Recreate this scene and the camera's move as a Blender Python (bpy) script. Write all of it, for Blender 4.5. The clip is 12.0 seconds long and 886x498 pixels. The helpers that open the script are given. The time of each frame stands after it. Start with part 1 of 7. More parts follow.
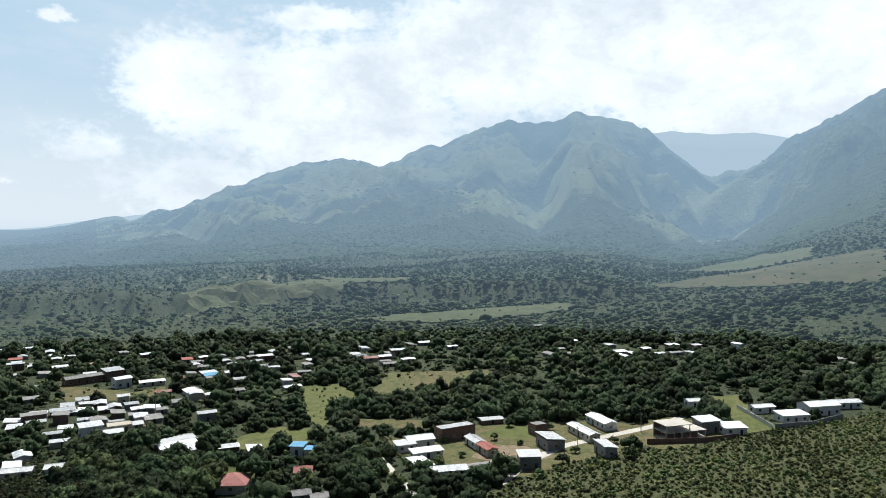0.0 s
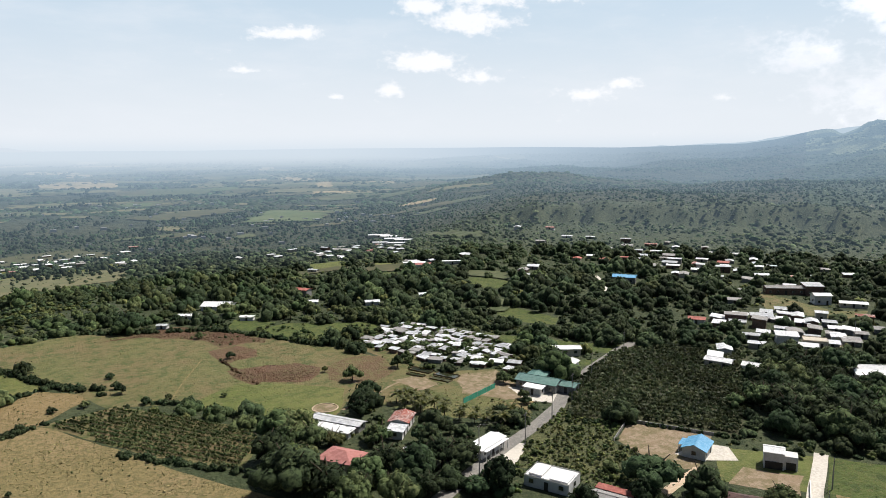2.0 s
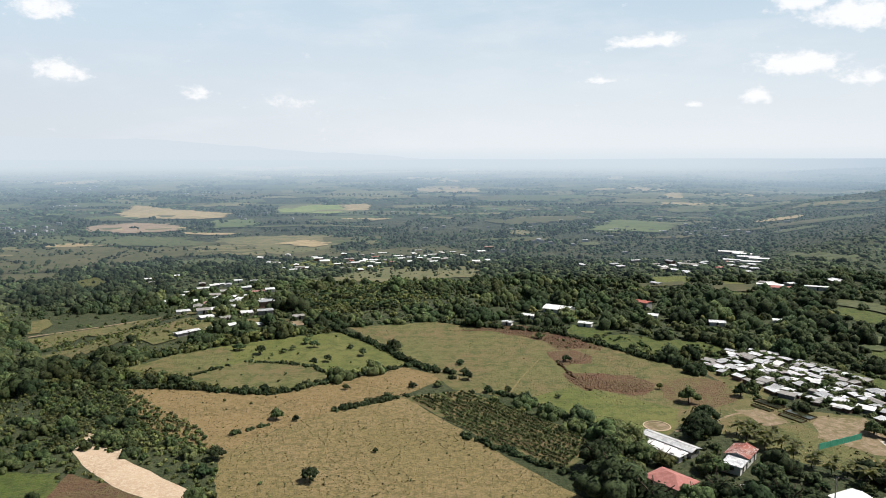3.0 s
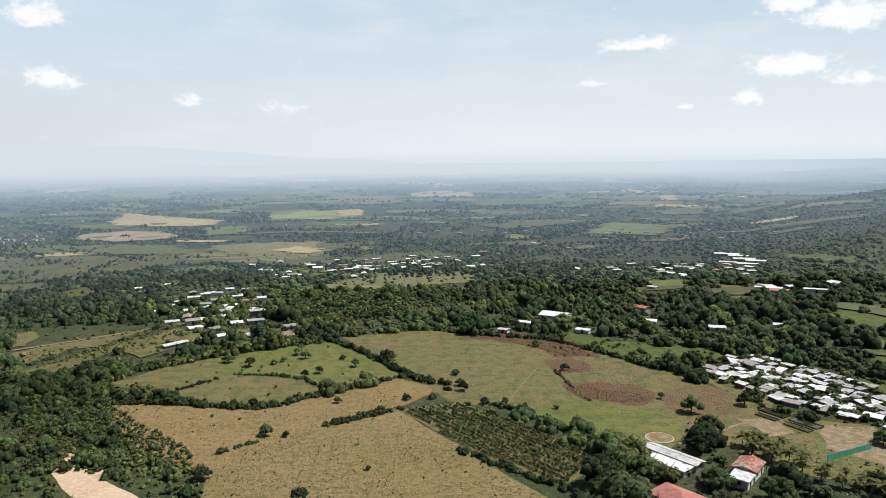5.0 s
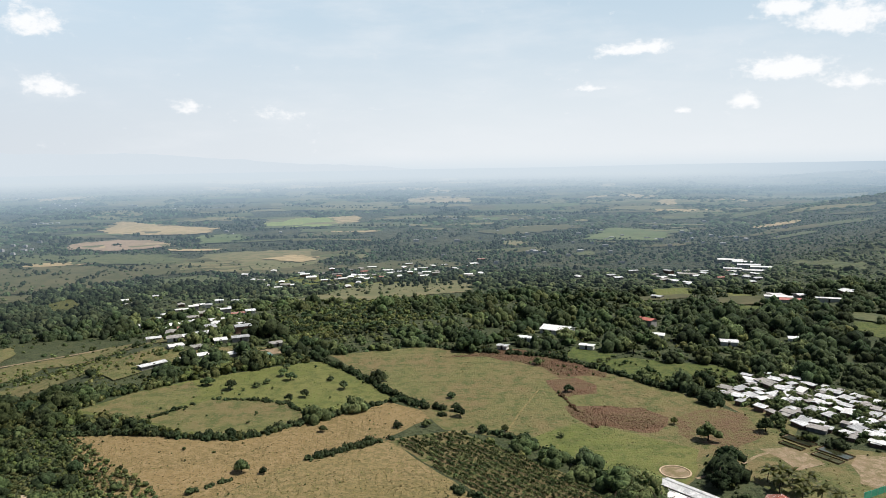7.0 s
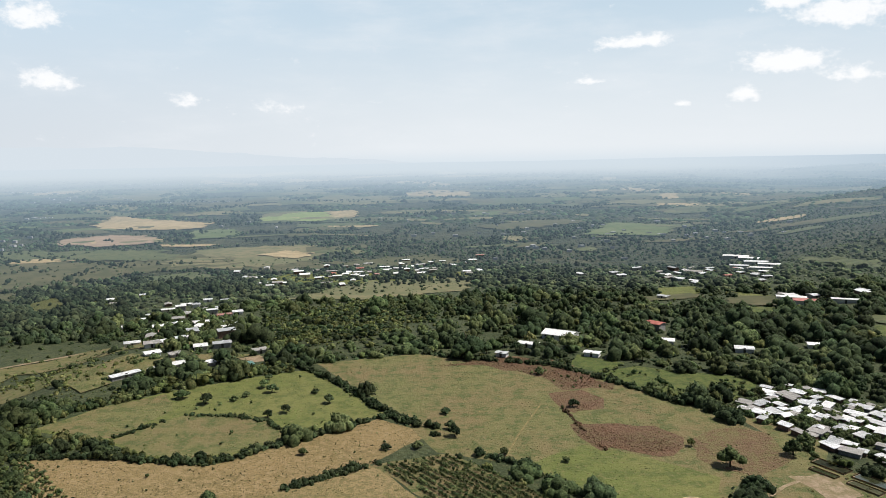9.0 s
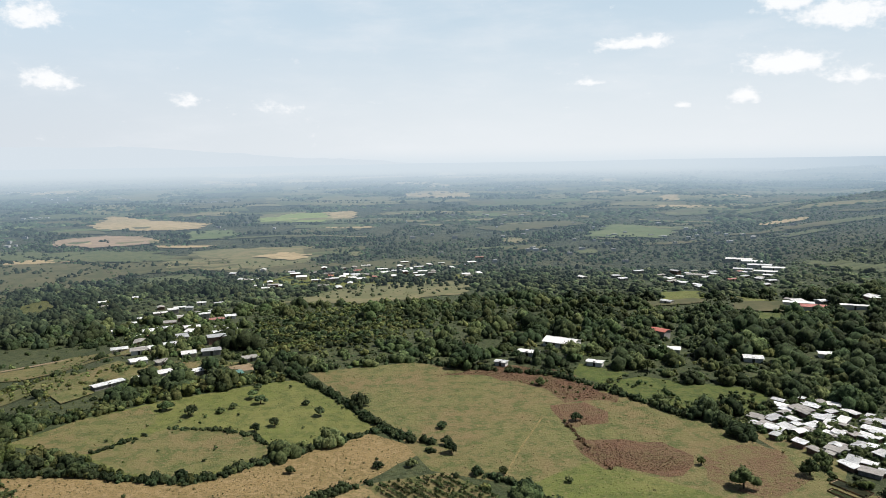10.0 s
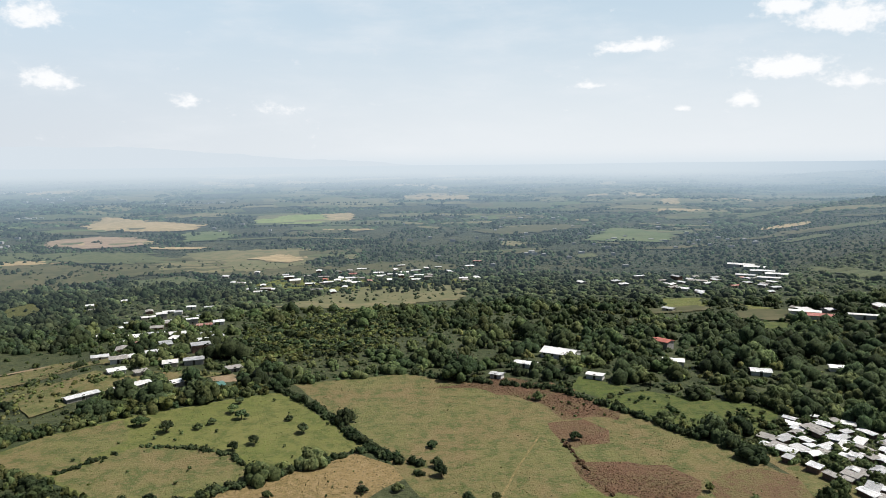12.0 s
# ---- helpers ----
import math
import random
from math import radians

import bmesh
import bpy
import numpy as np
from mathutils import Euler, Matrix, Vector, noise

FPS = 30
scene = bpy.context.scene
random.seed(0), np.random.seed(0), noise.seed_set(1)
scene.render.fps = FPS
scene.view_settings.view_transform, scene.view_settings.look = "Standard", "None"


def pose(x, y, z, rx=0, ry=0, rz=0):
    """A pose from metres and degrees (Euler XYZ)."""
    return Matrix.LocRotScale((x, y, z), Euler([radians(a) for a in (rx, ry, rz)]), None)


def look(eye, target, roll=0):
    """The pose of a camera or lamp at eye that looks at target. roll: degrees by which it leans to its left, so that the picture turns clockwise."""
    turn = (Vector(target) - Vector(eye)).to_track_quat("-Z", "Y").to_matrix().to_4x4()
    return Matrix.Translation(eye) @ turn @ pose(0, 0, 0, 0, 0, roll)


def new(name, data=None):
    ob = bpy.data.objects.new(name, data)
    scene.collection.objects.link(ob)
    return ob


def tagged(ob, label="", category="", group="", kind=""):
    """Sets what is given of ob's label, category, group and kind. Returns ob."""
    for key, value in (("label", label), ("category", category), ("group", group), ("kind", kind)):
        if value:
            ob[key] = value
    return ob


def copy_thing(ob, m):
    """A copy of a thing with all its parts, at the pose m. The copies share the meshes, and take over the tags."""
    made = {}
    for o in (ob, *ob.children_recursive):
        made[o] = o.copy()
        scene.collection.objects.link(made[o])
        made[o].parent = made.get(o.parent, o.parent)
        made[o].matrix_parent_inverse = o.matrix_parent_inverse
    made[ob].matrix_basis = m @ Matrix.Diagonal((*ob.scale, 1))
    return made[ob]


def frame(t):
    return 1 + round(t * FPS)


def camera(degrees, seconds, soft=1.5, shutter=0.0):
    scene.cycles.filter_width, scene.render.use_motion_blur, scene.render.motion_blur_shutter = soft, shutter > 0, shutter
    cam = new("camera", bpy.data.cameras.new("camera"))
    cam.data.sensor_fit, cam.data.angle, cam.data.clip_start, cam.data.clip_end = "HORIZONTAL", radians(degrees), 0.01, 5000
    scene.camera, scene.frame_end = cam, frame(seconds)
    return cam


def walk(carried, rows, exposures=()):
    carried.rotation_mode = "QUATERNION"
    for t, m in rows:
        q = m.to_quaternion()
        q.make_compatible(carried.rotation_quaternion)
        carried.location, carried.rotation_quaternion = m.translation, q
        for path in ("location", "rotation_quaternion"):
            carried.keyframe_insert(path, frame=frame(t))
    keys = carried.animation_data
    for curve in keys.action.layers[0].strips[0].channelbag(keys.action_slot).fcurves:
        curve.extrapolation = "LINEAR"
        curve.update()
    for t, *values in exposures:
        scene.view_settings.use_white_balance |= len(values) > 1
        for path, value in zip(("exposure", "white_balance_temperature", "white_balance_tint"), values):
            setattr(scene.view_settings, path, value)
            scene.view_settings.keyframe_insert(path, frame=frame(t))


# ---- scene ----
cam = camera(64.33, 12.0, soft=.85)
# seconds, eye x, y, z, pitch, roll, yaw
PATH = [
    (0, 0.02, 0.01, 79.92, -1.451, -0.082, -82.184),
    (0.5, -0.19, -0.21, 79.64, -1.152, -0.253, -68.022),
    (1, -0.35, 0.13, 79.11, -5.593, -0.391, -55.968),
    (1.5, -1.13, -0.23, 79.44, -8.727, -0.479, -45.284),
    (2, -1.84, -0.46, 79.59, -8.190, -0.375, -28.945),
    (2.5, -2.50, -0.81, 79.90, -7.698, -0.141, -12.214),
    (3, -1.73, -1.16, 79.80, -7.368, 0.048, -1.293),
    (5, -1.24, 6.00, 80.05, -7.029, -0.511, -1.744),
    (5.5, -0.67, 10.36, 80.12, -6.916, -0.694, -1.768),
    (6, -0.14, 14.94, 80.37, -6.809, -0.818, -1.810),
    (6.5, 0.47, 19.76, 80.47, -6.685, -0.868, -1.854),
    (7, 1.07, 25.01, 80.56, -6.605, -0.903, -1.873),
    (9, 3.77, 46.45, 80.89, -7.135, -0.939, -1.903),
    (9.5, 4.46, 52.03, 81.01, -7.081, -0.882, -1.906),
    (10, 5.14, 57.52, 81.04, -7.073, -0.780, -1.922),
    (10.5, 5.78, 62.76, 81.17, -6.957, -0.720, -1.933),
    (11, 6.60, 66.87, 81.35, -6.862, -0.720, -1.941),
    (11.5, 7.36, 69.43, 81.37, -6.808, -0.644, -1.979),
    (12, 7.80, 70.68, 81.05, -6.914, -0.445, -1.994),
]
walk(cam, [(t, pose(x, y, z, 90 + p, 0, w) @ pose(0, 0, 0, 0, 0, r)) for t, x, y, z, p, r, w in PATH],
     [(0, .46, 6000, 6), (1, .4, 6200, 9), (2, .52, 6350, 11), (3.5, .5, 6450, 10), (12, .5, 6450, 10)])      # WHITE balance drifts warmer as it turns from the mountain

# ---- world, sun, exposure ----
SUN_AZ, SUN_EL = 82.0, 58.0          # degrees from +Y towards +X, degrees above the horizon
scene.view_settings.exposure = 0.5


def make_world():
    world = bpy.data.worlds.new("sky")
    scene.world = world
    world.use_nodes = True
    nt = world.node_tree
    nt.nodes.clear()
    N, link = nt.nodes, nt.links.new

    def math_node(op, a, b=None, c=None, clamp=False):
        n = N.new("ShaderNodeMath")
        n.operation, n.use_clamp = op, clamp
        for k, v in enumerate((a, b, c)):
            if v is None:
                continue
            if isinstance(v, (int, float)):
                n.inputs[k].default_value = v
            else:
                link(v, n.inputs[k])
        return n.outputs[0]

    def mix(fac, a, b):
        n = N.new("ShaderNodeMix")
        n.data_type = "RGBA"
        for k, v in ((0, fac), (6, a), (7, b)):
            if isinstance(v, (int, float, tuple)):
                n.inputs[k].default_value = v
            else:
                link(v, n.inputs[k])
        return n.outputs[2]

    sky = N.new("ShaderNodeTexSky")
    sky.sky_type, sky.sun_disc = "NISHITA", False
    sky.sun_elevation, sky.sun_rotation = radians(SUN_EL), radians(SUN_AZ)
    sky.air_density, sky.dust_density, sky.ozone_density = 1.0, 2.5, 1.5
    co = N.new("ShaderNodeTexCoord").outputs["Generated"]
    sep = N.new("ShaderNodeSeparateXYZ")
    link(co, sep.inputs[0])
    x, y, z = sep.outputs
    az = math_node("MULTIPLY", math_node("ARCTAN2", x, y), 180 / math.pi)
    el = math_node("MULTIPLY", math_node("ARCSINE", z), 180 / math.pi)
    # cumulus heaps: azimuth, elevation, half width, half height, weight
    heaps = [(16.8, 8.7, 2.7, 0.7, 0.9), (13.8, 5.9, 2.0, 0.3, 0.62), (-26.7, 5.9, 1.8, 0.9, 0.85), (-17.6, 4.7, 1.7, 0.7, 0.58), (-11.4, 4.3, 2.1, 0.6, 0.5),
             (-3.3, 4.7, 0.8, 0.3, 0.6), (20.6, 4.0, 0.5, 0.3, 0.65), (-27.5, 10.2, 2.5, 1.3, 0.85), (27.8, 10.7, 2.1, 1.1, 0.95), (32.9, 11.5, 3.1, 1.3, 1),
             (38.4, 11.5, 2.3, 1.1, 0.9), (31.3, 9.6, 3.2, 1.4, 1), (27.4, 6.5, 2.8, 1.0, 1), (32.0, 5.4, 1.8, 0.7, 0.9), (40.4, 4.0, 1.7, 0.7, 0.9),
             (43.2, 4.7, 1.2, 0.5, 0.75), (50.2, 3.5, 1.1, 0.4, 0.55), (47.7, 12.2, 1.3, 0.5, 0.8), (24.7, 4.5, 1.1, 0.7, 0.95), (53.5, 14.9, 1.3, 0.7, 0.8)]
    decks = [(56.5, 6.6, 4.6, 1.8, 0.52), (62.3, 11.0, 4.9, 3.7, 1.05), (73.8, 9.8, 9.0, 5.3, 1.1), (72.5, 16.4, 4.5, 1.1, 0.85), (87.5, 14.2, 9.8, 4.5, 1.15), (102.6, 12.6, 10.7, 5.3, 1.15), (115.2, 12.0, 10.7, 5.7, 1.1),
             (125, 10, 10, 7, 1.1), (80, 4.5, 12, 3.5, .62), (64, 3.2, 8, 3, .6)]

    def field(rows, flat_base=False):
        total = None
        for a, e, w, h, k in rows:
            da = math_node("MULTIPLY", math_node("SUBTRACT", az, a), 1 / w)
            de = math_node("MULTIPLY", math_node("SUBTRACT", el, e), 1 / h)
            if flat_base:
                de = math_node("MAXIMUM", de, math_node("MULTIPLY", de, -1.7))
            r2 = math_node("MULTIPLY_ADD", da, da, math_node("MULTIPLY", de, de))
            g = math_node("MULTIPLY", math_node("EXPONENT", math_node("MULTIPLY", r2, -.8)), k)
            total = g if total is None else math_node("MAXIMUM", total, g)
        return total

    def fbm(scale, detail, rough, stretch=1.6):
        m = N.new("ShaderNodeMapping")
        m.inputs["Scale"].default_value = (1, 1, stretch)
        link(co, m.inputs[0])
        n = N.new("ShaderNodeTexNoise")
        n.inputs["Scale"].default_value, n.inputs["Detail"].default_value, n.inputs["Roughness"].default_value = scale, detail, rough
        link(m.outputs[0], n.inputs["Vector"])
        return n.outputs["Fac"]

    puff, broad = math_node("MULTIPLY_ADD", fbm(62, 7, .6), .55, math_node("MULTIPLY", fbm(24, 5, .55), .45)), fbm(7, 6, .6)
    wisp = fbm(5, 8, .62, 4.0)

    def ramp(v, lo, hi):
        n = N.new("ShaderNodeMapRange")
        n.interpolation_type = "SMOOTHSTEP"
        link(v, n.inputs[0])
        n.inputs[1].default_value, n.inputs[2].default_value = lo, hi
        return n.outputs[0]

    heap = ramp(math_node("ADD", field(heaps, True), math_node("MULTIPLY", puff, 2.6)), 1.58, 2.16)
    deck = ramp(math_node("ADD", field(decks), math_node("MULTIPLY_ADD", broad, 1.2, math_node("MULTIPLY", puff, 1.3))), 1.42, 1.92)
    thin = math_node("MULTIPLY", ramp(wisp, .40, .80), .45)
    clear = N.new("ShaderNodeVectorMath")
    clear.operation = "SCALE"
    link(sky.outputs[0], clear.inputs[0])
    clear.inputs["Scale"].default_value = .06
    pale = mix(.78, clear.outputs[0], (.66, .82, .94, 1))
    base = mix(ramp(el, 14.0, 0.2), pale, (.82, .86, .89, 1))
    base = mix(math_node("MULTIPLY", ramp(az, 12.0, -40.0), .75), base, mix(ramp(el, 14.0, 1.0), (.62, .76, .88, 1), (.64, .70, .76, 1)))
    base = mix(thin, base, (.86, .89, .92, 1))
    # thick deck over the mountain: bright where the sun comes through, greyer below
    grey = ramp(math_node("MULTIPLY_ADD", broad, 1.0, math_node("MULTIPLY", puff, .35)), .52, .92)
    deck_col = mix(grey, (1.12, 1.13, 1.15, 1), (.80, .83, .87, 1))
    base = mix(deck, base, deck_col)
    base = mix(math_node("MULTIPLY", heap, .9), base, (1.02, 1.02, 1.02, 1))
    base = mix(ramp(el, 1.2, -.6), base, (.70, .78, .84, 1))
    base = mix(ramp(el, 19.0, 42.0), base, clear.outputs[0])
    away = math_node("ABSOLUTE", math_node("SUBTRACT", az, 40.0))
    base = mix(ramp(away, 85.0, 115.0), base, clear.outputs[0])      # clear behind
    bg = N.new("ShaderNodeBackground")
    bg.inputs[1].default_value = SKY
    link(base, bg.inputs[0])
    out = N.new("ShaderNodeOutputWorld")
    link(bg.outputs[0], out.inputs[0])


SKY = .707
make_world()
sun = new("sun", bpy.data.lights.new("sun", "SUN"))
sun.data.energy, sun.data.angle, sun.data.color = 5.0, radians(.6), (1, .95, .87)
sa, se = radians(SUN_AZ), radians(SUN_EL)
sun.matrix_world = look((400 * math.sin(sa) * math.cos(se), 400 * math.cos(sa) * math.cos(se), 400 * math.sin(se)), (0, 0, 0))

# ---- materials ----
# haze colours that the air=True materials give off as emission
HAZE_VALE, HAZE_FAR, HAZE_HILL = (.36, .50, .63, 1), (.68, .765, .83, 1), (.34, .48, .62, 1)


def material(name, colours, scales=(.05, .6), rough=.9, bump=0.0, bump_scale=3.0, spec=.2, island=0.0, rnd=0.0, metal=0.0, air=False, wave=None, cover=None, thin=0.0):
    """Ground, leaf and wall materials: up to four colours mixed by a broad and a fine noise in metres.
    island / rnd: brightness spread per leaf clump / per object. air: haze painted in as emission that grows with
    distance."""
    m = bpy.data.materials.new(name)
    m.use_nodes = True
    nt = m.node_tree
    N, link = nt.nodes, nt.links.new
    bsdf = N["Principled BSDF"]
    geo = N.new("ShaderNodeNewGeometry")
    pos = geo.outputs["Position"]

    def noise_node(scale, detail=6, rough_=.6):
        n = N.new("ShaderNodeTexNoise")
        n.inputs["Scale"].default_value, n.inputs["Detail"].default_value, n.inputs["Roughness"].default_value = scale, detail, rough_
        link(pos, n.inputs["Vector"])
        return n.outputs["Fac"]

    def mix(fac, a, b, kind="MIX"):
        n = N.new("ShaderNodeMix")
        n.data_type, n.blend_type = "RGBA", kind
        for k, v in ((0, fac), (6, a), (7, b)):
            if isinstance(v, (int, float, tuple)):
                n.inputs[k].default_value = v
            else:
                link(v, n.inputs[k])
        return n.outputs[2]

    def ramp(v, lo, hi, a=0.0, b=1.0):
        n = N.new("ShaderNodeMapRange")
        n.interpolation_type = "SMOOTHSTEP"
        link(v, n.inputs[0])
        for k, val in enumerate((lo, hi, a, b)):
            n.inputs[k + 1].default_value = val
        return n.outputs[0]

    cs = [(*(round(.68 * k, 4) for k in c), 1) for c in colours]
    broad, fine = noise_node(scales[0]), noise_node(scales[1], 5, .7)
    col = cs[0]
    if len(cs) > 1:
        col = mix(ramp(broad, .36, .64), cs[0], cs[1])
    if len(cs) > 2:
        col = mix(ramp(fine, .44, .60), col, cs[2])
    if len(cs) > 3:
        col = mix(ramp(noise_node(scales[1] * 3.1, 4, .8), .52, .64), col, cs[3])
    for name_, colour, lo, hi in cover or ():      # grass on spurs, pale also in place of lit crests; bare earth on scarp
        at = N.new("ShaderNodeAttribute")
        at.attribute_name = name_
        ad = N.new("ShaderNodeMath")
        ad.operation = "MULTIPLY_ADD"
        link(noise_node(.03, 6, .7), ad.inputs[0])
        ad.inputs[1].default_value = 1.1
        link(at.outputs["Fac"], ad.inputs[2])
        col = mix(ramp(ad.outputs[0], lo + .55, hi + .55), col, (*colour, 1))
    spread = None
    if island:
        spread, amount = geo.outputs["Random Per Island"], island
    if rnd:
        spread, amount = N.new("ShaderNodeObjectInfo").outputs["Random"], rnd
    if spread is not None:
        n = N.new("ShaderNodeHueSaturation")
        value = ramp(spread, 0, 1, 1 - amount, 1 + amount)
        if island:      # each plant has a tone of its own
            own = N.new("ShaderNodeAttribute")
            own.attribute_name = "tint"
            both = N.new("ShaderNodeMath")
            both.operation = "MULTIPLY"
            link(value, both.inputs[0])
            link(ramp(own.outputs["Fac"], 0, 1, .5, 1.5), both.inputs[1])
            value = both.outputs[0]
            wrap = N.new("ShaderNodeMath")
            wrap.operation = "PINGPONG"
            link(own.outputs["Fac"], wrap.inputs[0])
            wrap.inputs[1].default_value = .17
            link(ramp(wrap.outputs[0], 0, .17, .485, .525), n.inputs["Hue"])
        link(value, n.inputs["Value"])
        n.inputs["Color"].default_value = cs[0]
        if not isinstance(col, tuple):
            link(col, n.inputs["Color"])
        col = n.outputs[0]
    if isinstance(col, tuple):
        bsdf.inputs["Base Color"].default_value = col
    else:
        link(col, bsdf.inputs["Base Color"])
    bsdf.inputs["Roughness"].default_value, bsdf.inputs["Metallic"].default_value = rough, metal
    bsdf.inputs["Specular IOR Level"].default_value = spec
    height = None
    if wave:
        tc = N.new("ShaderNodeTexCoord")
        w = N.new("ShaderNodeTexWave")
        w.wave_type, w.bands_direction = "BANDS", "X"
        w.inputs["Scale"].default_value = wave
        link(tc.outputs["Object"], w.inputs["Vector"])
        height = w.outputs["Fac"]
    if bump:
        b = N.new("ShaderNodeBump")
        b.inputs["Strength"].default_value, b.inputs["Distance"].default_value = bump, (.05 if wave else 1.0 / bump_scale)
        link(height if height is not None else noise_node(bump_scale, 4, .7), b.inputs["Height"])
        link(b.outputs[0], bsdf.inputs["Normal"])
    surface = bsdf.outputs[0]
    if thin:       # leaves let part of the sun through
        tr = N.new("ShaderNodeBsdfTranslucent")
        br = N.new("ShaderNodeHueSaturation")
        br.inputs["Value"].default_value = 1.5
        link(col, br.inputs["Color"])
        link(br.outputs[0], tr.inputs["Color"])
        mt = N.new("ShaderNodeMixShader")
        mt.inputs[0].default_value = thin
        link(surface, mt.inputs[1])
        link(tr.outputs[0], mt.inputs[2])
        surface = mt.outputs[0]
        link(surface, N["Material Output"].inputs[0])
    if air:        # haze painted as emission on land and trees, growing with distance from the town
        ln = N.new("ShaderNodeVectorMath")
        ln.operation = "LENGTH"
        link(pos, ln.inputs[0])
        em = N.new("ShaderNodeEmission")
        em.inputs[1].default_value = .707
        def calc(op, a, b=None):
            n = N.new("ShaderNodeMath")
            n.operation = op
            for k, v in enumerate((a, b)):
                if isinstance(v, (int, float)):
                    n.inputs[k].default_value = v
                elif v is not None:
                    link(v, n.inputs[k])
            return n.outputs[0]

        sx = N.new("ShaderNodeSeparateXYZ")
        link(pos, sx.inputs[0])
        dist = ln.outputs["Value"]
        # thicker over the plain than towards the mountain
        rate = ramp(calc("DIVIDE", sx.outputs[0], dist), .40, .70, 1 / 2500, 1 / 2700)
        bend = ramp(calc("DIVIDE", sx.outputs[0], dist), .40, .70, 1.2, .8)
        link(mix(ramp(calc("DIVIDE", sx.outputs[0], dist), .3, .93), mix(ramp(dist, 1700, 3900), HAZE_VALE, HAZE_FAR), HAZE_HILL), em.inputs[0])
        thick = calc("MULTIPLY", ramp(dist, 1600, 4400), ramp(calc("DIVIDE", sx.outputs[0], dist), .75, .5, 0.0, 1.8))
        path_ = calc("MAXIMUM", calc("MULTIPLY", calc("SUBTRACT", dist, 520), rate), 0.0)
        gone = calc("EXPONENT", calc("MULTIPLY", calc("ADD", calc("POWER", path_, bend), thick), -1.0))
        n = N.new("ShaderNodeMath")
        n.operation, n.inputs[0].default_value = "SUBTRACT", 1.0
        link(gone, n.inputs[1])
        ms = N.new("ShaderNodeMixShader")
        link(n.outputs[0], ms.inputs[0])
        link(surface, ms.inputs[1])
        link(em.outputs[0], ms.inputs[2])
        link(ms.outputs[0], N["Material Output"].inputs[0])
    return m


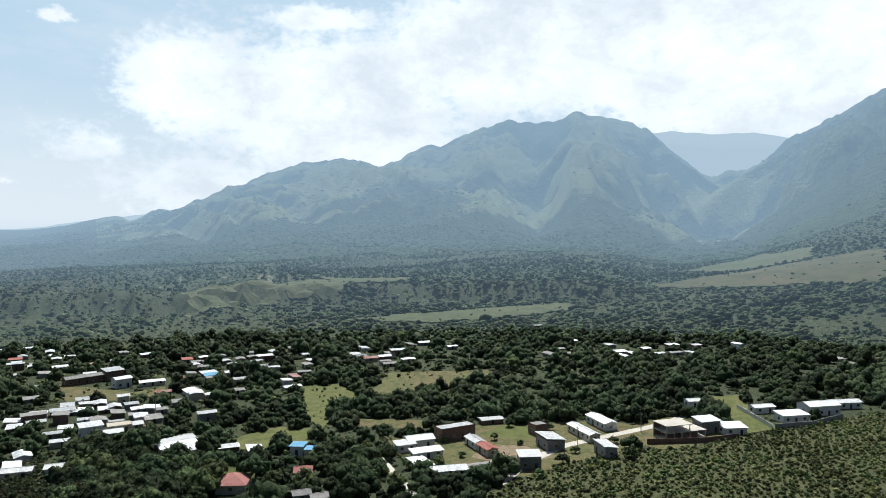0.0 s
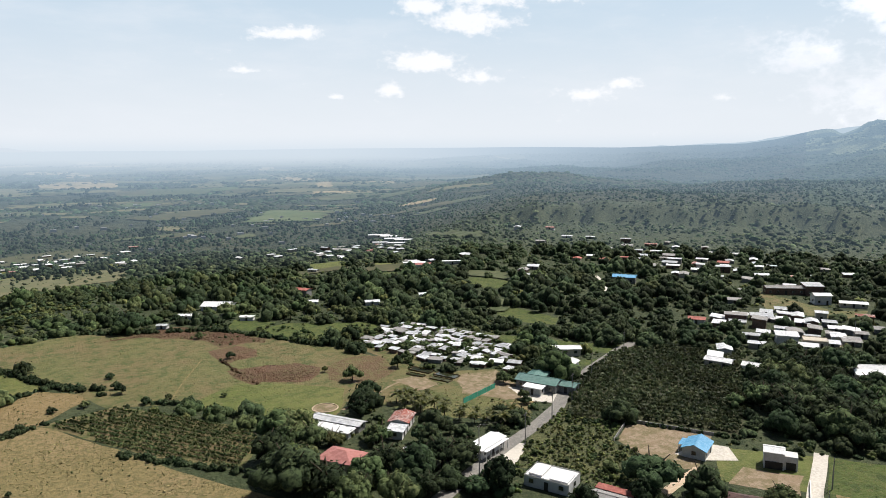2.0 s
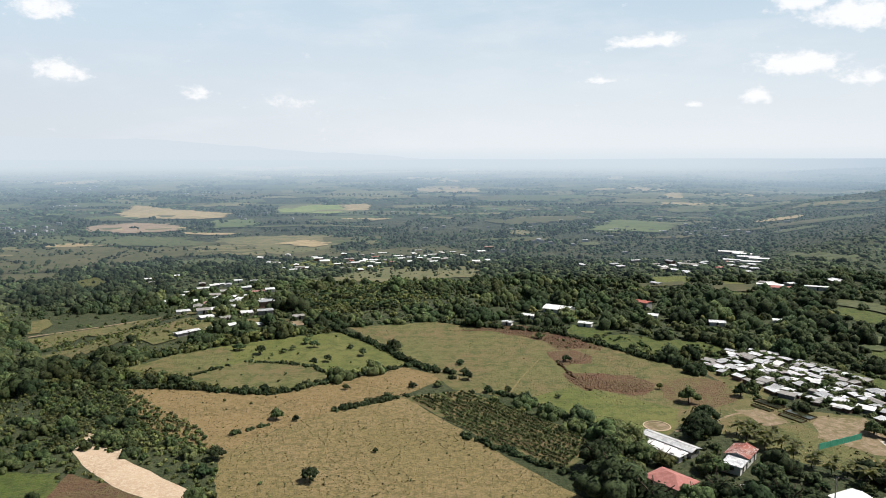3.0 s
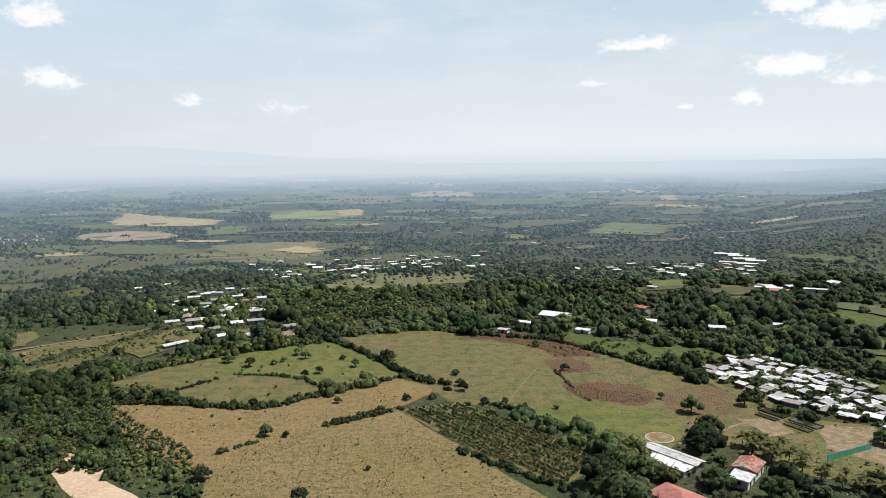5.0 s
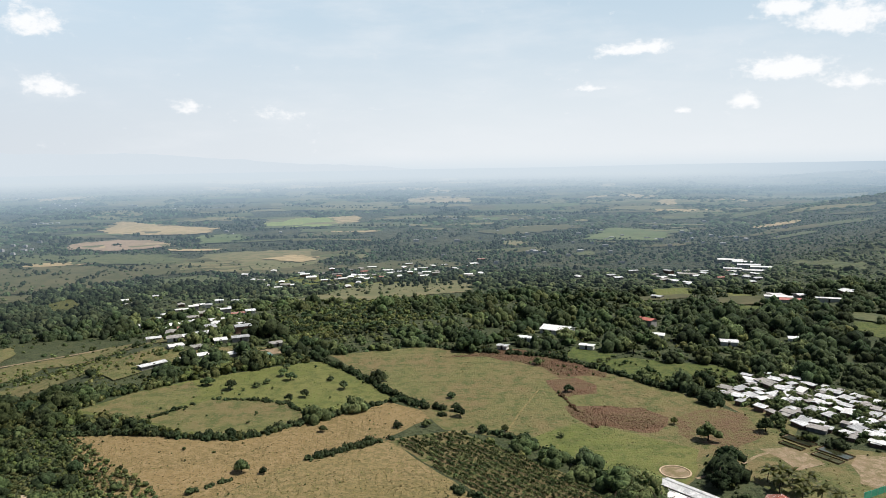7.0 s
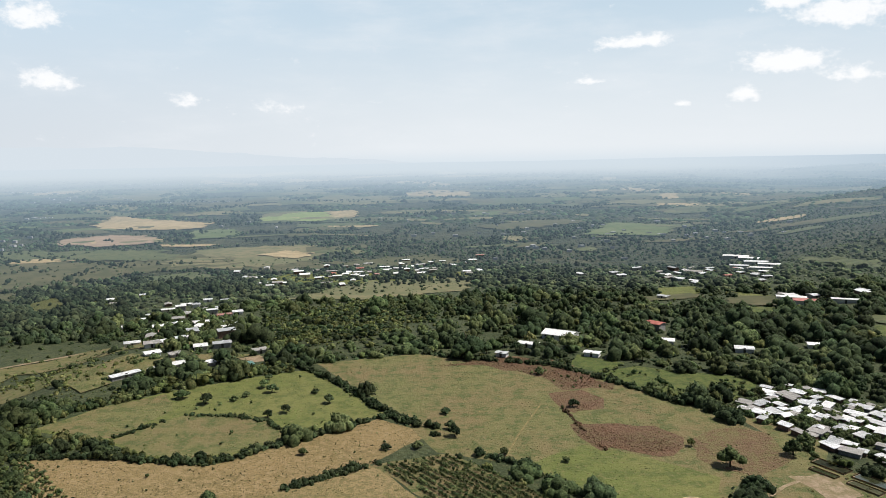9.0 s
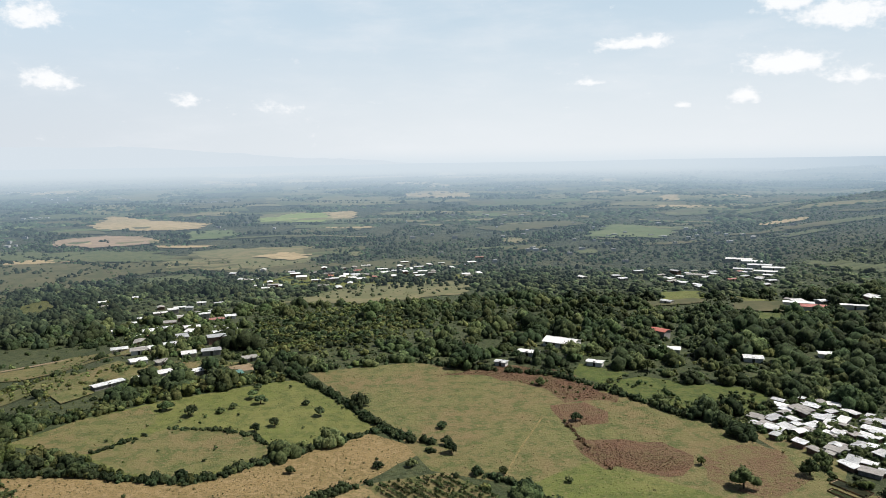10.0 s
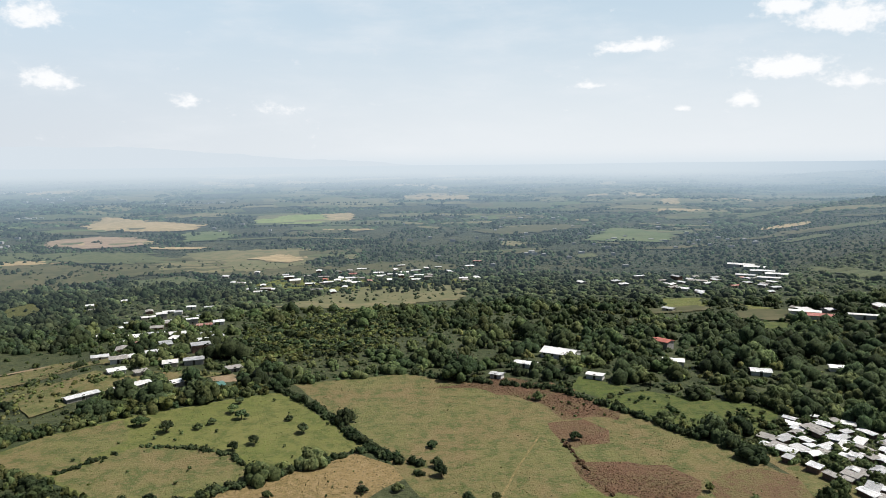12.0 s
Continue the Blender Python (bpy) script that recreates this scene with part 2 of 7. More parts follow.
M = dict(
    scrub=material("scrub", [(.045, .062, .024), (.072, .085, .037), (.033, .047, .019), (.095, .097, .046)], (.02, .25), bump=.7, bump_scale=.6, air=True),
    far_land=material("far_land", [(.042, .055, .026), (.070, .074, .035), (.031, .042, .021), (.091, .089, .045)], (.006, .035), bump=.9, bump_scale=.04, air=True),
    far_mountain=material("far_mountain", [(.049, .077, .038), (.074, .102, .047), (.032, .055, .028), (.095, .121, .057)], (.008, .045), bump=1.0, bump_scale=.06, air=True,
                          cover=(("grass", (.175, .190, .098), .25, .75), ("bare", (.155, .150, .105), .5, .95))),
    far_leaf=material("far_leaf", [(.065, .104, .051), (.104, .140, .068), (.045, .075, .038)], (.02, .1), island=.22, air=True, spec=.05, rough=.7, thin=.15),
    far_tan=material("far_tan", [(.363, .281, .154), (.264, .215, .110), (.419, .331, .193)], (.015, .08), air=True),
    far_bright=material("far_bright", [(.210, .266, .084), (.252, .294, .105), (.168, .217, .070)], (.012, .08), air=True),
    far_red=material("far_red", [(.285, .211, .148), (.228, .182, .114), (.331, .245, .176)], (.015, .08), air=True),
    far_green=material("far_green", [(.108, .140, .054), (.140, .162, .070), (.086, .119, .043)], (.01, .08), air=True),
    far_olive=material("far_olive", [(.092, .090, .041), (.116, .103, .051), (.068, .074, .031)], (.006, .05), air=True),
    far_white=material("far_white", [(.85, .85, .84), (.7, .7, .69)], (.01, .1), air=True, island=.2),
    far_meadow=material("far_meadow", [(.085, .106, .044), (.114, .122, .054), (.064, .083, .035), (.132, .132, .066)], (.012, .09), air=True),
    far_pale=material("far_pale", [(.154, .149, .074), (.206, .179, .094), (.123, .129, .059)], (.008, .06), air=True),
    dry=material("dry_grass", [(.241, .188, .082), (.289, .212, .107), (.170, .144, .058), (.101, .091, .037)], (.03, .5), bump=.6, bump_scale=1.4),
    tan=material("tan_grass", [(.254, .181, .080), (.196, .150, .062), (.296, .215, .108), (.104, .085, .038)], (.04, .45), bump=.6, bump_scale=1.2),
    olive=material("olive_grass", [(.150, .150, .055), (.187, .143, .068), (.090, .107, .033), (.204, .161, .084)], (.03, .2), bump=.6, bump_scale=1.0),
    green=material("green_grass", [(.124, .147, .037), (.165, .165, .053), (.092, .113, .029), (.175, .161, .065)], (.035, .2), bump=.5, bump_scale=1.1),
    lush=material("lush_grass", [(.079, .112, .022), (.104, .124, .033), (.049, .074, .017), (.124, .115, .042)], (.05, .3), bump=.5, bump_scale=.8),
    weeds=material("weeds", [(.079, .095, .034), (.112, .117, .045), (.055, .066, .025), (.143, .130, .061)], (.06, .35), bump=.7, bump_scale=.9),
    burnt=material("dead_fern", [(.163, .089, .053), (.142, .112, .052), (.120, .069, .040), (.176, .116, .065)], (.09, .5), bump=.9, bump_scale=1.0),
    thin_fern=material("thin_fern", [(.175, .112, .062), (.165, .142, .060), (.150, .090, .052), (.150, .140, .055)], (.09, .3), bump=.9, bump_scale=1.0),
    fern=material("fern_tuft", [(.180, .101, .060), (.150, .092, .053), (.114, .069, .040)], (.2, .9), island=.25),
    dirt=material("dirt", [(.277, .199, .128), (.173, .146, .069), (.335, .252, .176), (.178, .152, .078)], (.085, .4), bump=.4, bump_scale=1.5),
    sand=material("sand", [(.568, .433, .299), (.475, .351, .237), (.619, .495, .361)], (.1, .8), bump=.4, bump_scale=1.5),
    soil=material("soil", [(.055, .06, .027), (.045, .05, .021), (.072, .072, .034)], (.06, .5), bump=.5),
    asphalt=material("worn_asphalt", [(.24, .225, .20), (.19, .18, .165), (.29, .27, .24), (.15, .14, .13)], (.08, .9), rough=.85, bump=.15, bump_scale=6),
    concrete=material("concrete", [(.621, .567, .486), (.513, .472, .405), (.702, .648, .567)], (.15, 1.2), rough=.85, bump=.15, bump_scale=5),
    leaf=material("leaf", [(.105, .142, .056), (.156, .180, .076), (.047, .068, .028)], (.085, .9), rough=.7, island=.2, spec=.05, bump=1.0, bump_scale=2.0, thin=.16),
    leaf_light=material("leaf_light", [(.157, .187, .059), (.215, .216, .087), (.075, .098, .036)], (.085, .9), rough=.7, island=.22, spec=.05, bump=1.0, bump_scale=2.0, thin=.18),
    leaf_dark=material("leaf_dark", [(.057, .083, .037), (.089, .117, .053), (.030, .044, .022)], (.085, .9), rough=.7, island=.2, spec=.05, bump=1.0, bump_scale=2.0, thin=.14),
    # leaf colours again, with haze emission painted over trees farther off
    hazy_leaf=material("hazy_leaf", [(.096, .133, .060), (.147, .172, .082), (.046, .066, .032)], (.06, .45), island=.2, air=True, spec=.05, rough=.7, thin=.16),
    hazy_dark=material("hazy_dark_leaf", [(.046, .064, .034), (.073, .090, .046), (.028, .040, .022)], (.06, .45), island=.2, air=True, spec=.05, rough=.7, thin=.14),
    crop=material("crop_leaf", [(.078, .098, .046), (.115, .130, .062), (.052, .068, .034)], (.05, .6), rough=.5, island=.4, spec=.08, thin=0.35),
    bark=material("bark", [(.10, .075, .05), (.14, .11, .08), (.06, .045, .03)], (.5, 3.0), bump=.5, bump_scale=8),
    dark_straw=material("olive_tuft", [(.10, .092, .036), (.065, .07, .028)], (.2, .8), island=.3),
    lush_tuft=material("lush_tuft", [(.150, .190, .045), (.105, .135, .034)], (.1, .6), island=.25),
    straw=material("straw_tuft", [(.25, .21, .09), (.15, .14, .05)], (.2, .8), island=.35),
    zinc=material("zinc_roof", [(.56, .57, .58), (.40, .42, .44), (.72, .73, .74), (.30, .28, .26)], (.15, .7), rough=.45, spec=.5, bump=.5, wave=2.6, rnd=.28),
    white_roof=material("white_roof", [(.84, .84, .83), (.72, .73, .73), (.88, .88, .87), (.58, .57, .55)], (.2, .8), rough=.5, spec=.4, bump=.5, wave=2.6, rnd=.15),
    grey_roof=material("grey_roof", [(.33, .32, .30), (.25, .245, .235), (.40, .38, .36), (.2, .18, .17)], (.2, .8), rough=.8, bump=.5, wave=2.6),
    red_roof=material("red_roof", [(.40, .12, .09), (.33, .10, .08), (.46, .17, .13)], (.2, 1.0), rough=.7, bump=.6, wave=2.6),
    pink_roof=material("pink_roof", [(.47, .19, .165), (.40, .16, .14), (.52, .23, .20)], (.2, 1.0), rough=.7, bump=.6, wave=2.6),
    rust_roof=material("rust_roof", [(.34, .09, .06), (.50, .36, .32), (.22, .07, .05), (.55, .5, .47)], (.25, .5), rough=.7, bump=.5, wave=2.6),
    maroon_roof=material("maroon_roof", [(.10, .055, .05), (.075, .045, .042), (.13, .07, .06)], (.2, 1.0), rough=.7, bump=.6, wave=2.6),
    green_roof=material("green_roof", [(.10, .22, .19), (.08, .18, .155), (.14, .26, .23)], (.2, .9), rough=.55, bump=.5, wave=2.6),
    blue_roof=material("blue_roof", [(.12, .38, .62), (.10, .33, .55), (.18, .43, .66)], (.2, .9), rough=.5, bump=.5, wave=2.6),
    white_wall=material("white_wall", [(.76, .75, .72), (.66, .65, .61), (.80, .79, .77)], (.3, 1.5), rough=.85, bump=.1),
    cream_wall=material("cream_wall", [(.62, .55, .44), (.54, .47, .37), (.68, .62, .52)], (.3, 1.5), rough=.85, bump=.1, rnd=.15),
    brick_wall=material("brick_wall", [(.20, .125, .095), (.155, .10, .08), (.25, .165, .125)], (.3, 1.6), rough=.9, bump=.2, rnd=.15),
    grey_wall=material("grey_wall", [(.30, .29, .28), (.24, .235, .225), (.36, .35, .33)], (.3, 1.5), rough=.9, bump=.15, rnd=.15),
    dark_door=material("dark_door", [(.05, .045, .04), (.08, .07, .06)], (.5, 2), rough=.6),
    glass=material("window_glass", [(.02, .025, .03)], rough=.08, spec=.6),
    frame=material("window_frame", [(.55, .55, .53)], rough=.6),
    net=material("green_net", [(.08, .46, .30), (.14, .55, .38)], (.5, 2), rough=.6),
    pole=material("concrete_pole", [(.40, .38, .35), (.33, .31, .29)], (.5, 2), rough=.85),
    water=material("pond_water", [(.035, .04, .02), (.05, .05, .025)], (.1, .6), rough=.15, spec=.5),
    palm=material("palm_leaf", [(.120, .135, .036), (.180, .170, .060), (.080, .095, .028)], (.3, 1.0), rough=.5, rnd=.25, thin=0.45),
)

# ---- land ----
# azimuth (degrees from +Y to +X), height at 600 m, then the angle of the land seen from 80 m up at 850, 1800, 2800 and 4400 m
LAND = np.array([
    (-180, 0, -5.4, -2.5, -1.6, -.5), (-60, -25, -7.6, -3.3, -1.6, -.35), (-20, -24, -7.9, -3.4, -1.7, -.35), (10, -22, -7.9, -3.4, -1.6, -.4),
    (20, -16, -7.9, -3.2, -1.6, -.3)])
HILLS = np.array([
    (25, -12, -7.2, -3.2, -1.7, -.3), (30, -3, -5.9, -2.8, -1.5, -.3), (36, 0, -5.4, -2.7, -1.4, -.3), (43, 0, -5.2, -2.6, -1.4, -.4), (52, 0, -5.2, -2.4, -1.2, -.1),
    (58, 0, -5.2, -2.0, -.6, .9), (62, 0, -5.2, -1.7, .1, 1.9), (65, 0, -5.1, -1.5, .5, 2.9), (69, 0, -5.0, -1.3, 1.0, 5.0),
    (74, 0, -4.9, -1.2, 1.2, 5.6), (77, 0, -4.8, -1.1, 1.8, 5.1)])
PEAKS = np.array([
    (80, 0, -4.7, -1.1, 2.2, 6.2), (83, 0, -4.6, -1.0, 3.6, 7.3), (85, 0, -4.5, -1.0, 4.4, 8.0), (87.5, 0, -4.4, -1.0, 2.8, 8.7), (89.8, 0, -4.4, -1.1, .9, 8.5),
    (92.6, 0, -4.3, -1.0, 4.3, 9.3), (95, 0, -4.2, -1.1, 3.8, 9.0), (97.3, 0, -4.0, -1.3, 2.4, 8.2)])
EAST = np.array([
    (100.6, 0, -3.8, -1.7, .2, 6.0), (103, 0, -3.5, -1.6, -.4, 4.2), (105.4, 0, -3.3, -1.2, .8, 4.2), (108.4, 0, -2.9, .1, 2.6, 6.3), (112, 0, -2.4, 2.0, 5.4, 8.4),
    (114.2, 0, -2.1, 3.0, 7.0, 9.5), (125, 0, -2, 4, 9, 13), (140, 0, -4, -1, 2, 6), (180, 0, -5.4, -2.5, -1.6, -.5)])
TABLE = np.concatenate([LAND, HILLS, PEAKS, EAST])
# crests of the spurs: azimuth, distance, angle seen from 80 m up
SPURS = [
    [(91.9, 3500, 6.7), (93.2, 3000, 4.6), (95.9, 2700, 3.2), (98.5, 2450, 1.7), (100.9, 2250, -0.1), (102.7, 2050, -1.4)],
    [(93.2, 3000, 4.6), (91.3, 2700, 2.7), (89.6, 2400, 0.3)],
    [(87.7, 3500, 7.2), (85.2, 3100, 5.0), (86.6, 2750, 2.9), (85.7, 2450, 0.4), (84.2, 2250, -0.9)],
    [(116.5, 2750, 7.6), (114.3, 2600, 6.0), (111.5, 2350, 4.1), (108.7, 2200, 1.8), (106.1, 2000, -0.9)],
    [(114.2, 3600, 9.4), (110.8, 3500, 7.5), (108.5, 3400, 6.1), (105.5, 3300, 4.3), (104.0, 3150, 3.1)],
    [(98.1, 4100, 8.0), (100.2, 3800, 5.6), (101.8, 3500, 3.6), (103.1, 3300, 2.5)],
    [(82.1, 3300, 4.8), (78.3, 3100, 3.9), (74.9, 2950, 3.1), (70.7, 2600, 1.1), (66.6, 2300, -0.8)],
    [(82.1, 3300, 4.8), (80.2, 2800, 2.3), (78.3, 2400, -0.0)],
    [(90.2, 3700, 7.3), (94.6, 3400, 5.3), (96.8, 3200, 4.4)],
]
RING = np.array([0, 370, 600, 850, 1800, 2800, 4400, 4900.0])


def smooth(v):
    v = np.clip(v, 0, 1)
    return v * v * (3 - 2 * v)


def hash_noise(x, y, seed=0):
    """Smooth value noise on a unit lattice, -1 to 1."""
    xi, yi = np.floor(x), np.floor(y)
    fx, fy = x - xi, y - yi
    fx, fy = fx * fx * (3 - 2 * fx), fy * fy * (3 - 2 * fy)

    def h(a, b):
        v = np.sin(a * 127.1 + b * 311.7 + seed * 74.7) * 43758.5453
        return v - np.floor(v)

    top = h(xi, yi) * (1 - fx) + h(xi + 1, yi) * fx
    low = h(xi, yi + 1) * (1 - fx) + h(xi + 1, yi + 1) * fx
    return 2 * (top * (1 - fy) + low * fy) - 1


def fbm(x, y, octaves=5, seed=0, ridged=False):
    total, amp, norm = 0, 1.0, 0
    for k in range(octaves):
        n = hash_noise(x * 2 ** k, y * 2 ** k, seed + k)
        total = total + amp * ((1 - 2 * np.abs(n)) if ridged else n)
        norm += amp
        amp *= .5
    return total / norm


def relief(x, y):
    """Branching spurs of the mountain: 1 on a crest, below 0 in a gully."""
    wx, wy = x + 150 * fbm(x / 520, y / 520, 3, 41), y + 150 * fbm(x / 520, y / 520, 3, 47)
    return .5 * fbm(wx / 700, wy / 560, 4, 43, True) + .65 * fbm(wx / 300, wy / 240, 4, 57, True) - .05


def spur_height(x, y):
    """Height of the nearest spur's flank."""
    best = np.full(x.shape, -500.0)
    wobble = 45 * fbm(x / 210, y / 210, 4, 91) + 26 * np.abs(fbm(x / 70, y / 70, 3, 93))
    for line in SPURS:
        pts = [(d * math.sin(math.radians(a)), d * math.cos(math.radians(a)), 80 + d * math.tan(math.radians(e))) for a, d, e in line]
        for (x0, y0, z0), (x1, y1, z1) in zip(pts, pts[1:]):
            dx, dy = x1 - x0, y1 - y0
            f = np.clip(((x - x0) * dx + (y - y0) * dy) / (dx * dx + dy * dy), 0, 1)
            gap = np.hypot(x - x0 - f * dx, y - y0 - f * dy)
            best = np.maximum(best, z0 + (z1 - z0) * f - .72 * np.maximum(gap + wobble * smooth(gap / 120), 0) + 4)
    return best


def height(x, y):
    """Height of the land in metres."""
    x, y = np.asarray(x, float), np.asarray(y, float)
    d, az = np.hypot(x, y), np.degrees(np.arctan2(x, y))
    cols = [np.zeros_like(d), np.zeros_like(d), np.interp(az, TABLE[:, 0], TABLE[:, 1])]
    for k, dist in enumerate((850, 1800, 2800, 4400)):
        cols.append(80 + dist * np.tan(np.radians(np.interp(az, TABLE[:, 0], TABLE[:, 2 + k]))))
    ridge = smooth((az - 57) / 6) * smooth((150 - az) / 10)
    cols.append(cols[-1] * (1 - .6 * ridge) + 22 * (1 - ridge))
    z = np.zeros_like(d)
    for k in range(len(RING) - 1):
        f = np.clip((d - RING[k]) / (RING[k + 1] - RING[k]), 0, 1)
        inside = (d >= RING[k]) & ((d < RING[k + 1]) | (k == len(RING) - 2))
        z = np.where(inside, cols[k] * (1 - f) + cols[k + 1] * f, z)
    z = z - 13 * smooth((-x - 118) / 70) * smooth((y - 40) / 120) * smooth((700 - d) / 300)
    rough = smooth((d - 600) / 900)
    up = smooth((az - 22) / 14) * smooth((150 - az) / 20)
    z = z + rough * (4 + 16 * up) * fbm(x / 260, y / 260, 4, 3) * smooth((4300 - d) / 900)
    spurs = fbm(az / 5.5 + .3 * np.sin(d / 520) + d / 3000, d / 2300 + az / 30, 5, 11, True)
    high = smooth((d - 1700) / 900) * smooth((az - 56) / 10) * smooth((150 - az) / 15)
    z = z + high * (16 + (15 + (35 + 55 * smooth((3800 - d) / 700)) * smooth((d - 1900) / 900)) * smooth((4430 - d) / 330)) * (spurs - .15)
    z = z + high * np.clip(.4 * z, 8, 110) * (.45 + .55 * smooth((4100 - d) / 500)) * (.45 + .55 * smooth((az - 70) / 9)) * smooth((4460 - d) / 420) * (relief(x, y) - .1)
    z = z + 48 * fbm(az / 1.5, az * 0 + 3.3, 4, 97) * smooth((d - 3300) / 700) * smooth((az - 52) / 6) * smooth((150 - az) / 10)
    z = z + 28 * np.exp(-((az - 36.5) / 5.2) ** 2 - ((d - 1500) / 280) ** 2) * (1 + .35 * fbm(x / 150, y / 150, 3, 37))
    hill = (d > 1700) & (az > 62) & (az < 122)
    if hill.any():
        z = np.array(z)
        flank = spur_height(x[hill], y[hill]) + 14 * (relief(x[hill], y[hill]) - .3)
        z[hill] = np.maximum(z[hill], flank)
    # a broken scarp with a bench above it
    edge = 715 + 60 * fbm(az / 7, az * 0 + 2.5, 2, 61) + 40 * fbm(az / 1.3, d / 200, 3, 67, True)
    z = z + (15 * smooth((d - edge) / 42) - 13 * smooth((d - 850) / 700)) * smooth((az - 29) / 8) * smooth((99 - az) / 5)
    # the low scarp beyond the town
    gully = smooth((d - 610) / 90) * smooth((1150 - d) / 250) * smooth((az - 24) / 12) * smooth((76 - az) / 8)
    z = z + gully * (6 * fbm(az / 1.6, d / 120, 4, 21, True) + 4 * fbm(az / 5.0, d / 300, 3, 23, True))
    # low wooded knolls between the plain and the mountain
    knoll = smooth((d - 1150) / 500) * smooth((az - 22) / 10) * smooth((78 - az) / 10) * smooth((4300 - d) / 700)
    z = z + knoll * 26 * fbm(x / 430, y / 430, 4, 71)
    return z


def add_mesh(name, verts, faces, mat, parent=None, smooth_shade=False):
    me = bpy.data.meshes.new(name)
    me.from_pydata(verts, [], faces)
    for m in (mat if isinstance(mat, list) else [mat]):
        me.materials.append(m)
    if smooth_shade:
        me.polygons.foreach_set("use_smooth", np.ones(len(me.polygons), bool))
    me.update()
    ob = new(name, me)
    if parent is not None:
        ob.parent = parent
    return ob


def polar_sheet(name, az, dist, mat, label, category):
    a, d = np.meshgrid(np.radians(az), dist, indexing="ij")
    x, y = d * np.sin(a), d * np.cos(a)
    z = height(x, y)
    if dist[0] > 500:
        z = z - np.where(d < NEAR, 5.0, 0.0)      # tucked under the nearer sheet
    n, m = a.shape
    verts = np.stack([x, y, z], -1).reshape(-1, 3)
    i, j = np.meshgrid(np.arange(n - 1), np.arange(m - 1), indexing="ij")
    k = (i * m + j).ravel()
    faces = np.stack([k, k + 1, k + m + 1, k + m], -1)[:, ::-1]
    ob = add_mesh(name, verts.tolist(), faces.tolist(), mat, smooth_shade=True)
    if name == "backdrop_mountain":
        g = ob.data.attributes.new("grass", "FLOAT", "POINT")
        g.data.foreach_set("value", (smooth((relief(x, y) + .1) / .7) * smooth((d - 1900) / 500) * (1 - .6 * smooth((a - 1.83) / .06))).ravel().astype(np.float32))
        slope = np.hypot(height(x + 5, y) - height(x - 5, y), height(x, y + 5) - height(x, y - 5)) / 10
        b = ob.data.attributes.new("bare", "FLOAT", "POINT")
        b.data.foreach_set("value", (smooth((slope - .2) / .4) * smooth((1150 - d) / 60) * smooth((a - 1.0) / .06) * smooth((1.62 - a) / .06)).ravel().astype(np.float32))
    return tagged(ob, label, category, kind="structure")


AZ = np.concatenate([np.arange(-180, -60, 4), np.arange(-60, 130, .5), np.arange(130, 180.1, 4)])
NEAR = 800.0
polar_sheet("ground", AZ, np.concatenate([[0.01, 30, 60], np.arange(80, 600, 10), np.arange(600, NEAR + 1, 12)]), M["scrub"],
            "green scrubby ground of a wide tropical valley floor", "ground")
plain = np.concatenate([np.arange(-180, -60, 4), np.arange(-60, 56.1, .5)])
hills = np.concatenate([np.arange(56, 130, .25), np.arange(130, 180.1, 4)])
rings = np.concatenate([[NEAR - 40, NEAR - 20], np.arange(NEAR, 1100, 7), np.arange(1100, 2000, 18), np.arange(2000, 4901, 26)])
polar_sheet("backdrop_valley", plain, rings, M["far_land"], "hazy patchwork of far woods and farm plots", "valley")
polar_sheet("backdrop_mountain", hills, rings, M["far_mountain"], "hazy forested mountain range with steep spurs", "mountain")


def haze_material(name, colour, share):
    """Far land with its haze painted: mostly pale emission over a dark green."""
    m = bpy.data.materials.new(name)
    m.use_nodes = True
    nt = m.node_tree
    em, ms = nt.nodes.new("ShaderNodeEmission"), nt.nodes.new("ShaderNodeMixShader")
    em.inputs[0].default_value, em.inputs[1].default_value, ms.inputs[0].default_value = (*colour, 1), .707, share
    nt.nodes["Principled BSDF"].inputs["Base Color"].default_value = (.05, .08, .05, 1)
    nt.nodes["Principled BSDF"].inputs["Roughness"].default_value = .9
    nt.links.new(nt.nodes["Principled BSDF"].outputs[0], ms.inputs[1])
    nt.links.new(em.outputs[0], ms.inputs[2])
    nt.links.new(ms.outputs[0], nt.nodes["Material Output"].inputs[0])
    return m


def far_ridge(rows, dist, label, mat):
    """A line of far mountains in the haze: azimuth and angle of its crest."""
    rows = np.array(rows, float)
    az = np.arange(rows[0, 0], rows[-1, 0] + .01, .2)
    el = np.interp(az, rows[:, 0], rows[:, 1]) + .12 * fbm(az / 1.7, az * 0 + dist, 4, 81)
    depth = np.array([-260, -150, -60, 0, 50.0])
    share = np.array([0, .45, .8, 1, .7])
    a, k = np.meshgrid(np.radians(az), np.arange(5), indexing="ij")
    d = dist + depth[k]
    top = 80 + dist * np.tan(np.radians(el))[:, None]
    z = -60 + (top + 60) * share[k] + 30 * fbm(d / 160, np.degrees(a) / .7, 3, 83, True) * (share[k] < .95) * (k > 0)
    n, m = a.shape
    i, j = np.meshgrid(np.arange(n - 1), np.arange(m - 1), indexing="ij")
    q = (i * m + j).ravel()
    ob = add_mesh("backdrop_ridge", np.stack([d * np.sin(a), d * np.cos(a), z], -1).reshape(-1, 3).tolist(), np.stack([q, q + 1, q + m + 1, q + m], -1)[:, ::-1].tolist(), mat, smooth_shade=True)
    return tagged(ob, label, "mountain", kind="structure")


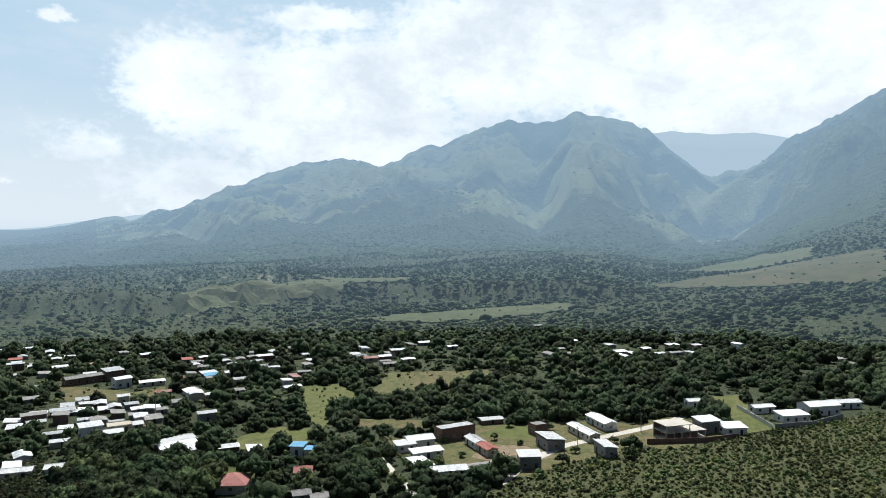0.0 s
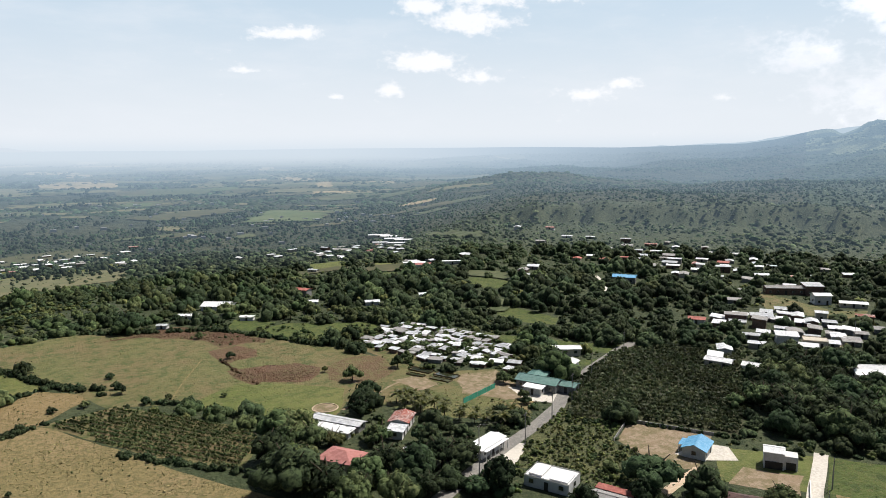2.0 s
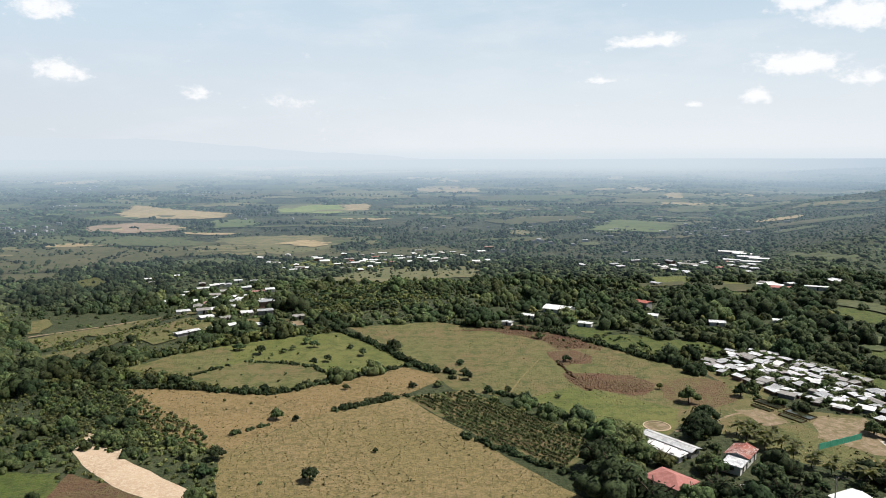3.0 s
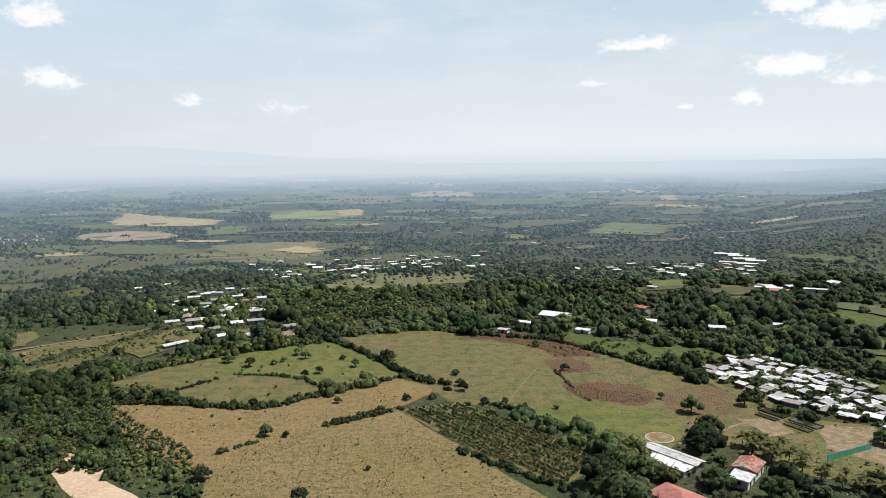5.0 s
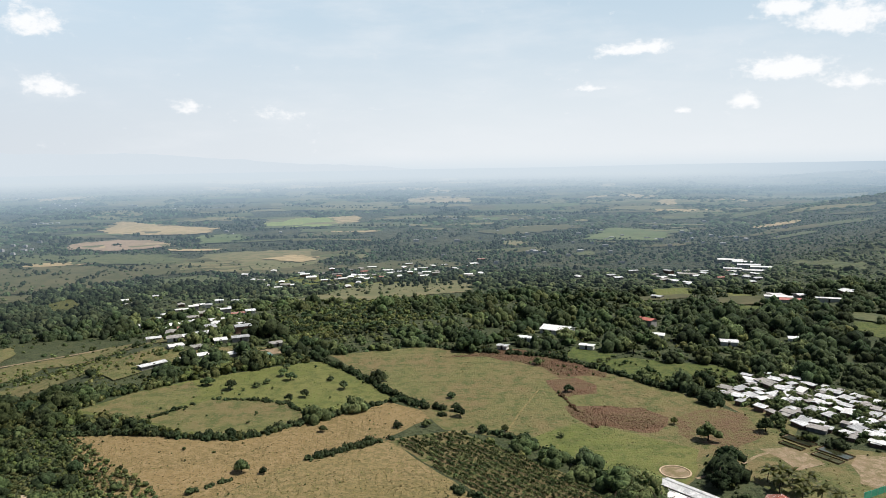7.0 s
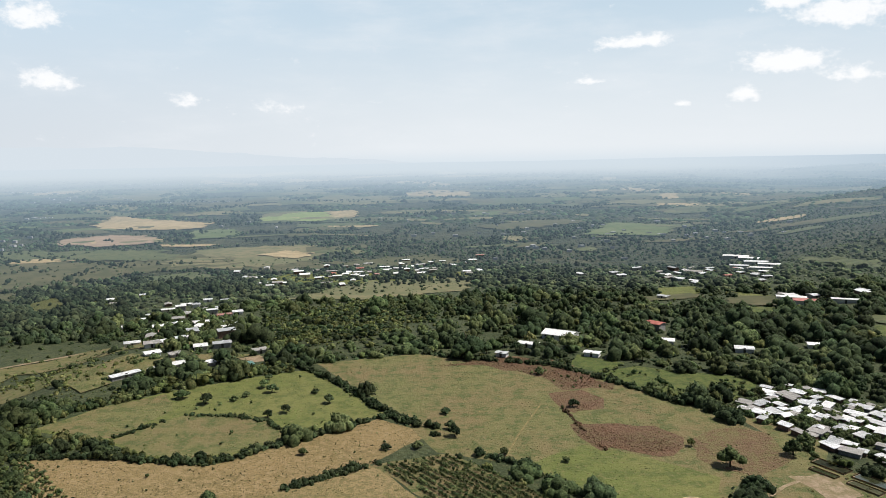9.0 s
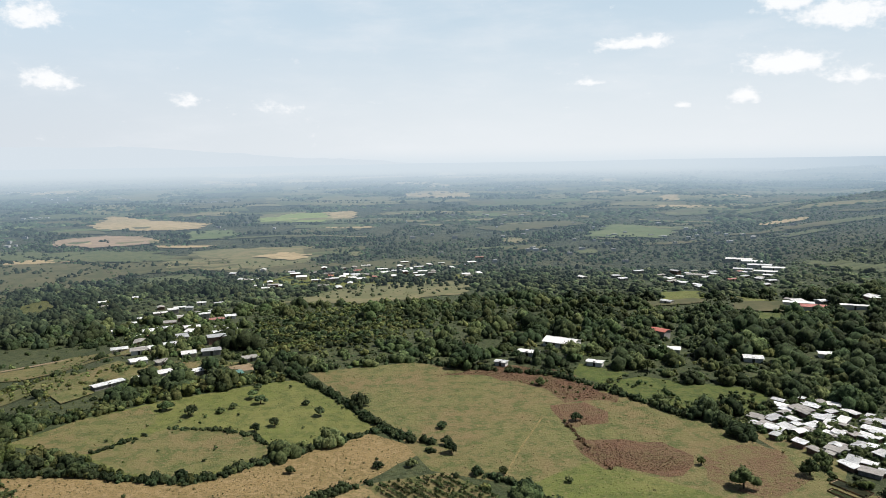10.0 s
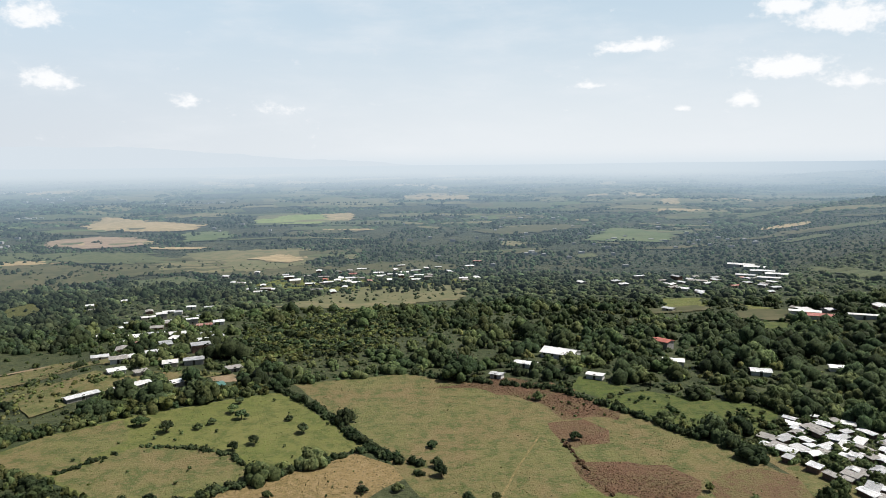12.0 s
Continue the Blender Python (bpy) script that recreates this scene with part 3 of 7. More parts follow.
# these ridges get their pale blue from the painted haze emission
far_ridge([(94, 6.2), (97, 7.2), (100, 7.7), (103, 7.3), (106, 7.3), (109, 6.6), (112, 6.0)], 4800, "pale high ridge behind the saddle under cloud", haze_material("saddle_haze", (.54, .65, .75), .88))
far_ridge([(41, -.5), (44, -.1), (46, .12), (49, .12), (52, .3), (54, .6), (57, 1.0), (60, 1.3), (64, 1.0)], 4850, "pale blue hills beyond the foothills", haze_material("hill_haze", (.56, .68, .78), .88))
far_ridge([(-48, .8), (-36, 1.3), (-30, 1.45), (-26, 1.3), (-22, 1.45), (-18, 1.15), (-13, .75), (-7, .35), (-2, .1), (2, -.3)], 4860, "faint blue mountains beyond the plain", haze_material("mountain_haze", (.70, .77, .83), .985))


# ---- plots, roads ----
def inside(poly, x, y):
    poly = np.asarray(poly, float)
    res = np.zeros(np.shape(x), bool)
    for (x0, y0), (x1, y1) in zip(poly, np.roll(poly, -1, 0)):
        cross = ((y0 > y) != (y1 > y)) & (x < (x1 - x0) * (y - y0) / (y1 - y0 + 1e-9) + x0)
        res ^= cross
    return res


BARE = []          # plots where no wood grows
ROADS = []         # plots kept clear of weeds too


def plot(name, poly, mat, lift, label, category="field", wobble=1.2, open_land=True, cell=14.0):
    """A sheet of land laid on the ground, with an uneven edge."""
    if all(math.hypot(x, y) < 360 and x > -125 for x, y in poly):
        lift *= .16
    pts = []
    for (x0, y0), (x1, y1) in zip(poly, poly[1:] + poly[:1]):
        n = max(1, int(math.hypot(x1 - x0, y1 - y0) / 5))
        for k in range(n):
            x, y = x0 + (x1 - x0) * k / n, y0 + (y1 - y0) * k / n
            pts.append((x + wobble * noise.noise((x * .13, y * .13, 1.7)), y + wobble * noise.noise((x * .13, y * .13, 8.2))))
    bm = bmesh.new()
    bm.faces.new([bm.verts.new((x, y, 0)) for x, y in pts])
    xs, ys = [p[0] for p in pts], [p[1] for p in pts]
    for lo, hi, no in ((min(xs), max(xs), (1, 0, 0)), (min(ys), max(ys), (0, 1, 0))):
        step = max(cell, (hi - lo) / 30)
        v = lo + step
        while v < hi - .5:
            bmesh.ops.bisect_plane(bm, geom=bm.verts[:] + bm.edges[:] + bm.faces[:], plane_co=Vector(no) * v, plane_no=no)
            v += step
    co = np.array([v.co[:] for v in bm.verts])
    for v, z in zip(bm.verts, height(co[:, 0], co[:, 1])):
        v.co.z = z + lift
    bmesh.ops.triangulate(bm, faces=bm.faces[:])
    bmesh.ops.recalc_face_normals(bm, faces=bm.faces[:])
    if sum(f.normal.z for f in bm.faces) < 0:
        bmesh.ops.reverse_faces(bm, faces=bm.faces[:])
    me = bpy.data.meshes.new(name)
    bm.to_mesh(me)
    bm.free()
    me.materials.append(mat)
    ob = tagged(new(name, me), label, category, kind="structure")
    if open_land:
        BARE.append(poly)
    return ob


def strip(name, line, width, mat, lift, label, category="road"):
    """A road along a line of points."""
    pts = [Vector((x, y, 0)) for x, y in line]
    left, right = [], []
    for k, p in enumerate(pts):
        d = (pts[min(k + 1, len(pts) - 1)] - pts[max(k - 1, 0)]).normalized()
        s = Vector((-d.y, d.x, 0)) * width / 2
        left.append((p + s).to_2d()[:])
        right.append((p - s).to_2d()[:])
    ROADS.append(left + right[::-1])
    return plot(name, left + right[::-1], mat, lift, label, category, wobble=.35)


FIELD_A = [(-59, 184), (-31, 217), (-14, 229), (-8, 227), (-4, 218), (11, 194), (23, 173), (34, 157), (60, 125), (40, 90), (-30, 100), (-50, 150), (-56, 172)]
FIELD_B = [(-111, 240), (-85, 237), (-55, 230), (-34, 245), (-10, 262), (6, 249), (-5, 235), (-12, 227), (-29, 215), (-46, 200), (-57, 182), (-77, 194), (-97, 217)]
FIELD_C = [(-118, 260), (-106, 279), (-88, 295), (-52, 314), (-41, 318), (-7, 266), (-34, 250), (-52, 236), (-63, 233), (-71, 235), (-89, 248)]
FIELD_D = [(-39, 326), (2, 337), (26, 325), (56, 314), (68, 298), (91, 268), (106, 236), (110, 218), (86, 215), (74, 200), (62, 186), (50, 198), (29, 226), (7, 235), (-4, 266)]
plot("field", FIELD_A, M["dry"], .16, "dry tan grass field with scattered tufts")
plot("field", FIELD_B, M["tan"], .14, "sun-bleached tan pasture strip between hedges")
plot("field", FIELD_C, M["green"], .15, "green pasture dotted with small trees")
plot("field", [(-89, 250), (-75, 270), (-58, 269), (-45, 262), (-36, 250), (-52, 238), (-63, 235), (-71, 237)], M["olive"], .32, "olive green grazing plot inside hedges", wobble=.6)
plot("field", [(-117, 261), (-106, 278), (-88, 293), (-79, 276), (-90, 252)], M["olive"], .31, "yellowing grazing plot beside the green pasture", wobble=1.5)
plot("field", FIELD_D, M["olive"], .17, "large brownish olive meadow with worn paths")
plot("field", [(29, 226), (49, 237), (64, 228), (78, 214), (74, 201), (62, 187), (50, 199)], M["green"], .33, "greener short-grass end of the meadow", wobble=2.5)
plot("dead_fern_patch", [(48, 253), (56, 254), (72, 249), (78, 241), (81, 237), (73, 231), (66, 230), (59, 232), (53, 234), (50, 242)], M["burnt"], .42, "patch of dead reddish brown fern in the meadow", "scrub", wobble=6)
plot("dead_fern_patch", [(9, 318), (28, 329), (46, 328), (56, 321), (66, 302), (72, 283), (63, 288), (54, 286), (49, 301), (37, 311), (27, 318)], M["burnt"], .42, "band of dead brown scrub along the meadow", "scrub", wobble=6)
plot("dead_fern_patch", [(50, 281), (59, 283), (64, 276), (60, 267), (51, 261), (48, 268)], M["burnt"], .42, "small patch of dead brown fern", "scrub", wobble=6)
plot("dead_fern_patch", [(88, 246), (104, 246), (105, 233), (100, 218), (87, 214), (80, 218), (76, 226), (81, 235)], M["thin_fern"], .42, "thin brown scrub beside the settlement", "scrub", wobble=6)
strip("path", [(26, 230), (29, 238), (34, 251), (38, 260), (43, 271)], .7, M["dry"], .5, "faint worn trail through the meadow")
plot("crop_field", [(-10, 228), (11, 234), (28, 213), (41, 198), (45, 186), (34, 171), (15, 190)], M["olive"], .35, "field of planted rows on dark soil")
plot("field", [(64, 303), (87, 311), (128, 291), (106, 267), (89, 277), (72, 292)], M["lush"], .18, "bright green pasture behind a hedge")
plot("field", [(62, 314), (68, 330), (84, 316), (72, 303)], M["lush"], .19, "small green clearing beside a white hall")
plot("field", [(99, 266), (122, 240), (108, 217), (134, 206), (131, 188), (129, 174), (116, 162), (95, 175), (80, 200), (86, 216), (108, 222)], M["olive"], .2, "rough olive common land beside the settlement")
plot("bare_ground", [(119, 206), (133, 205), (131, 188), (128, 176), (120, 178), (110, 190)], M["dirt"], .45, "bare trampled earth beside the green hall", "ground", wobble=3)
plot("bare_ground", [(118, 176), (128, 173), (117, 163), (111, 170)], M["dry"], .44, "strip of dry grass beside the road", "ground", wobble=1.5)
plot("bare_ground", [(97, 212), (106, 212), (108, 202), (100, 199)], M["dirt"], .43, "worn bare patch in the common", "ground", wobble=3)
plot("crop_field", [(143, 178), (188, 203), (211, 196), (226, 172), (180, 135), (159, 122), (143, 143), (126, 156)], M["soil"], .2, "dense field of dark green planted rows")
plot("field", [(168, 102), (190, 74), (194, 63), (199, 40), (184, 30), (155, 52), (131, 79)], M["lush"], .2, "lush green lot beside a concrete lane")
plot("field", [(194, 62), (199, 40), (184, 29), (168, 42), (180, 58)], M["olive"], .36, "weedy yellowing end of the green lot", wobble=3)
plot("field", [(150, 89), (156, 81), (150, 72), (143, 78), (138, 81)], M["dry"], .5, "pale dry circle of cut grass in the lot", wobble=2)
plot("yard", [(128, 137), (140, 145), (153, 126), (134, 114), (127, 117)], M["dirt"], .3, "bare earth yard of the blue-roofed house", "yard", wobble=.5)
plot("forecourt", [(135, 123), (138, 117), (146, 112), (151, 119), (147, 124)], M["concrete"], .4, "pale concrete apron round the blue-roofed house", "pavement", wobble=.4)
plot("yard", [(148, 121), (166, 103), (148, 91), (133, 107)], M["green"], .22, "grassy yard round a white house", "yard", wobble=.5)
plot("yard", [(143, 109), (153, 99), (142, 92), (134, 105)], M["dirt"], .48, "reddish bare earth in front of a white house", "yard", wobble=1.5)
plot("forecourt", [(92, 147), (101, 152), (106, 147), (96, 139), (87, 135)], M["concrete"], .52, "pale concrete apron beside the road", "pavement", wobble=.3)
plot("forecourt", [(127, 188), (139, 178), (133, 166), (125, 174)], M["concrete"], .52, "pale concrete yard in front of a green hall", "pavement", wobble=.6)
strip("road", [(50, 120), (80, 138), (98, 148), (116, 157), (130, 165), (143, 177), (165, 190), (191, 203), (202, 207)], 4.2, M["asphalt"], .62, "worn grey two-lane asphalt road through the village")
strip("lane", [(112, 70), (130, 82), (168, 104)], 3.4, M["concrete"], .55, "straight pale concrete lane between plots")
strip("path", [(140, 47), (154, 55), (172, 66)], 2.6, M["concrete"], .56, "cracked pale concrete path in the grass")
strip("lane", [(100, 103), (108, 106), (120, 110), (134, 114)], 2.6, M["sand"], .54, "sandy drive to the blue-roofed house")
plot("dirt_track", [(-101, 198), (-98, 198), (-94, 188), (-85, 188), (-83, 180), (-68, 168), (-56, 159), (-64, 155), (-79, 164), (-92, 176), (-100, 186)], M["sand"], .6, "bare sandy track cut through the scrub", "track", wobble=.8)
plot("bare_ground", [(-94, 172), (-78, 164), (-62, 156), (-70, 150), (-92, 156)], M["burnt"], .4, "reddish dead scrub below the track", "ground", wobble=2)
plot("field", [(-112, 172), (-96, 172), (-90, 156), (-108, 156)], M["lush"], .3, "small green clearing below the track", wobble=2)
strip("lane", [(-225, 388), (-214, 398), (-205, 407), (-194, 417), (-182, 430)], 3.2, M["dirt"], .6, "earth road along the ravine")
plot("field", [(-221, 381), (-213, 397), (-193, 413), (-184, 434), (-167, 433), (-160, 408), (-163, 382), (-191, 384), (-191, 365), (-196, 347), (-195, 337)], M["olive"], .45, "long grass terrace below the earth road", wobble=1.5)
plot("field", [(-185, 322), (-179, 334), (-168, 319), (-174, 308)], M["olive"], .45, "narrow grass terrace on the ravine side", wobble=1.5)
plot("field", [(-137, 318), (-129, 339), (-121, 348), (-109, 341), (-113, 324), (-120, 317), (-113, 306), (-119, 295)], M["olive"], .45, "dry grass round a farm shed", wobble=1.5)
plot("field", [(-254, 437), (-248, 451), (-232, 429), (-227, 401), (-232, 399)], M["olive"], .45, "grass slope above the earth road", wobble=1.5)
plot("field", [(-312, 613), (-311, 655), (-276, 600), (-287, 571)], M["weeds"], .45, "small orchard plot among dark trees", wobble=1.5)
plot("yard", [(-73, 337), (-65, 341), (-60, 332), (-69, 330)], M["dirt"], .45, "bare earth yard beside a green-roofed house", "yard", wobble=1.5)
plot("field", [(-67, 348), (-53, 362), (-46, 372), (-46, 394), (-61, 384), (-67, 364)], M["lush"], .45, "bright thicket clearing behind the meadow", wobble=1.5)
plot("field", [(-184, 333), (-138, 343), (-129, 327), (-163, 291)], M["olive"], .25, "rough grass terrace beside the ravine", wobble=3)
ROADS += [[(112, 205), (133, 205), (131, 188), (128, 176), (120, 178), (110, 190)], [(97, 212), (106, 212), (108, 202), (100, 199)]]
LOT = [(103, 147), (126, 163), (138, 145), (126, 138), (126, 119), (111, 109), (106, 118), (101, 130), (95, 137)]
plot("field", LOT, M["weeds"], .2, "overgrown weedy lot between gardens and road", wobble=1.5)
plot("yard", [(262, 58), (285, 30), (302, -30), (290, -45), (262, -32), (246, -16), (228, 6), (236, 30), (246, 52)], M["olive"], .1, "rough grassy yards between the street's houses", "yard", wobble=3)
plot("yard", [(262, 20), (262, 6), (250, -6), (238, 10), (246, 24)], M["dirt"], .2, "bare pale earth between houses", "yard", wobble=2)
plot("yard", [(272, 24), (290, 14), (284, -8), (270, 6)], M["green"], .2, "grassy yard behind the street", "yard", wobble=2)
# land on the town side
plot("scrub_field", [(214, 16), (244, -9), (260, -34), (270, -58), (300, -100), (331, -151), (310, -240), (200, -150), (160, -60), (170, 20)], M["weeds"], .15, "wide green field of low bushes", wobble=2)
plot("field", [(336, 254), (324, 199), (338, 191), (315, 178), (298, 217)], M["olive"], .2, "grassy square in the town")
plot("field", [(347, 122), (356, 104), (332, 88), (291, 87), (273, 87), (289, 98)], M["green"], .2, "narrow green paddock")
plot("field", [(254, 118), (275, 107), (273, 89), (251, 86), (244, 108)], M["green"], .21, "green paddock behind the houses")
plot("field", [(388, 84), (403, 30), (389, 20), (349, 55), (310, 85), (333, 83)], M["olive"], .2, "sloping dry meadow behind the street")
plot("field", [(291, 85), (292, 46), (279, 46), (279, 77)], M["olive"], .22, "strip of rough grass behind the houses")
plot("field", [(348, -74), (357, -97), (314, -92), (298, -98), (287, -76)], M["green"], .25, "green plot between houses")
plot("field", [(205, 101), (222, 112), (228, 96), (212, 88)], M["lush"], .3, "green lawn beside a pink-roofed house")
plot("bare_ground", [(300, -40), (312, -58), (290, -80), (262, -48), (276, -30)], M["olive"], .2, "rough lot round an unfinished building", "ground")
strip("lane", [(205, 22), (219, 13), (242, 5), (264, -9), (285, -34), (300, -52), (345, -85)], 4.0, M["concrete"], .5, "pale unpaved street between houses")
strip("lane", [(205, 36), (223, 46), (248, 60)], 3.4, M["concrete"], .5, "short concrete street")
strip("lane", [(288, 330), (279, 315), (268, 300), (262, 286), (250, 276)], 4.5, M["concrete"], .5, "pale lane in the town")
strip("lane", [(285, 166), (262, 160)], 4.0, M["sand"], .5, "sandy street end in the town")
for poly in ([(187, 288), (195, 286), (199, 273), (202, 256), (192, 246), (183, 257), (177, 270)], [(220, 369), (228, 365), (236, 343), (221, 323), (211, 333), (208, 348)],
             [(148, 258), (160, 247), (179, 224), (189, 211), (197, 206), (192, 200), (183, 201), (169, 214), (157, 233)], [(163, 201), (175, 197), (174, 191), (162, 195)], [(193, 448), (206, 434), (212, 418), (204, 405), (191, 415), (184, 426)]):
    plot("field", poly, M["lush"], .2, "grassy clearing between dark trees", wobble=2.5)
# clearings on the valley side
plot("field", [(-136, 330), (-111, 341), (-86, 346), (-66, 342), (-86, 328), (-115, 311)], M["olive"], .3, "grassy terrace below the valley houses", wobble=4, open_land=False)
plot("field", [(-95, 576), (-70, 640), (-44, 690), (20, 716), (52, 700), (40, 604), (-32, 547)], M["far_pale"], .5, "wide pale olive pasture before the village", wobble=9)
plot("field", [(179, 563), (208, 556), (191, 507), (165, 506)], M["green"], .3, "green clearing among tall trees", wobble=5)
plot("field", [(218, 517), (233, 446), (223, 419), (208, 482)], M["green"], .3, "long green clearing among tall trees", wobble=5)
plot("field", [(-170, 380), (-140, 372), (-110, 356), (-88, 366), (-110, 400), (-150, 410)], M["olive"], .3, "rough grass between the valley houses", wobble=6, open_land=False)
for poly, m in ( 
                ([(-245, 859), (-182, 921), (-123, 915), (-99, 835), (-161, 811)], "olive"), ([(144, 508), (188, 516), (188, 492), (149, 484)], "olive"),
                ([(208, 491), (243, 466), (222, 447), (206, 469)], "olive"), ([(-475, 783), (-373, 834), (-330, 735), (-422, 695)], "olive"), ([(-422, 695), (-361, 694), (-339, 640), (-380, 624)], "olive"),
                ([(235, 394), (251, 368), (237, 348), (224, 377)], "green"), ([(200, 486), (225, 456), (214, 435), (188, 459)], "olive"), ([(200, 309), (206, 303), (188, 277), (183, 282)], "green"),
                ([(360, 700), (348, 612), (352, 560), (334, 540), (324, 570), (342, 650)], "green"), ([(-300, 800), (-240, 830), (-200, 760), (-260, 730)], "green")):
    plot("field", poly, M["far_olive" if m == "olive" else "far_meadow"], .6, {"olive": "dry olive clearing among the woods", "green": "green clearing among the woods", "dry": "tan ploughed field among the woods"}[m], wobble=7)


# ---- houses ----
def box(bm, x0, x1, y0, y1, z0, z1):
    v = [bm.verts.new((x, y, z)) for z in (z0, z1) for x, y in ((x0, y0), (x1, y0), (x1, y1), (x0, y1))]
    for f in ((3, 2, 1, 0), (4, 5, 6, 7), (0, 1, 5, 4), (1, 2, 6, 5), (2, 3, 7, 6), (3, 0, 4, 7)):
        bm.faces.new([v[i] for i in f])


def part(name, bm, mat, parent, label=""):
    me = bpy.data.meshes.new(name)
    bm.to_mesh(me)
    bm.free()
    me.materials.append(mat)
    ob = new(name, me)
    ob.parent = parent
    return tagged(ob, label) if label else ob


SHARED = {}


def shared_box(key, mat, *dims):
    if key not in SHARED:
        bm = bmesh.new()
        box(bm, *dims)
        me = bpy.data.meshes.new(key)
        bm.to_mesh(me)
        bm.free()
        me.materials.append(mat)
        SHARED[key] = me
    return SHARED[key]


def place_part(name, me, parent, m):
    ob = new(name, me)
    ob.parent = parent
    ob.matrix_basis = m
    return ob


HOUSES = []


def house(x, y, length, width, wall_h, yaw, roof="gable", roof_mat="zinc", wall_mat="cream_wall", label="", detail=2, pitch=.28, group="", name="house", over=.45):
    """A house: walls, roof, doors and windows. roof: gable (ridge along its length), shed or flat with a parapet."""
    z = float(height(x, y))
    root = new(name)
    root.matrix_basis = pose(x, y, z, 0, 0, yaw)
    a, b = length / 2, width / 2
    rise = pitch * b if roof == "gable" else pitch * width * .45
    bm = bmesh.new()
    if roof == "gable":
        ends = []
        for sx in (-a, a):
            ends.append([bm.verts.new((sx, yy, zz)) for yy, zz in ((-b, -2.0), (b, -2.0), (b, wall_h), (0, wall_h + rise), (-b, wall_h))])
        bm.faces.new(ends[0][::-1])
        bm.faces.new(ends[1])
        for k in range(5):
            q = (k + 1) % 5
            bm.faces.new((ends[0][k], ends[0][q], ends[1][q], ends[1][k]))
        bmesh.ops.recalc_face_normals(bm, faces=bm.faces[:])
    else:
        box(bm, -a, a, -b, b, -2.0, wall_h)
    part("body", bm, M[wall_mat], root)
    if roof == "flat":
        bm = bmesh.new()
        box(bm, -a, a, -b, b, wall_h + .002, wall_h + .5)
        bm.faces.ensure_lookup_table()
        top = max(bm.faces, key=lambda f: f.calc_center_median().z)
        bmesh.ops.inset_region(bm, faces=[top], thickness=.16)
        bmesh.ops.translate(bm, verts=top.verts[:], vec=(0, 0, -.35))
        part("parapet", bm, M[wall_mat], root)
    bm = bmesh.new()
    if roof == "gable":
        e, ze, zr = b + over, wall_h - pitch * over + .05, wall_h + rise + .05
        rows_ = [[bm.verts.new((sx, yy, zz + up)) for yy, zz in ((-e, ze), (0, zr), (e, ze))] for sx in (-a - over, a + over) for up in (0, .12)]
        l0, h0, l1, h1 = rows_
        for k in range(2):
            bm.faces.new((h0[k], h1[k], h1[k + 1], h0[k + 1]))
            bm.faces.new((l0[k], l0[k + 1], l1[k + 1], l1[k]))
            bm.faces.new((l0[k], h0[k], h0[k + 1], l0[k + 1]))
            bm.faces.new((l1[k], l1[k + 1], h1[k + 1], h1[k]))
        bm.faces.new((l0[0], l1[0], h1[0], h0[0]))
        bm.faces.new((l0[2], h0[2], h1[2], l1[2]))
        bmesh.ops.recalc_face_normals(bm, faces=bm.faces[:])
    elif roof == "hip":
        e, x_e, ze, zr, r_ = b + over, a + over, wall_h - pitch * over + .05, wall_h + pitch * b + .05, max(a - b, .3)
        layers = [[bm.verts.new((px, py, pz + up)) for px, py, pz in ((-x_e, -e, ze), (x_e, -e, ze), (x_e, e, ze), (-x_e, e, ze), (-r_, 0, zr), (r_, 0, zr))] for up in (0, .12)]
        for f in ((0, 1, 5, 4), (1, 2, 5), (2, 3, 4, 5), (3, 0, 4)):
            bm.faces.new([layers[1][k] for k in f])
            bm.faces.new([layers[0][k] for k in f][::-1])
        for k in range(4):
            q = (k + 1) % 4
            bm.faces.new((layers[0][k], layers[0][q], layers[1][q], layers[1][k]))
        bmesh.ops.recalc_face_normals(bm, faces=bm.faces[:])
    elif roof == "shed":
        pts = [(-a - over, -b - over, wall_h + .04), (a + over, -b - over, wall_h + .04), (a + over, b + over, wall_h + rise + .04), (-a - over, b + over, wall_h + rise + .04)]
        lo = [bm.verts.new(p) for p in pts]
        hi = [bm.verts.new((p[0], p[1], p[2] + .12)) for p in pts]
        bm.faces.new(lo[::-1])
        bm.faces.new(hi)
        for k in range(4):
            j = (k + 1) % 4
            bm.faces.new((lo[k], lo[j], hi[j], hi[k]))
    else:
        box(bm, -a + .18, a - .18, -b + .18, b - .18, wall_h + .155, wall_h + .2)
    part("roof", bm, M[roof_mat], root)
    if roof == "gable" and detail > 1:
        bm = bmesh.new()
        box(bm, -a - over, a + over, -.16, .16, wall_h + rise + .14, wall_h + rise + .22)
        part("ridge_cap", bm, M[roof_mat], root)
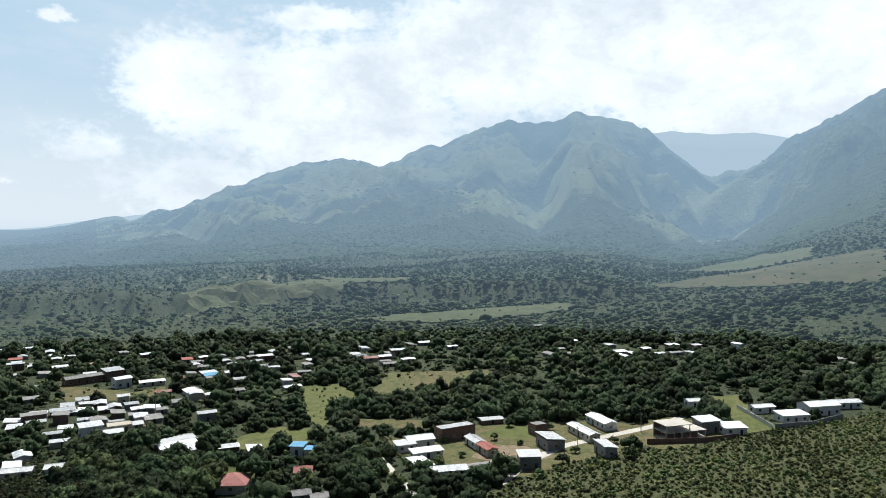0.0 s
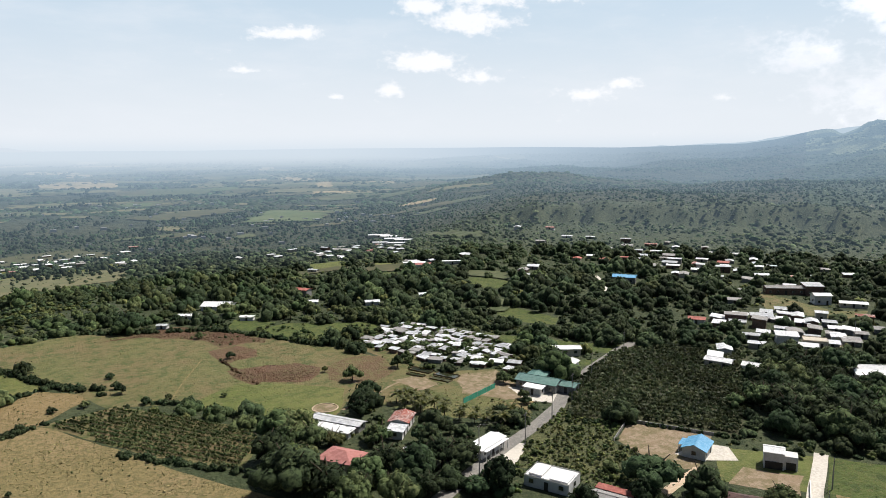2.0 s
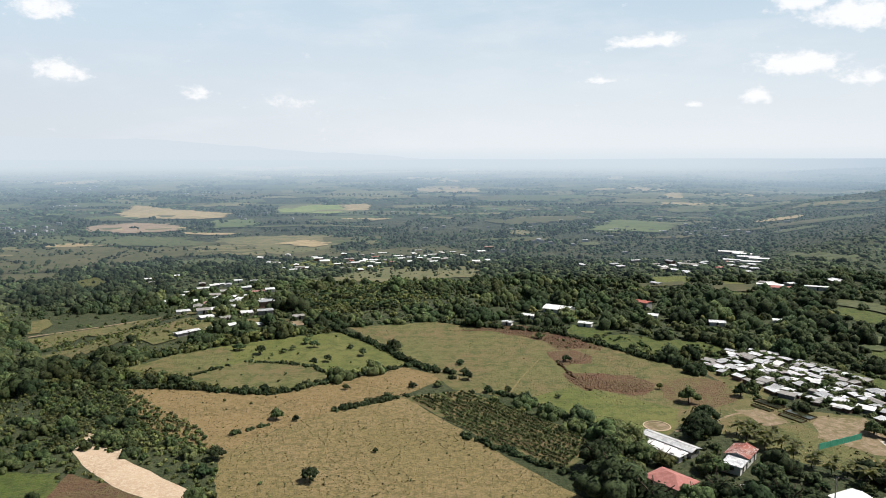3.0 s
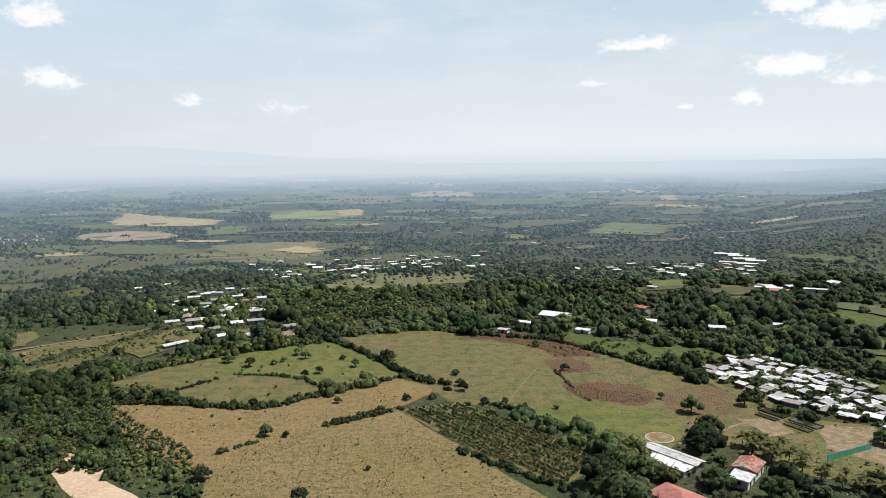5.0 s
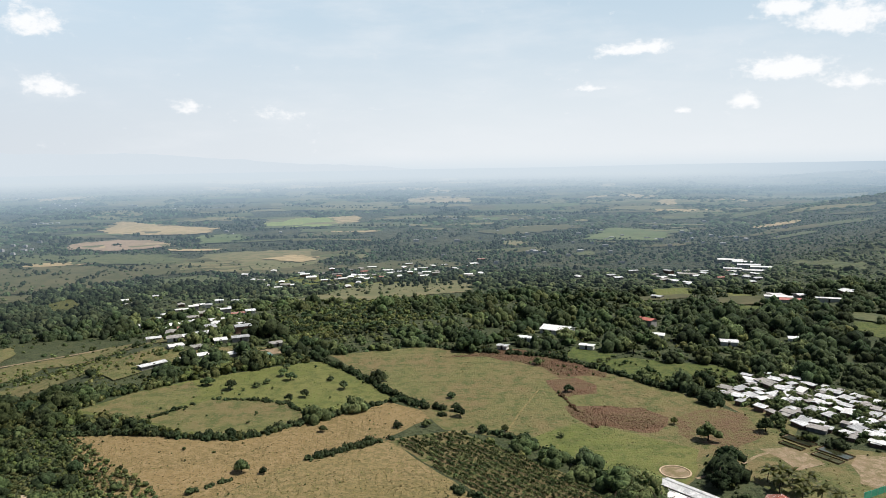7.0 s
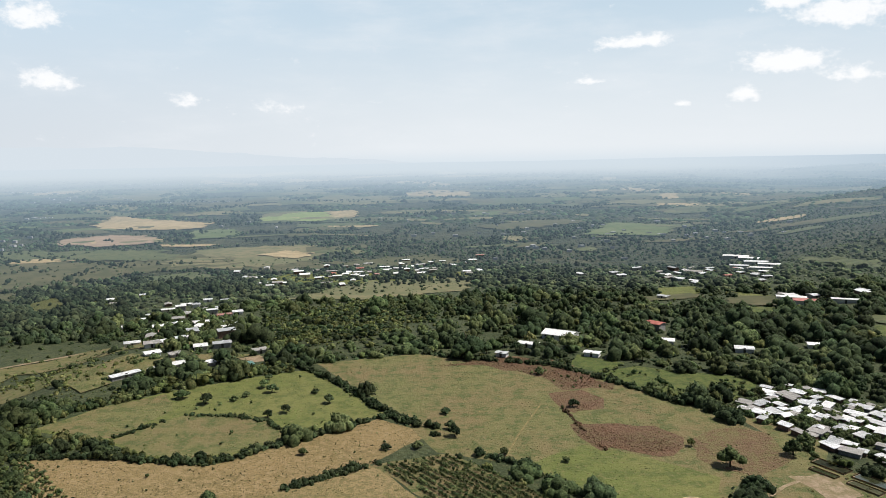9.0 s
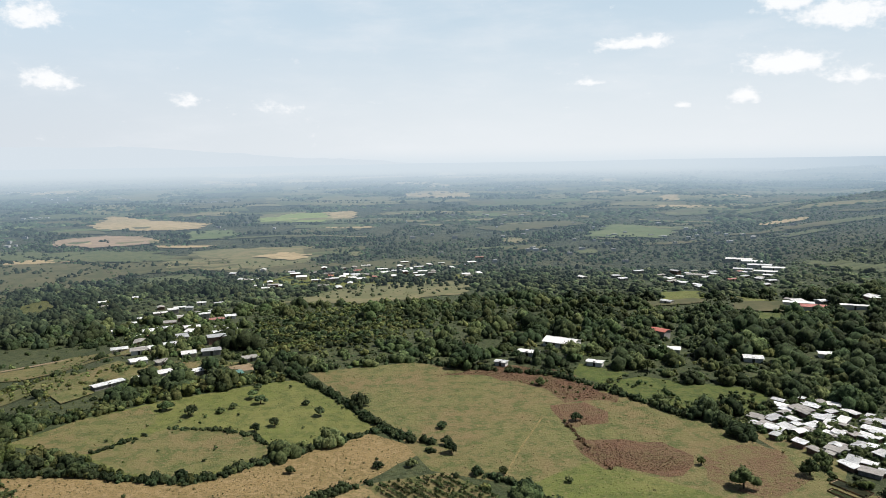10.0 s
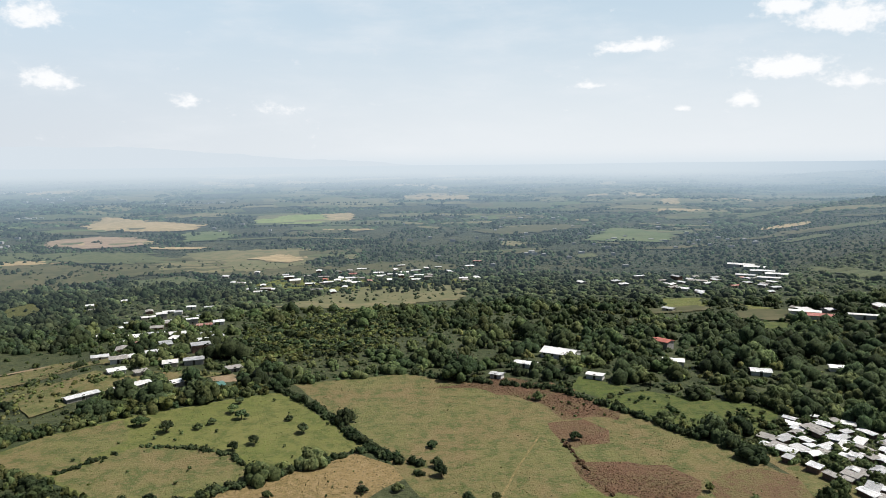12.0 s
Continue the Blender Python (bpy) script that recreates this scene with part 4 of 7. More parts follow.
    if detail:
        door = shared_box("door", M["dark_door"], -.5, .5, -.04, .04, 0, 2.05)
        win_f = shared_box("window_frame", M["frame"], -.65, .65, -.05, .05, 0, 1.2)
        win_p = shared_box("pane", M["glass"], -.57, .57, -.07, .07, .08, 1.12)
        storeys = max(1, int(wall_h / 2.6))
        for s in range(storeys):
            z0 = s * 2.7
            for side in (-1, 1):
                n = max(1, int(length / 3.4)) if detail > 1 else 1
                for k in range(n):
                    px = -a + (k + .5) * length / n
                    if s == 0 and k == n // 2:
                        place_part("door", door, root, pose(px, side * (b + .02), .02))
                    else:
                        w = place_part("window", win_f, root, pose(px, side * (b + .01), z0 + .95))
                        place_part("pane", win_p, w, pose(0, 0, 0))
            if detail > 1:
                for side in (-1, 1):
                    w = place_part("window", win_f, root, pose(side * (a + .01), 0, z0 + .95, 0, 0, 90))
                    place_part("pane", win_p, w, pose(0, 0, 0))
    HOUSES.append((x, y, .9 * math.hypot(a, b) + (.3 if math.hypot(x, y) < 300 else 1.3)))
    return tagged(root, label, "house" if name == "house" else name.replace("_", " "), group)


def porch(root, x0, x1, y0, y1, h, roof_mat, posts=4):
    """A lean-to roof on posts along a house."""
    bm = bmesh.new()
    box(bm, x0, x1, y0, y1, h, h + .1)
    part("porch_roof", bm, M[roof_mat], root)
    post = shared_box("post", M["white_wall"], -.09, .09, -.09, .09, 0, 2.5)
    ye = y0 + .2 if abs(y0) > abs(y1) else y1 - .2
    for k in range(posts):
        place_part("post", post, root, pose(x0 + .2 + (x1 - x0 - .4) * k / (posts - 1), ye, h - 2.5))


h = house(93.5, 149, 11.2, 4.4, 2.7, 24, "gable", "white_roof", "white_wall", "long low white house with a bright white metal roof", pitch=.16)
porch(h, -5.4, 5.4, -3.7, -2.3, 2.5, "white_roof", 6)
house(57.7, 161.2, 9.8, 7.6, 2.1, -53, "hip", "pink_roof", "cream_wall", "low house with a faded red sheet roof among trees", pitch=.36)
house(65.5, 184.5, 16, 3.8, 2.0, -54, "gable", "zinc", "grey_wall", "long grey metal-roofed barn", pitch=.25, name="barn")
house(62, 180.6, 13, 3.4, 1.7, -54, "shed", "white_roof", "white_wall", "long white-roofed livestock shed beside a barn", pitch=.1, name="shed")
house(81.5, 175.5, 7.6, 5.6, 2.7, 49, "gable", "rust_roof", "white_wall", "house with a patched rusty red and white roof", pitch=.3)
house(77.2, 169.6, 4.8, 4.2, 2.3, 49, "shed", "zinc", "white_wall", "white lean-to beside the rusty-roofed house", pitch=.15, name="shed")
house(74.4, 155, 2.8, 2.6, 2.2, -16, "shed", "zinc", "grey_wall", "tiny metal-roofed shed among trees", pitch=.1, name="shed")
h = house(97.2, 125.6, 11.2, 7.6, 2.4, -60, "flat", "white_roof", "white_wall", "modern flat-roofed white bungalow")
bm = bmesh.new()
box(bm, -4.8, -1.4, -3.0, 3.0, 2.62, 3.1)
part("roof_deck", bm, M["white_wall"], h)
bm = bmesh.new()
box(bm, .6, 5.1, -3.2, 1.6, 2.62, 2.95)
part("roof_deck", bm, M["white_roof"], h)
house(101.6, 110, 8.8, 5.0, 2.1, -62, "gable", "grey_roof", "white_wall", "house with a weathered grey fibre-cement roof", pitch=.3)
house(105.4, 112.8, 8.6, 2.0, 2.0, -62, "shed", "red_roof", "white_wall", "narrow annex with a red roof strip", pitch=.2, name="shed", over=.25)
house(120.2, 88.6, 13, 9, 2.7, -52, "hip", "maroon_roof", "cream_wall", "large house with a dark maroon tile roof", pitch=.36)
house(125.5, 94.5, 7, 5, 2.8, -52, "hip", "maroon_roof", "cream_wall", "dark maroon tiled wing of a large house", pitch=.36)
h = house(140.5, 120.4, 7.6, 5.8, 2.5, 28, "gable", "blue_roof", "white_wall", "small white house with a sky-blue roof", pitch=.42, over=.4)
porch(h, -1.4, 3.2, 2.96, 4.6, 2.1, "blue_roof", 3)
h = house(151.4, 106, 4.7, 4.6, 4.2, -52, "gable", "white_roof", "white_wall", "small white two-storey house with an arched front", pitch=.3, over=.2)
bm = bmesh.new()
box(bm, 2.362, 5.4, -1.5, 2.0, -1.5, 3.5)
part("annex", bm, M["white_wall"], h)
# thin dark panels on the fronts stand in for the shade inside openings
bm = bmesh.new()
box(bm, -2.0, 2.0, -2.36, -2.322, .05, 2.0)
part("garage_opening", bm, M["dark_door"], h)
bm = bmesh.new()
box(bm, 2.8, 5.0, -1.54, -1.502, .05, 2.0)
part("garage_opening", bm, M["dark_door"], h)
house(135.5, 182, 14, 6.8, 2.9, -60, "gable", "green_roof", "grey_wall", "large hall with a dark green metal roof", pitch=.34, name="hall")
house(130.6, 178.4, 6, 3.0, 2.4, -60, "shed", "white_roof", "white_wall", "white lean-to roof in front of the green hall", pitch=.12, name="shed")
house(138.2, 187.4, 9, 6, 2.6, 30, "gable", "green_roof", "grey_wall", "green-roofed rear wing of the hall", pitch=.32, name="hall")
house(141.5, 174.5, 6, 4.6, 2.5, -60, "gable", "green_roof", "grey_wall", "green-roofed wing of the hall", pitch=.3, name="hall")
house(156, 192.5, 8.5, 5, 2.7, 30, "gable", "white_roof", "white_wall", "white-roofed house beside the village road", pitch=.25)
house(167, 208.5, 12, 5, 2.7, -27, "gable", "white_roof", "cream_wall", "long white-roofed house behind trees", pitch=.2)
house(206, 94, 9.8, 9, 2.9, 12, "hip", "pink_roof", "cream_wall", "house with a wide salmon-pink hipped roof among dark trees", pitch=.45)
house(219, 76, 5.4, 5, 2.5, -75, "gable", "pink_roof", "cream_wall", "small pink-roofed house behind trees", pitch=.4)
house(199.5, 70, 5, 4.2, 2.5, -62, "gable", "grey_roof", "grey_wall", "grey-roofed house at the lawn's edge", pitch=.35)
house(197.8, 64, 4.8, 4.0, 2.5, -62, "gable", "grey_roof", "grey_wall", "small grey-roofed house at the lawn's edge", pitch=.35)
house(242, 85.8, 4.6, 4.4, 3.2, -89, "shed", "blue_roof", "white_wall", "small house with a bright blue roof", pitch=.2)
house(241, 80, 5.4, 3.4, 2.4, -89, "shed", "blue_roof", "white_wall", "low blue-roofed shed beside a blue house", pitch=.2, name="shed")
house(243.5, 133.5, 12, 7, 2.9, -37, "gable", "white_roof", "white_wall", "white-roofed house on the wood's edge", pitch=.25)
house(291, 307, 13, 8, 3.5, -50, "gable", "blue_roof", "grey_wall", "large blue-roofed shed in the town", pitch=.25, name="shed")
# the street below the mountain
STREET = [
    (257, 44.5, 10, 6.6, 3.1, -60, "gable", "white_roof", "white_wall", "white villa with several white roofs"),
    (250.5, 48.5, 7, 4.4, 2.7, -60, "shed", "white_roof", "white_wall", "white flat-roofed wing of a villa"),
    (244, 39.5, 11, 4.0, 2.5, -60, "shed", "white_roof", "white_wall", "low white annex of a villa"),
    (268.8, 32.4, 15, 6.0, 4.6, -53, "flat", "zinc", "brick_wall", "long two-storey brick building with a metal deck"),
    (259.5, 23.6, 9, 4.2, 2.6, 31, "gable", "zinc", "white_wall", "small house with a pale metal roof"),
    (251.2, 18.4, 8, 4.2, 2.6, 31, "gable", "red_roof", "cream_wall", "house with a faded red sheet roof"),
    (238.5, 3.4, 7.2, 5.4, 4.3, -77, "shed", "white_roof", "grey_wall", "square two-storey block house with a white roof"),
    (262.5, -4, 10, 7.0, 3.6, 25, "shed", "zinc", "grey_wall", "two-storey grey house with a sloping metal roof"),
    (279, .5, 5.8, 5.2, 3.8, -54, "flat", "grey_roof", "brick_wall", "unfinished brick house with a flat roof"),
    (277.5, -17.0, 17, 4.4, 2.8, 27, "gable", "zinc", "cream_wall", "long house with a pale metal roof"),
    (293, -25.2, 15, 5.6, 3.0, 26, "gable", "white_roof", "white_wall", "long white-roofed house along the street"),
    (256, -23.5, 9.4, 4.6, 3.6, 20, "shed", "zinc", "grey_wall", "grey block house with a bright metal roof"),
    (331, -69, 6, 5, 3.0, -75, "gable", "white_roof", "white_wall", "small white house beside a path"),
]
for s in STREET:
    house(*s)
TOWN = [
    (341, 238, 20, 6, 3.6, -35, "gable", "grey_roof", "brick_wall", "long brown brick building beside a grassy square"),
    (352, 229, 9, 7, 5.0, -35, "shed", "zinc", "brick_wall", "two-storey brown brick house"),
    (335, 213, 8, 6, 4.6, -35, "gable", "white_roof", "white_wall", "white two-storey house beside a grassy square"),
    (341, 200, 12, 5, 2.2, -50, "gable", "white_roof", "cream_wall", "long low white-roofed house"),
    (239, 131, 13, 9, 2.4, -42, "gable", "white_roof", "white_wall", "wide white-roofed house among great trees"),
    (260.5, 167, 9, 7, 2.6, -52, "flat", "cream_wall", "cream_wall", "cream flat-roofed house of the old town"),
    (358, 176, 6, 5, 2.6, -60, "shed", "blue_roof", "white_wall", "small blue-roofed house in the town"),
]
for s in TOWN:
    house(*s)
STREET = [
    (325, -97, 10, 5, 2.7, -70, "gable", "white_roof", "white_wall", "white-roofed wing of a walled compound"),
    (311.5, -105, 12, 6, 3.0, -70, "shed", "white_roof", "white_wall", "white shed of a walled compound"),
    (326, -121, 15, 8.5, 4.2, -70, "gable", "white_roof", "white_wall", "large white hall with tall windows"),
    (338, -136, 14, 5.6, 2.9, -75, "gable", "zinc", "white_wall", "long metal-roofed building beside a hall"),
    (291, -66, 8.6, 6, 4.6, -65, "shed", "white_roof", "grey_wall", "two-storey house with a white roof slab"),
    (289.5, -75.5, 9, 6.4, 2.8, -77, "shed", "white_roof", "white_wall", "low white-roofed house beside a taller one"),
    (225.8, 29.2, 12, 3.8, 2.4, -70, "shed", "zinc", "white_wall", "low metal-roofed house behind trees"),
    (232, 126, 11, 7, 2.9, -42, "gable", "zinc", "cream_wall", "pale metal-roofed house on the wood's edge"),
    (206, 168, 9, 5, 2.6, -65, "gable", "zinc", "cream_wall", "long metal-roofed house beside a crop field"),
    (211.5, 157, 8, 5, 2.6, -65, "gable", "white_roof", "white_wall", "white-roofed house beside a crop field"),
    (67, 358, 14, 9.5, 2.2, -34, "gable", "white_roof", "white_wall", "white-roofed hall at the meadow's far edge"),
]
for s in STREET:
    house(*s)

# the unfinished building of bare frames and brick
root = new("unfinished_building")
root.matrix_basis = pose(282, -54, float(height(282, -54)), 0, 0, -65)
for dims in ((-9, 9, -4.5, 4.5, -1, .3), (-9, 9, -4.5, 4.5, 2.9, 3.15), (-9, 3, -4.5, 4.5, 5.6, 5.8)):
    bm = bmesh.new()
    box(bm, *dims)
    part("slab", bm, M["concrete"], root)
column = shared_box("column", M["concrete"], 0, .3, 0, .3, 0, 2.58)
for k in range(6):
    for yy in (-4.3, 4.0):
        place_part("column", column, root, pose(-9 + 3.5 * k, yy, .31))
        if k < 4:
            place_part("column", column, root, pose(-9 + 3.5 * k, yy, 3.0))
for dims in ((-8.6, -5.6, -4.25, -4.05, .3, 2.8), (-1.6, 1.6, -4.25, -4.05, .3, 2.2), (1.9, 5.2, -4.25, -4.05, .3, 2.8), (-8.6, 8.4, 4.05, 4.25, .3, 2.8), (-8.6, 1.4, 4.05, 4.25, 3.15, 5.2)):
    bm = bmesh.new()
    box(bm, *dims)
    part("brick_wall", bm, M["brick_wall"], root)
tagged(root, "unfinished grey concrete and brick building with open storeys", "building")
HOUSES.append((283.5, -54, 11))


def wall_line(name, pts, h_, mat, label, t=.2):
    """A free-standing wall along a line."""
    bm = bmesh.new()
    for (x0, y0), (x1, y1) in zip(pts, pts[1:]):
        d = Vector((x1 - x0, y1 - y0, 0))
        s = Vector((-d.y, d.x, 0)).normalized() * t / 2
        z0, z1 = float(height(x0, y0)), float(height(x1, y1))
        lo = [Vector((x0, y0, z0 - .8)) + s, Vector((x0, y0, z0 - .8)) - s, Vector((x1, y1, z1 - .8)) - s, Vector((x1, y1, z1 - .8)) + s]
        vb = [bm.verts.new(p) for p in lo]
        vt = [bm.verts.new(p + Vector((0, 0, h_ + .8))) for p in lo]
        bm.faces.new(vt)
        bm.faces.new(vb[::-1])
        for k in range(4):
            bm.faces.new((vb[k], vb[(k + 1) % 4], vt[(k + 1) % 4], vt[k]))
    bmesh.ops.recalc_face_normals(bm, faces=bm.faces[:])
    me = bpy.data.meshes.new(name)
    bm.to_mesh(me)
    bm.free()
    me.materials.append(mat)
    return tagged(new(name, me), label, "wall")


wall_line("garden_wall", [(133, 83.5), (150, 95.2)], 1.0, M["white_wall"], "white plastered wall along the lane")
wall_line("garden_wall", [(140, 145.5), (153.5, 126)], 1.0, M["grey_wall"], "low block wall behind the blue-roofed house")
wall_line("garden_wall", [(127, 137), (139.6, 145.4)], .9, M["grey_wall"], "low block wall of a bare yard")
wall_line("garden_wall", [(297, -94), (304, -111), (318, -128)], 2.2, M["grey_wall"], "grey block wall of a compound")
wall_line("garden_wall", [(297, -93), (330, -88)], 2.0, M["white_wall"], "white wall of a compound")
wall_line("garden_wall", [(270, -40), (275, -62), (282, -76)], 2.0, M["brick_wall"], "brick wall round an unfinished building")

# clusters of town houses: place and turn
TOWN_EAST = [(368, 300), (396, 295), (344, 285), (323, 254), (372, 275), (354, 226), (349, 244), (403, 213), (390, 201), (418, 199), (368, 182), (410, 182), (412, 167), (375, 158),
             (364, 131), (340, 124), (343, 201), (299, 236), (280, 206), (266, 209), (268, 198), (296, 199), (283, 197), (280, 180), (268, 181), (290, 188), (263, 167), (254, 175),
             (248, 188), (239, 176), (276, 167), (292, 171), (320, 182), (323, 169), (318, 156), (279, 139), (222, 179), (211, 174)]
TOWN_HILL = [(216, 150), (460, 118), (429, 111), (441, 95), (413, 92), (476, 88), (487, 80), (423, 80), (472, 59), (587, 2), (472, -13), (507, -22), (493, -48), (465, -52), (480, -69),
             (498, -90), (488, -103), (457, -181), (443, -180), (461, -207), (239, 101), (240, 113), (292, 20), (232, 19), (234, 40)]
TOWN_NORTH = [(225, 664), (218, 617), (220, 588), (294, 677), (295, 655), (275, 602), (289, 615), (230, 469), (267, 451), (260, 366), (250, 350), (272, 372), (410, 533), (393, 487),
              (345, 461), (319, 384), (328, 366), (382, 547), (406, 471), (412, 434), (382, 391), (392, 380), (116, 374), (163, 496)]
VALLEY = [(277, 631), (281, 612), (272, 577), (259, 560), (217, 576), (240, 456), (230, 462), (265, 448), (261, 713)]
rng = random.Random(5)
ROOFS = ["zinc"] * 9 + ["white_roof"] * 3 + ["grey_roof"] * 5 + ["rust_roof", "red_roof"]
WALLS = ["cream_wall", "grey_wall", "brick_wall", "grey_wall", "white_wall", "brick_wall"]
LABEL = {"zinc": "town house with a pale corrugated metal roof", "white_roof": "town house with a bright white roof", "grey_roof": "town house with a grey sheet roof",
         "rust_roof": "town house with a rusty patched roof", "red_roof": "town house with a faded red roof"}


def town(rows, turn, group, size=(8, 13), detail=1, roofs=ROOFS):
    for x, y in rows:
        if any(math.hypot(x - a, y - b) < r * .6 for a, b, r in HOUSES):
            continue
        m = rng.choice(roofs)
        house(x, y, rng.uniform(*size) * .72, rng.uniform(4.0, 6.0), rng.choice([1.6, 1.7, 1.8, 1.9, 2.0, 2.1, 2.2, 2.2, 3.8]), turn + rng.choice([0, 90, 0]) + rng.uniform(-6, 6), rng.choice(["gable", "shed", "gable"]), m,
              rng.choice(WALLS), LABEL[m], detail, rng.uniform(.12, .28), group)


town(TOWN_EAST, -52, "houses of the old town")
town([(435, 116), (421, 103), (429, 96), (443, 90), (408, 88), (461, 117), (451, -7), (456, -16), (466, -26), (448, -44), (453, -53), (462, -61), (464, -76), (469, -87), (467, -96), (497, -133)], -60, "houses below the hills", (9, 15))
town(TOWN_HILL, -60, "houses below the hills", (8, 14))
town(TOWN_NORTH, -48, "houses of the north side")
town(VALLEY, 15, "houses among the valley woods", (6, 10), 1, ["white_roof", "zinc", "zinc", "grey_roof"])


def cluster(poly, n, turn, group, size, gap, roofs=ROOFS):
    xs, ys = [p[0] for p in poly], [p[1] for p in poly]
    rows, tries = [], 0
    while len(rows) < n and tries < 4000:
        tries += 1
        x, y = rng.uniform(min(xs), max(xs)), rng.uniform(min(ys), max(ys))
        if inside(poly, np.array(x), np.array(y)) and all(math.hypot(x - a, y - b) > gap for a, b in rows):
            rows.append((x, y))
    town(rows, turn, group, size, 1, roofs)


VILLAGE = [(-191, 794), (-167, 830), (-156, 745), (-117, 683), (-108, 799), (-101, 835), (-84, 756), (-65, 660), (-58, 688), (-81, 845), (-69, 853), (-57, 863), (-39, 737), (-36, 825), (-23, 745), (-18, 854), (-8, 821), (4, 846),
           (16, 851), (30, 869), (41, 826), (55, 854), (-81, 675), (-51, 724), (-13, 882), (66, 873), (78, 907), (-129, 791), (-70, 770), (-50, 765), (-90, 790), (-30, 780), (-10, 770), (8, 790), (-62, 810), (-20, 800)]
town(VILLAGE, 10, "houses of the valley village", (9, 15), 1, ["white_roof"] * 4 + ["zinc"] * 3 + ["grey_roof", "rust_roof", "red_roof"])
cluster([(150, 700), (270, 760), (300, 690), (280, 600), (230, 620)], 18, 20, "houses scattered in the woods", (9, 15), 26)
cluster([(252, 158), (302, 158), (307, 218), (248, 218)], 24, -52, "houses of the old town", (6.5, 10), 8.0, ["white_roof", "zinc", "zinc", "zinc", "zinc", "grey_roof"])
cluster([(330, 240), (420, 240), (440, 420), (330, 420)], 26, -52, "houses of the old town", (8, 13), 20)
# the hamlet on the terrace: place, length, width, turn, roof
HAMLET = [(-111, 314, 16, 4, 48, "zinc"), (-98, 324, 20, 5.5, 50, "white_roof"), (-112, 345, 9, 6, 35, "white_roof"), (-84, 327, 10, 5, 40, "white_roof"), (-68, 323, 11, 6, 30, "green_roof"),
          (-94, 354, 8, 5, 20, "white_roof"), (-86, 360, 9, 4, 30, "zinc"), (-111, 384, 12, 5, 25, "zinc"), (-118, 371, 8, 5, 25, "white_roof"), (-134, 421, 8, 6, 20, "rust_roof"), (-116, 425, 8, 6, -10, "white_roof"),
          (-106, 438, 11, 5, 15, "zinc"), (-99, 414, 7, 5, 15, "white_roof"), (-188, 507, 14, 5, 30, "white_roof"), (-189, 529, 8, 5, 20, "white_roof"), (-190, 549, 9, 5, 25, "zinc"), (-185, 570, 14, 6, 25, "white_roof"),
          (-177, 588, 12, 5, 20, "white_roof"), (-118, 479, 12, 6, 20, "rust_roof"), (-249, 620, 8, 5, 20, "white_roof"), (-230, 640, 8, 5, 20, "zinc"), (-238, 602, 9, 5, 20, "grey_roof"), (-129, 674, 16, 6, 15, "white_roof"),
          (-101, 342, 7, 4, 40, "grey_roof"), (-124, 446, 8, 5, 20, "grey_roof"), (-150, 478, 8, 5, 30, "zinc"), (-160, 540, 9, 5, 15, "zinc"), (-66, 345, 8, 4, 30, "grey_roof")]
HAMLET_LABEL = {"white_roof": "low house with a bright white roof among trees", "zinc": "low house with a pale metal roof among trees", "rust_roof": "low house with a rusty red roof among trees",
                "grey_roof": "low house with a weathered grey roof", "green_roof": "low house with a teal green metal roof"}
for x, y, l_, w_, turn, m in HAMLET:
    house(x, y, l_ * .68, w_ * .85, 1.55, turn, "gable" if l_ > 8.5 else "shed", m, rng.choice(["white_wall", "cream_wall", "grey_wall"]), HAMLET_LABEL[m], 1, .18, "houses of the terrace hamlet")
cluster([(-205, 600), (-150, 600), (-95, 440), (-75, 345), (-125, 340), (-165, 470)], 22, 20, "houses of the terrace hamlet", (7, 11), 13, ["white_roof", "zinc", "zinc", "grey_roof"])
cluster([(-182, 739), (-120, 799), (7, 800), (66, 757), (51, 712), (-58, 700), (-152, 682)], 24, 10, "houses of the valley village", (9, 14), 13, ["white_roof", "white_roof", "zinc", "grey_roof"])
# white halls among the eastern woods
for x, y, l_, w_, turn, m, label in ((350, 800, 26, 11, -30, "white_roof", "long white-roofed hall among the woods"), (350, 770, 20, 10, -30, "white_roof", "white-roofed hall beside another"), (332, 717, 22, 9, -20, "zinc", "pale metal-roofed hall among trees"),
                                     (303, 648, 18, 7, -25, "white_roof", "low white-roofed building among trees"), (318, 664, 18, 8, -25, "white_roof", "white-roofed building beside a clearing"), (305, 695, 16, 8, -25, "zinc", "pale roof between tall trees"),
                                     (257, 684, 16, 9, -30, "grey_roof", "grey-roofed building among tall trees"), (225, 437, 13, 8, -25, "pink_roof", "house with a pink roof and white walls"), (226, 455, 16, 5, -25, "white_roof", "long white-roofed building behind a pink-roofed house"),
                                     (242, 427, 14, 4, -25, "white_roof", "low white shed beside a clearing"), (50, 344, 8.5, 4, -30, "white_roof", "low white-roofed annex beside the great hall"), (37, 330, 4.5, 3, -30, "zinc", "small pale-roofed shed at the meadow's edge"),
                                     (110, 344, 8, 5, -20, "white_roof", "small white-roofed house in a garden"), (74, 327, 6, 3.5, -30, "white_roof", "small white building under great trees"), (138, 328, 7, 5, -20, "zinc", "small pale-roofed house in the woods"), (170, 331, 6, 4.5, -20, "white_roof", "small white-roofed house between dark trees")):
    house(x, y, l_, w_, 2.4 if l_ > 12 else 1.7, turn, "gable", m, "white_wall", label, 1, .16, name="hall" if "hall " in label + " " and l_ > 15 else "house")

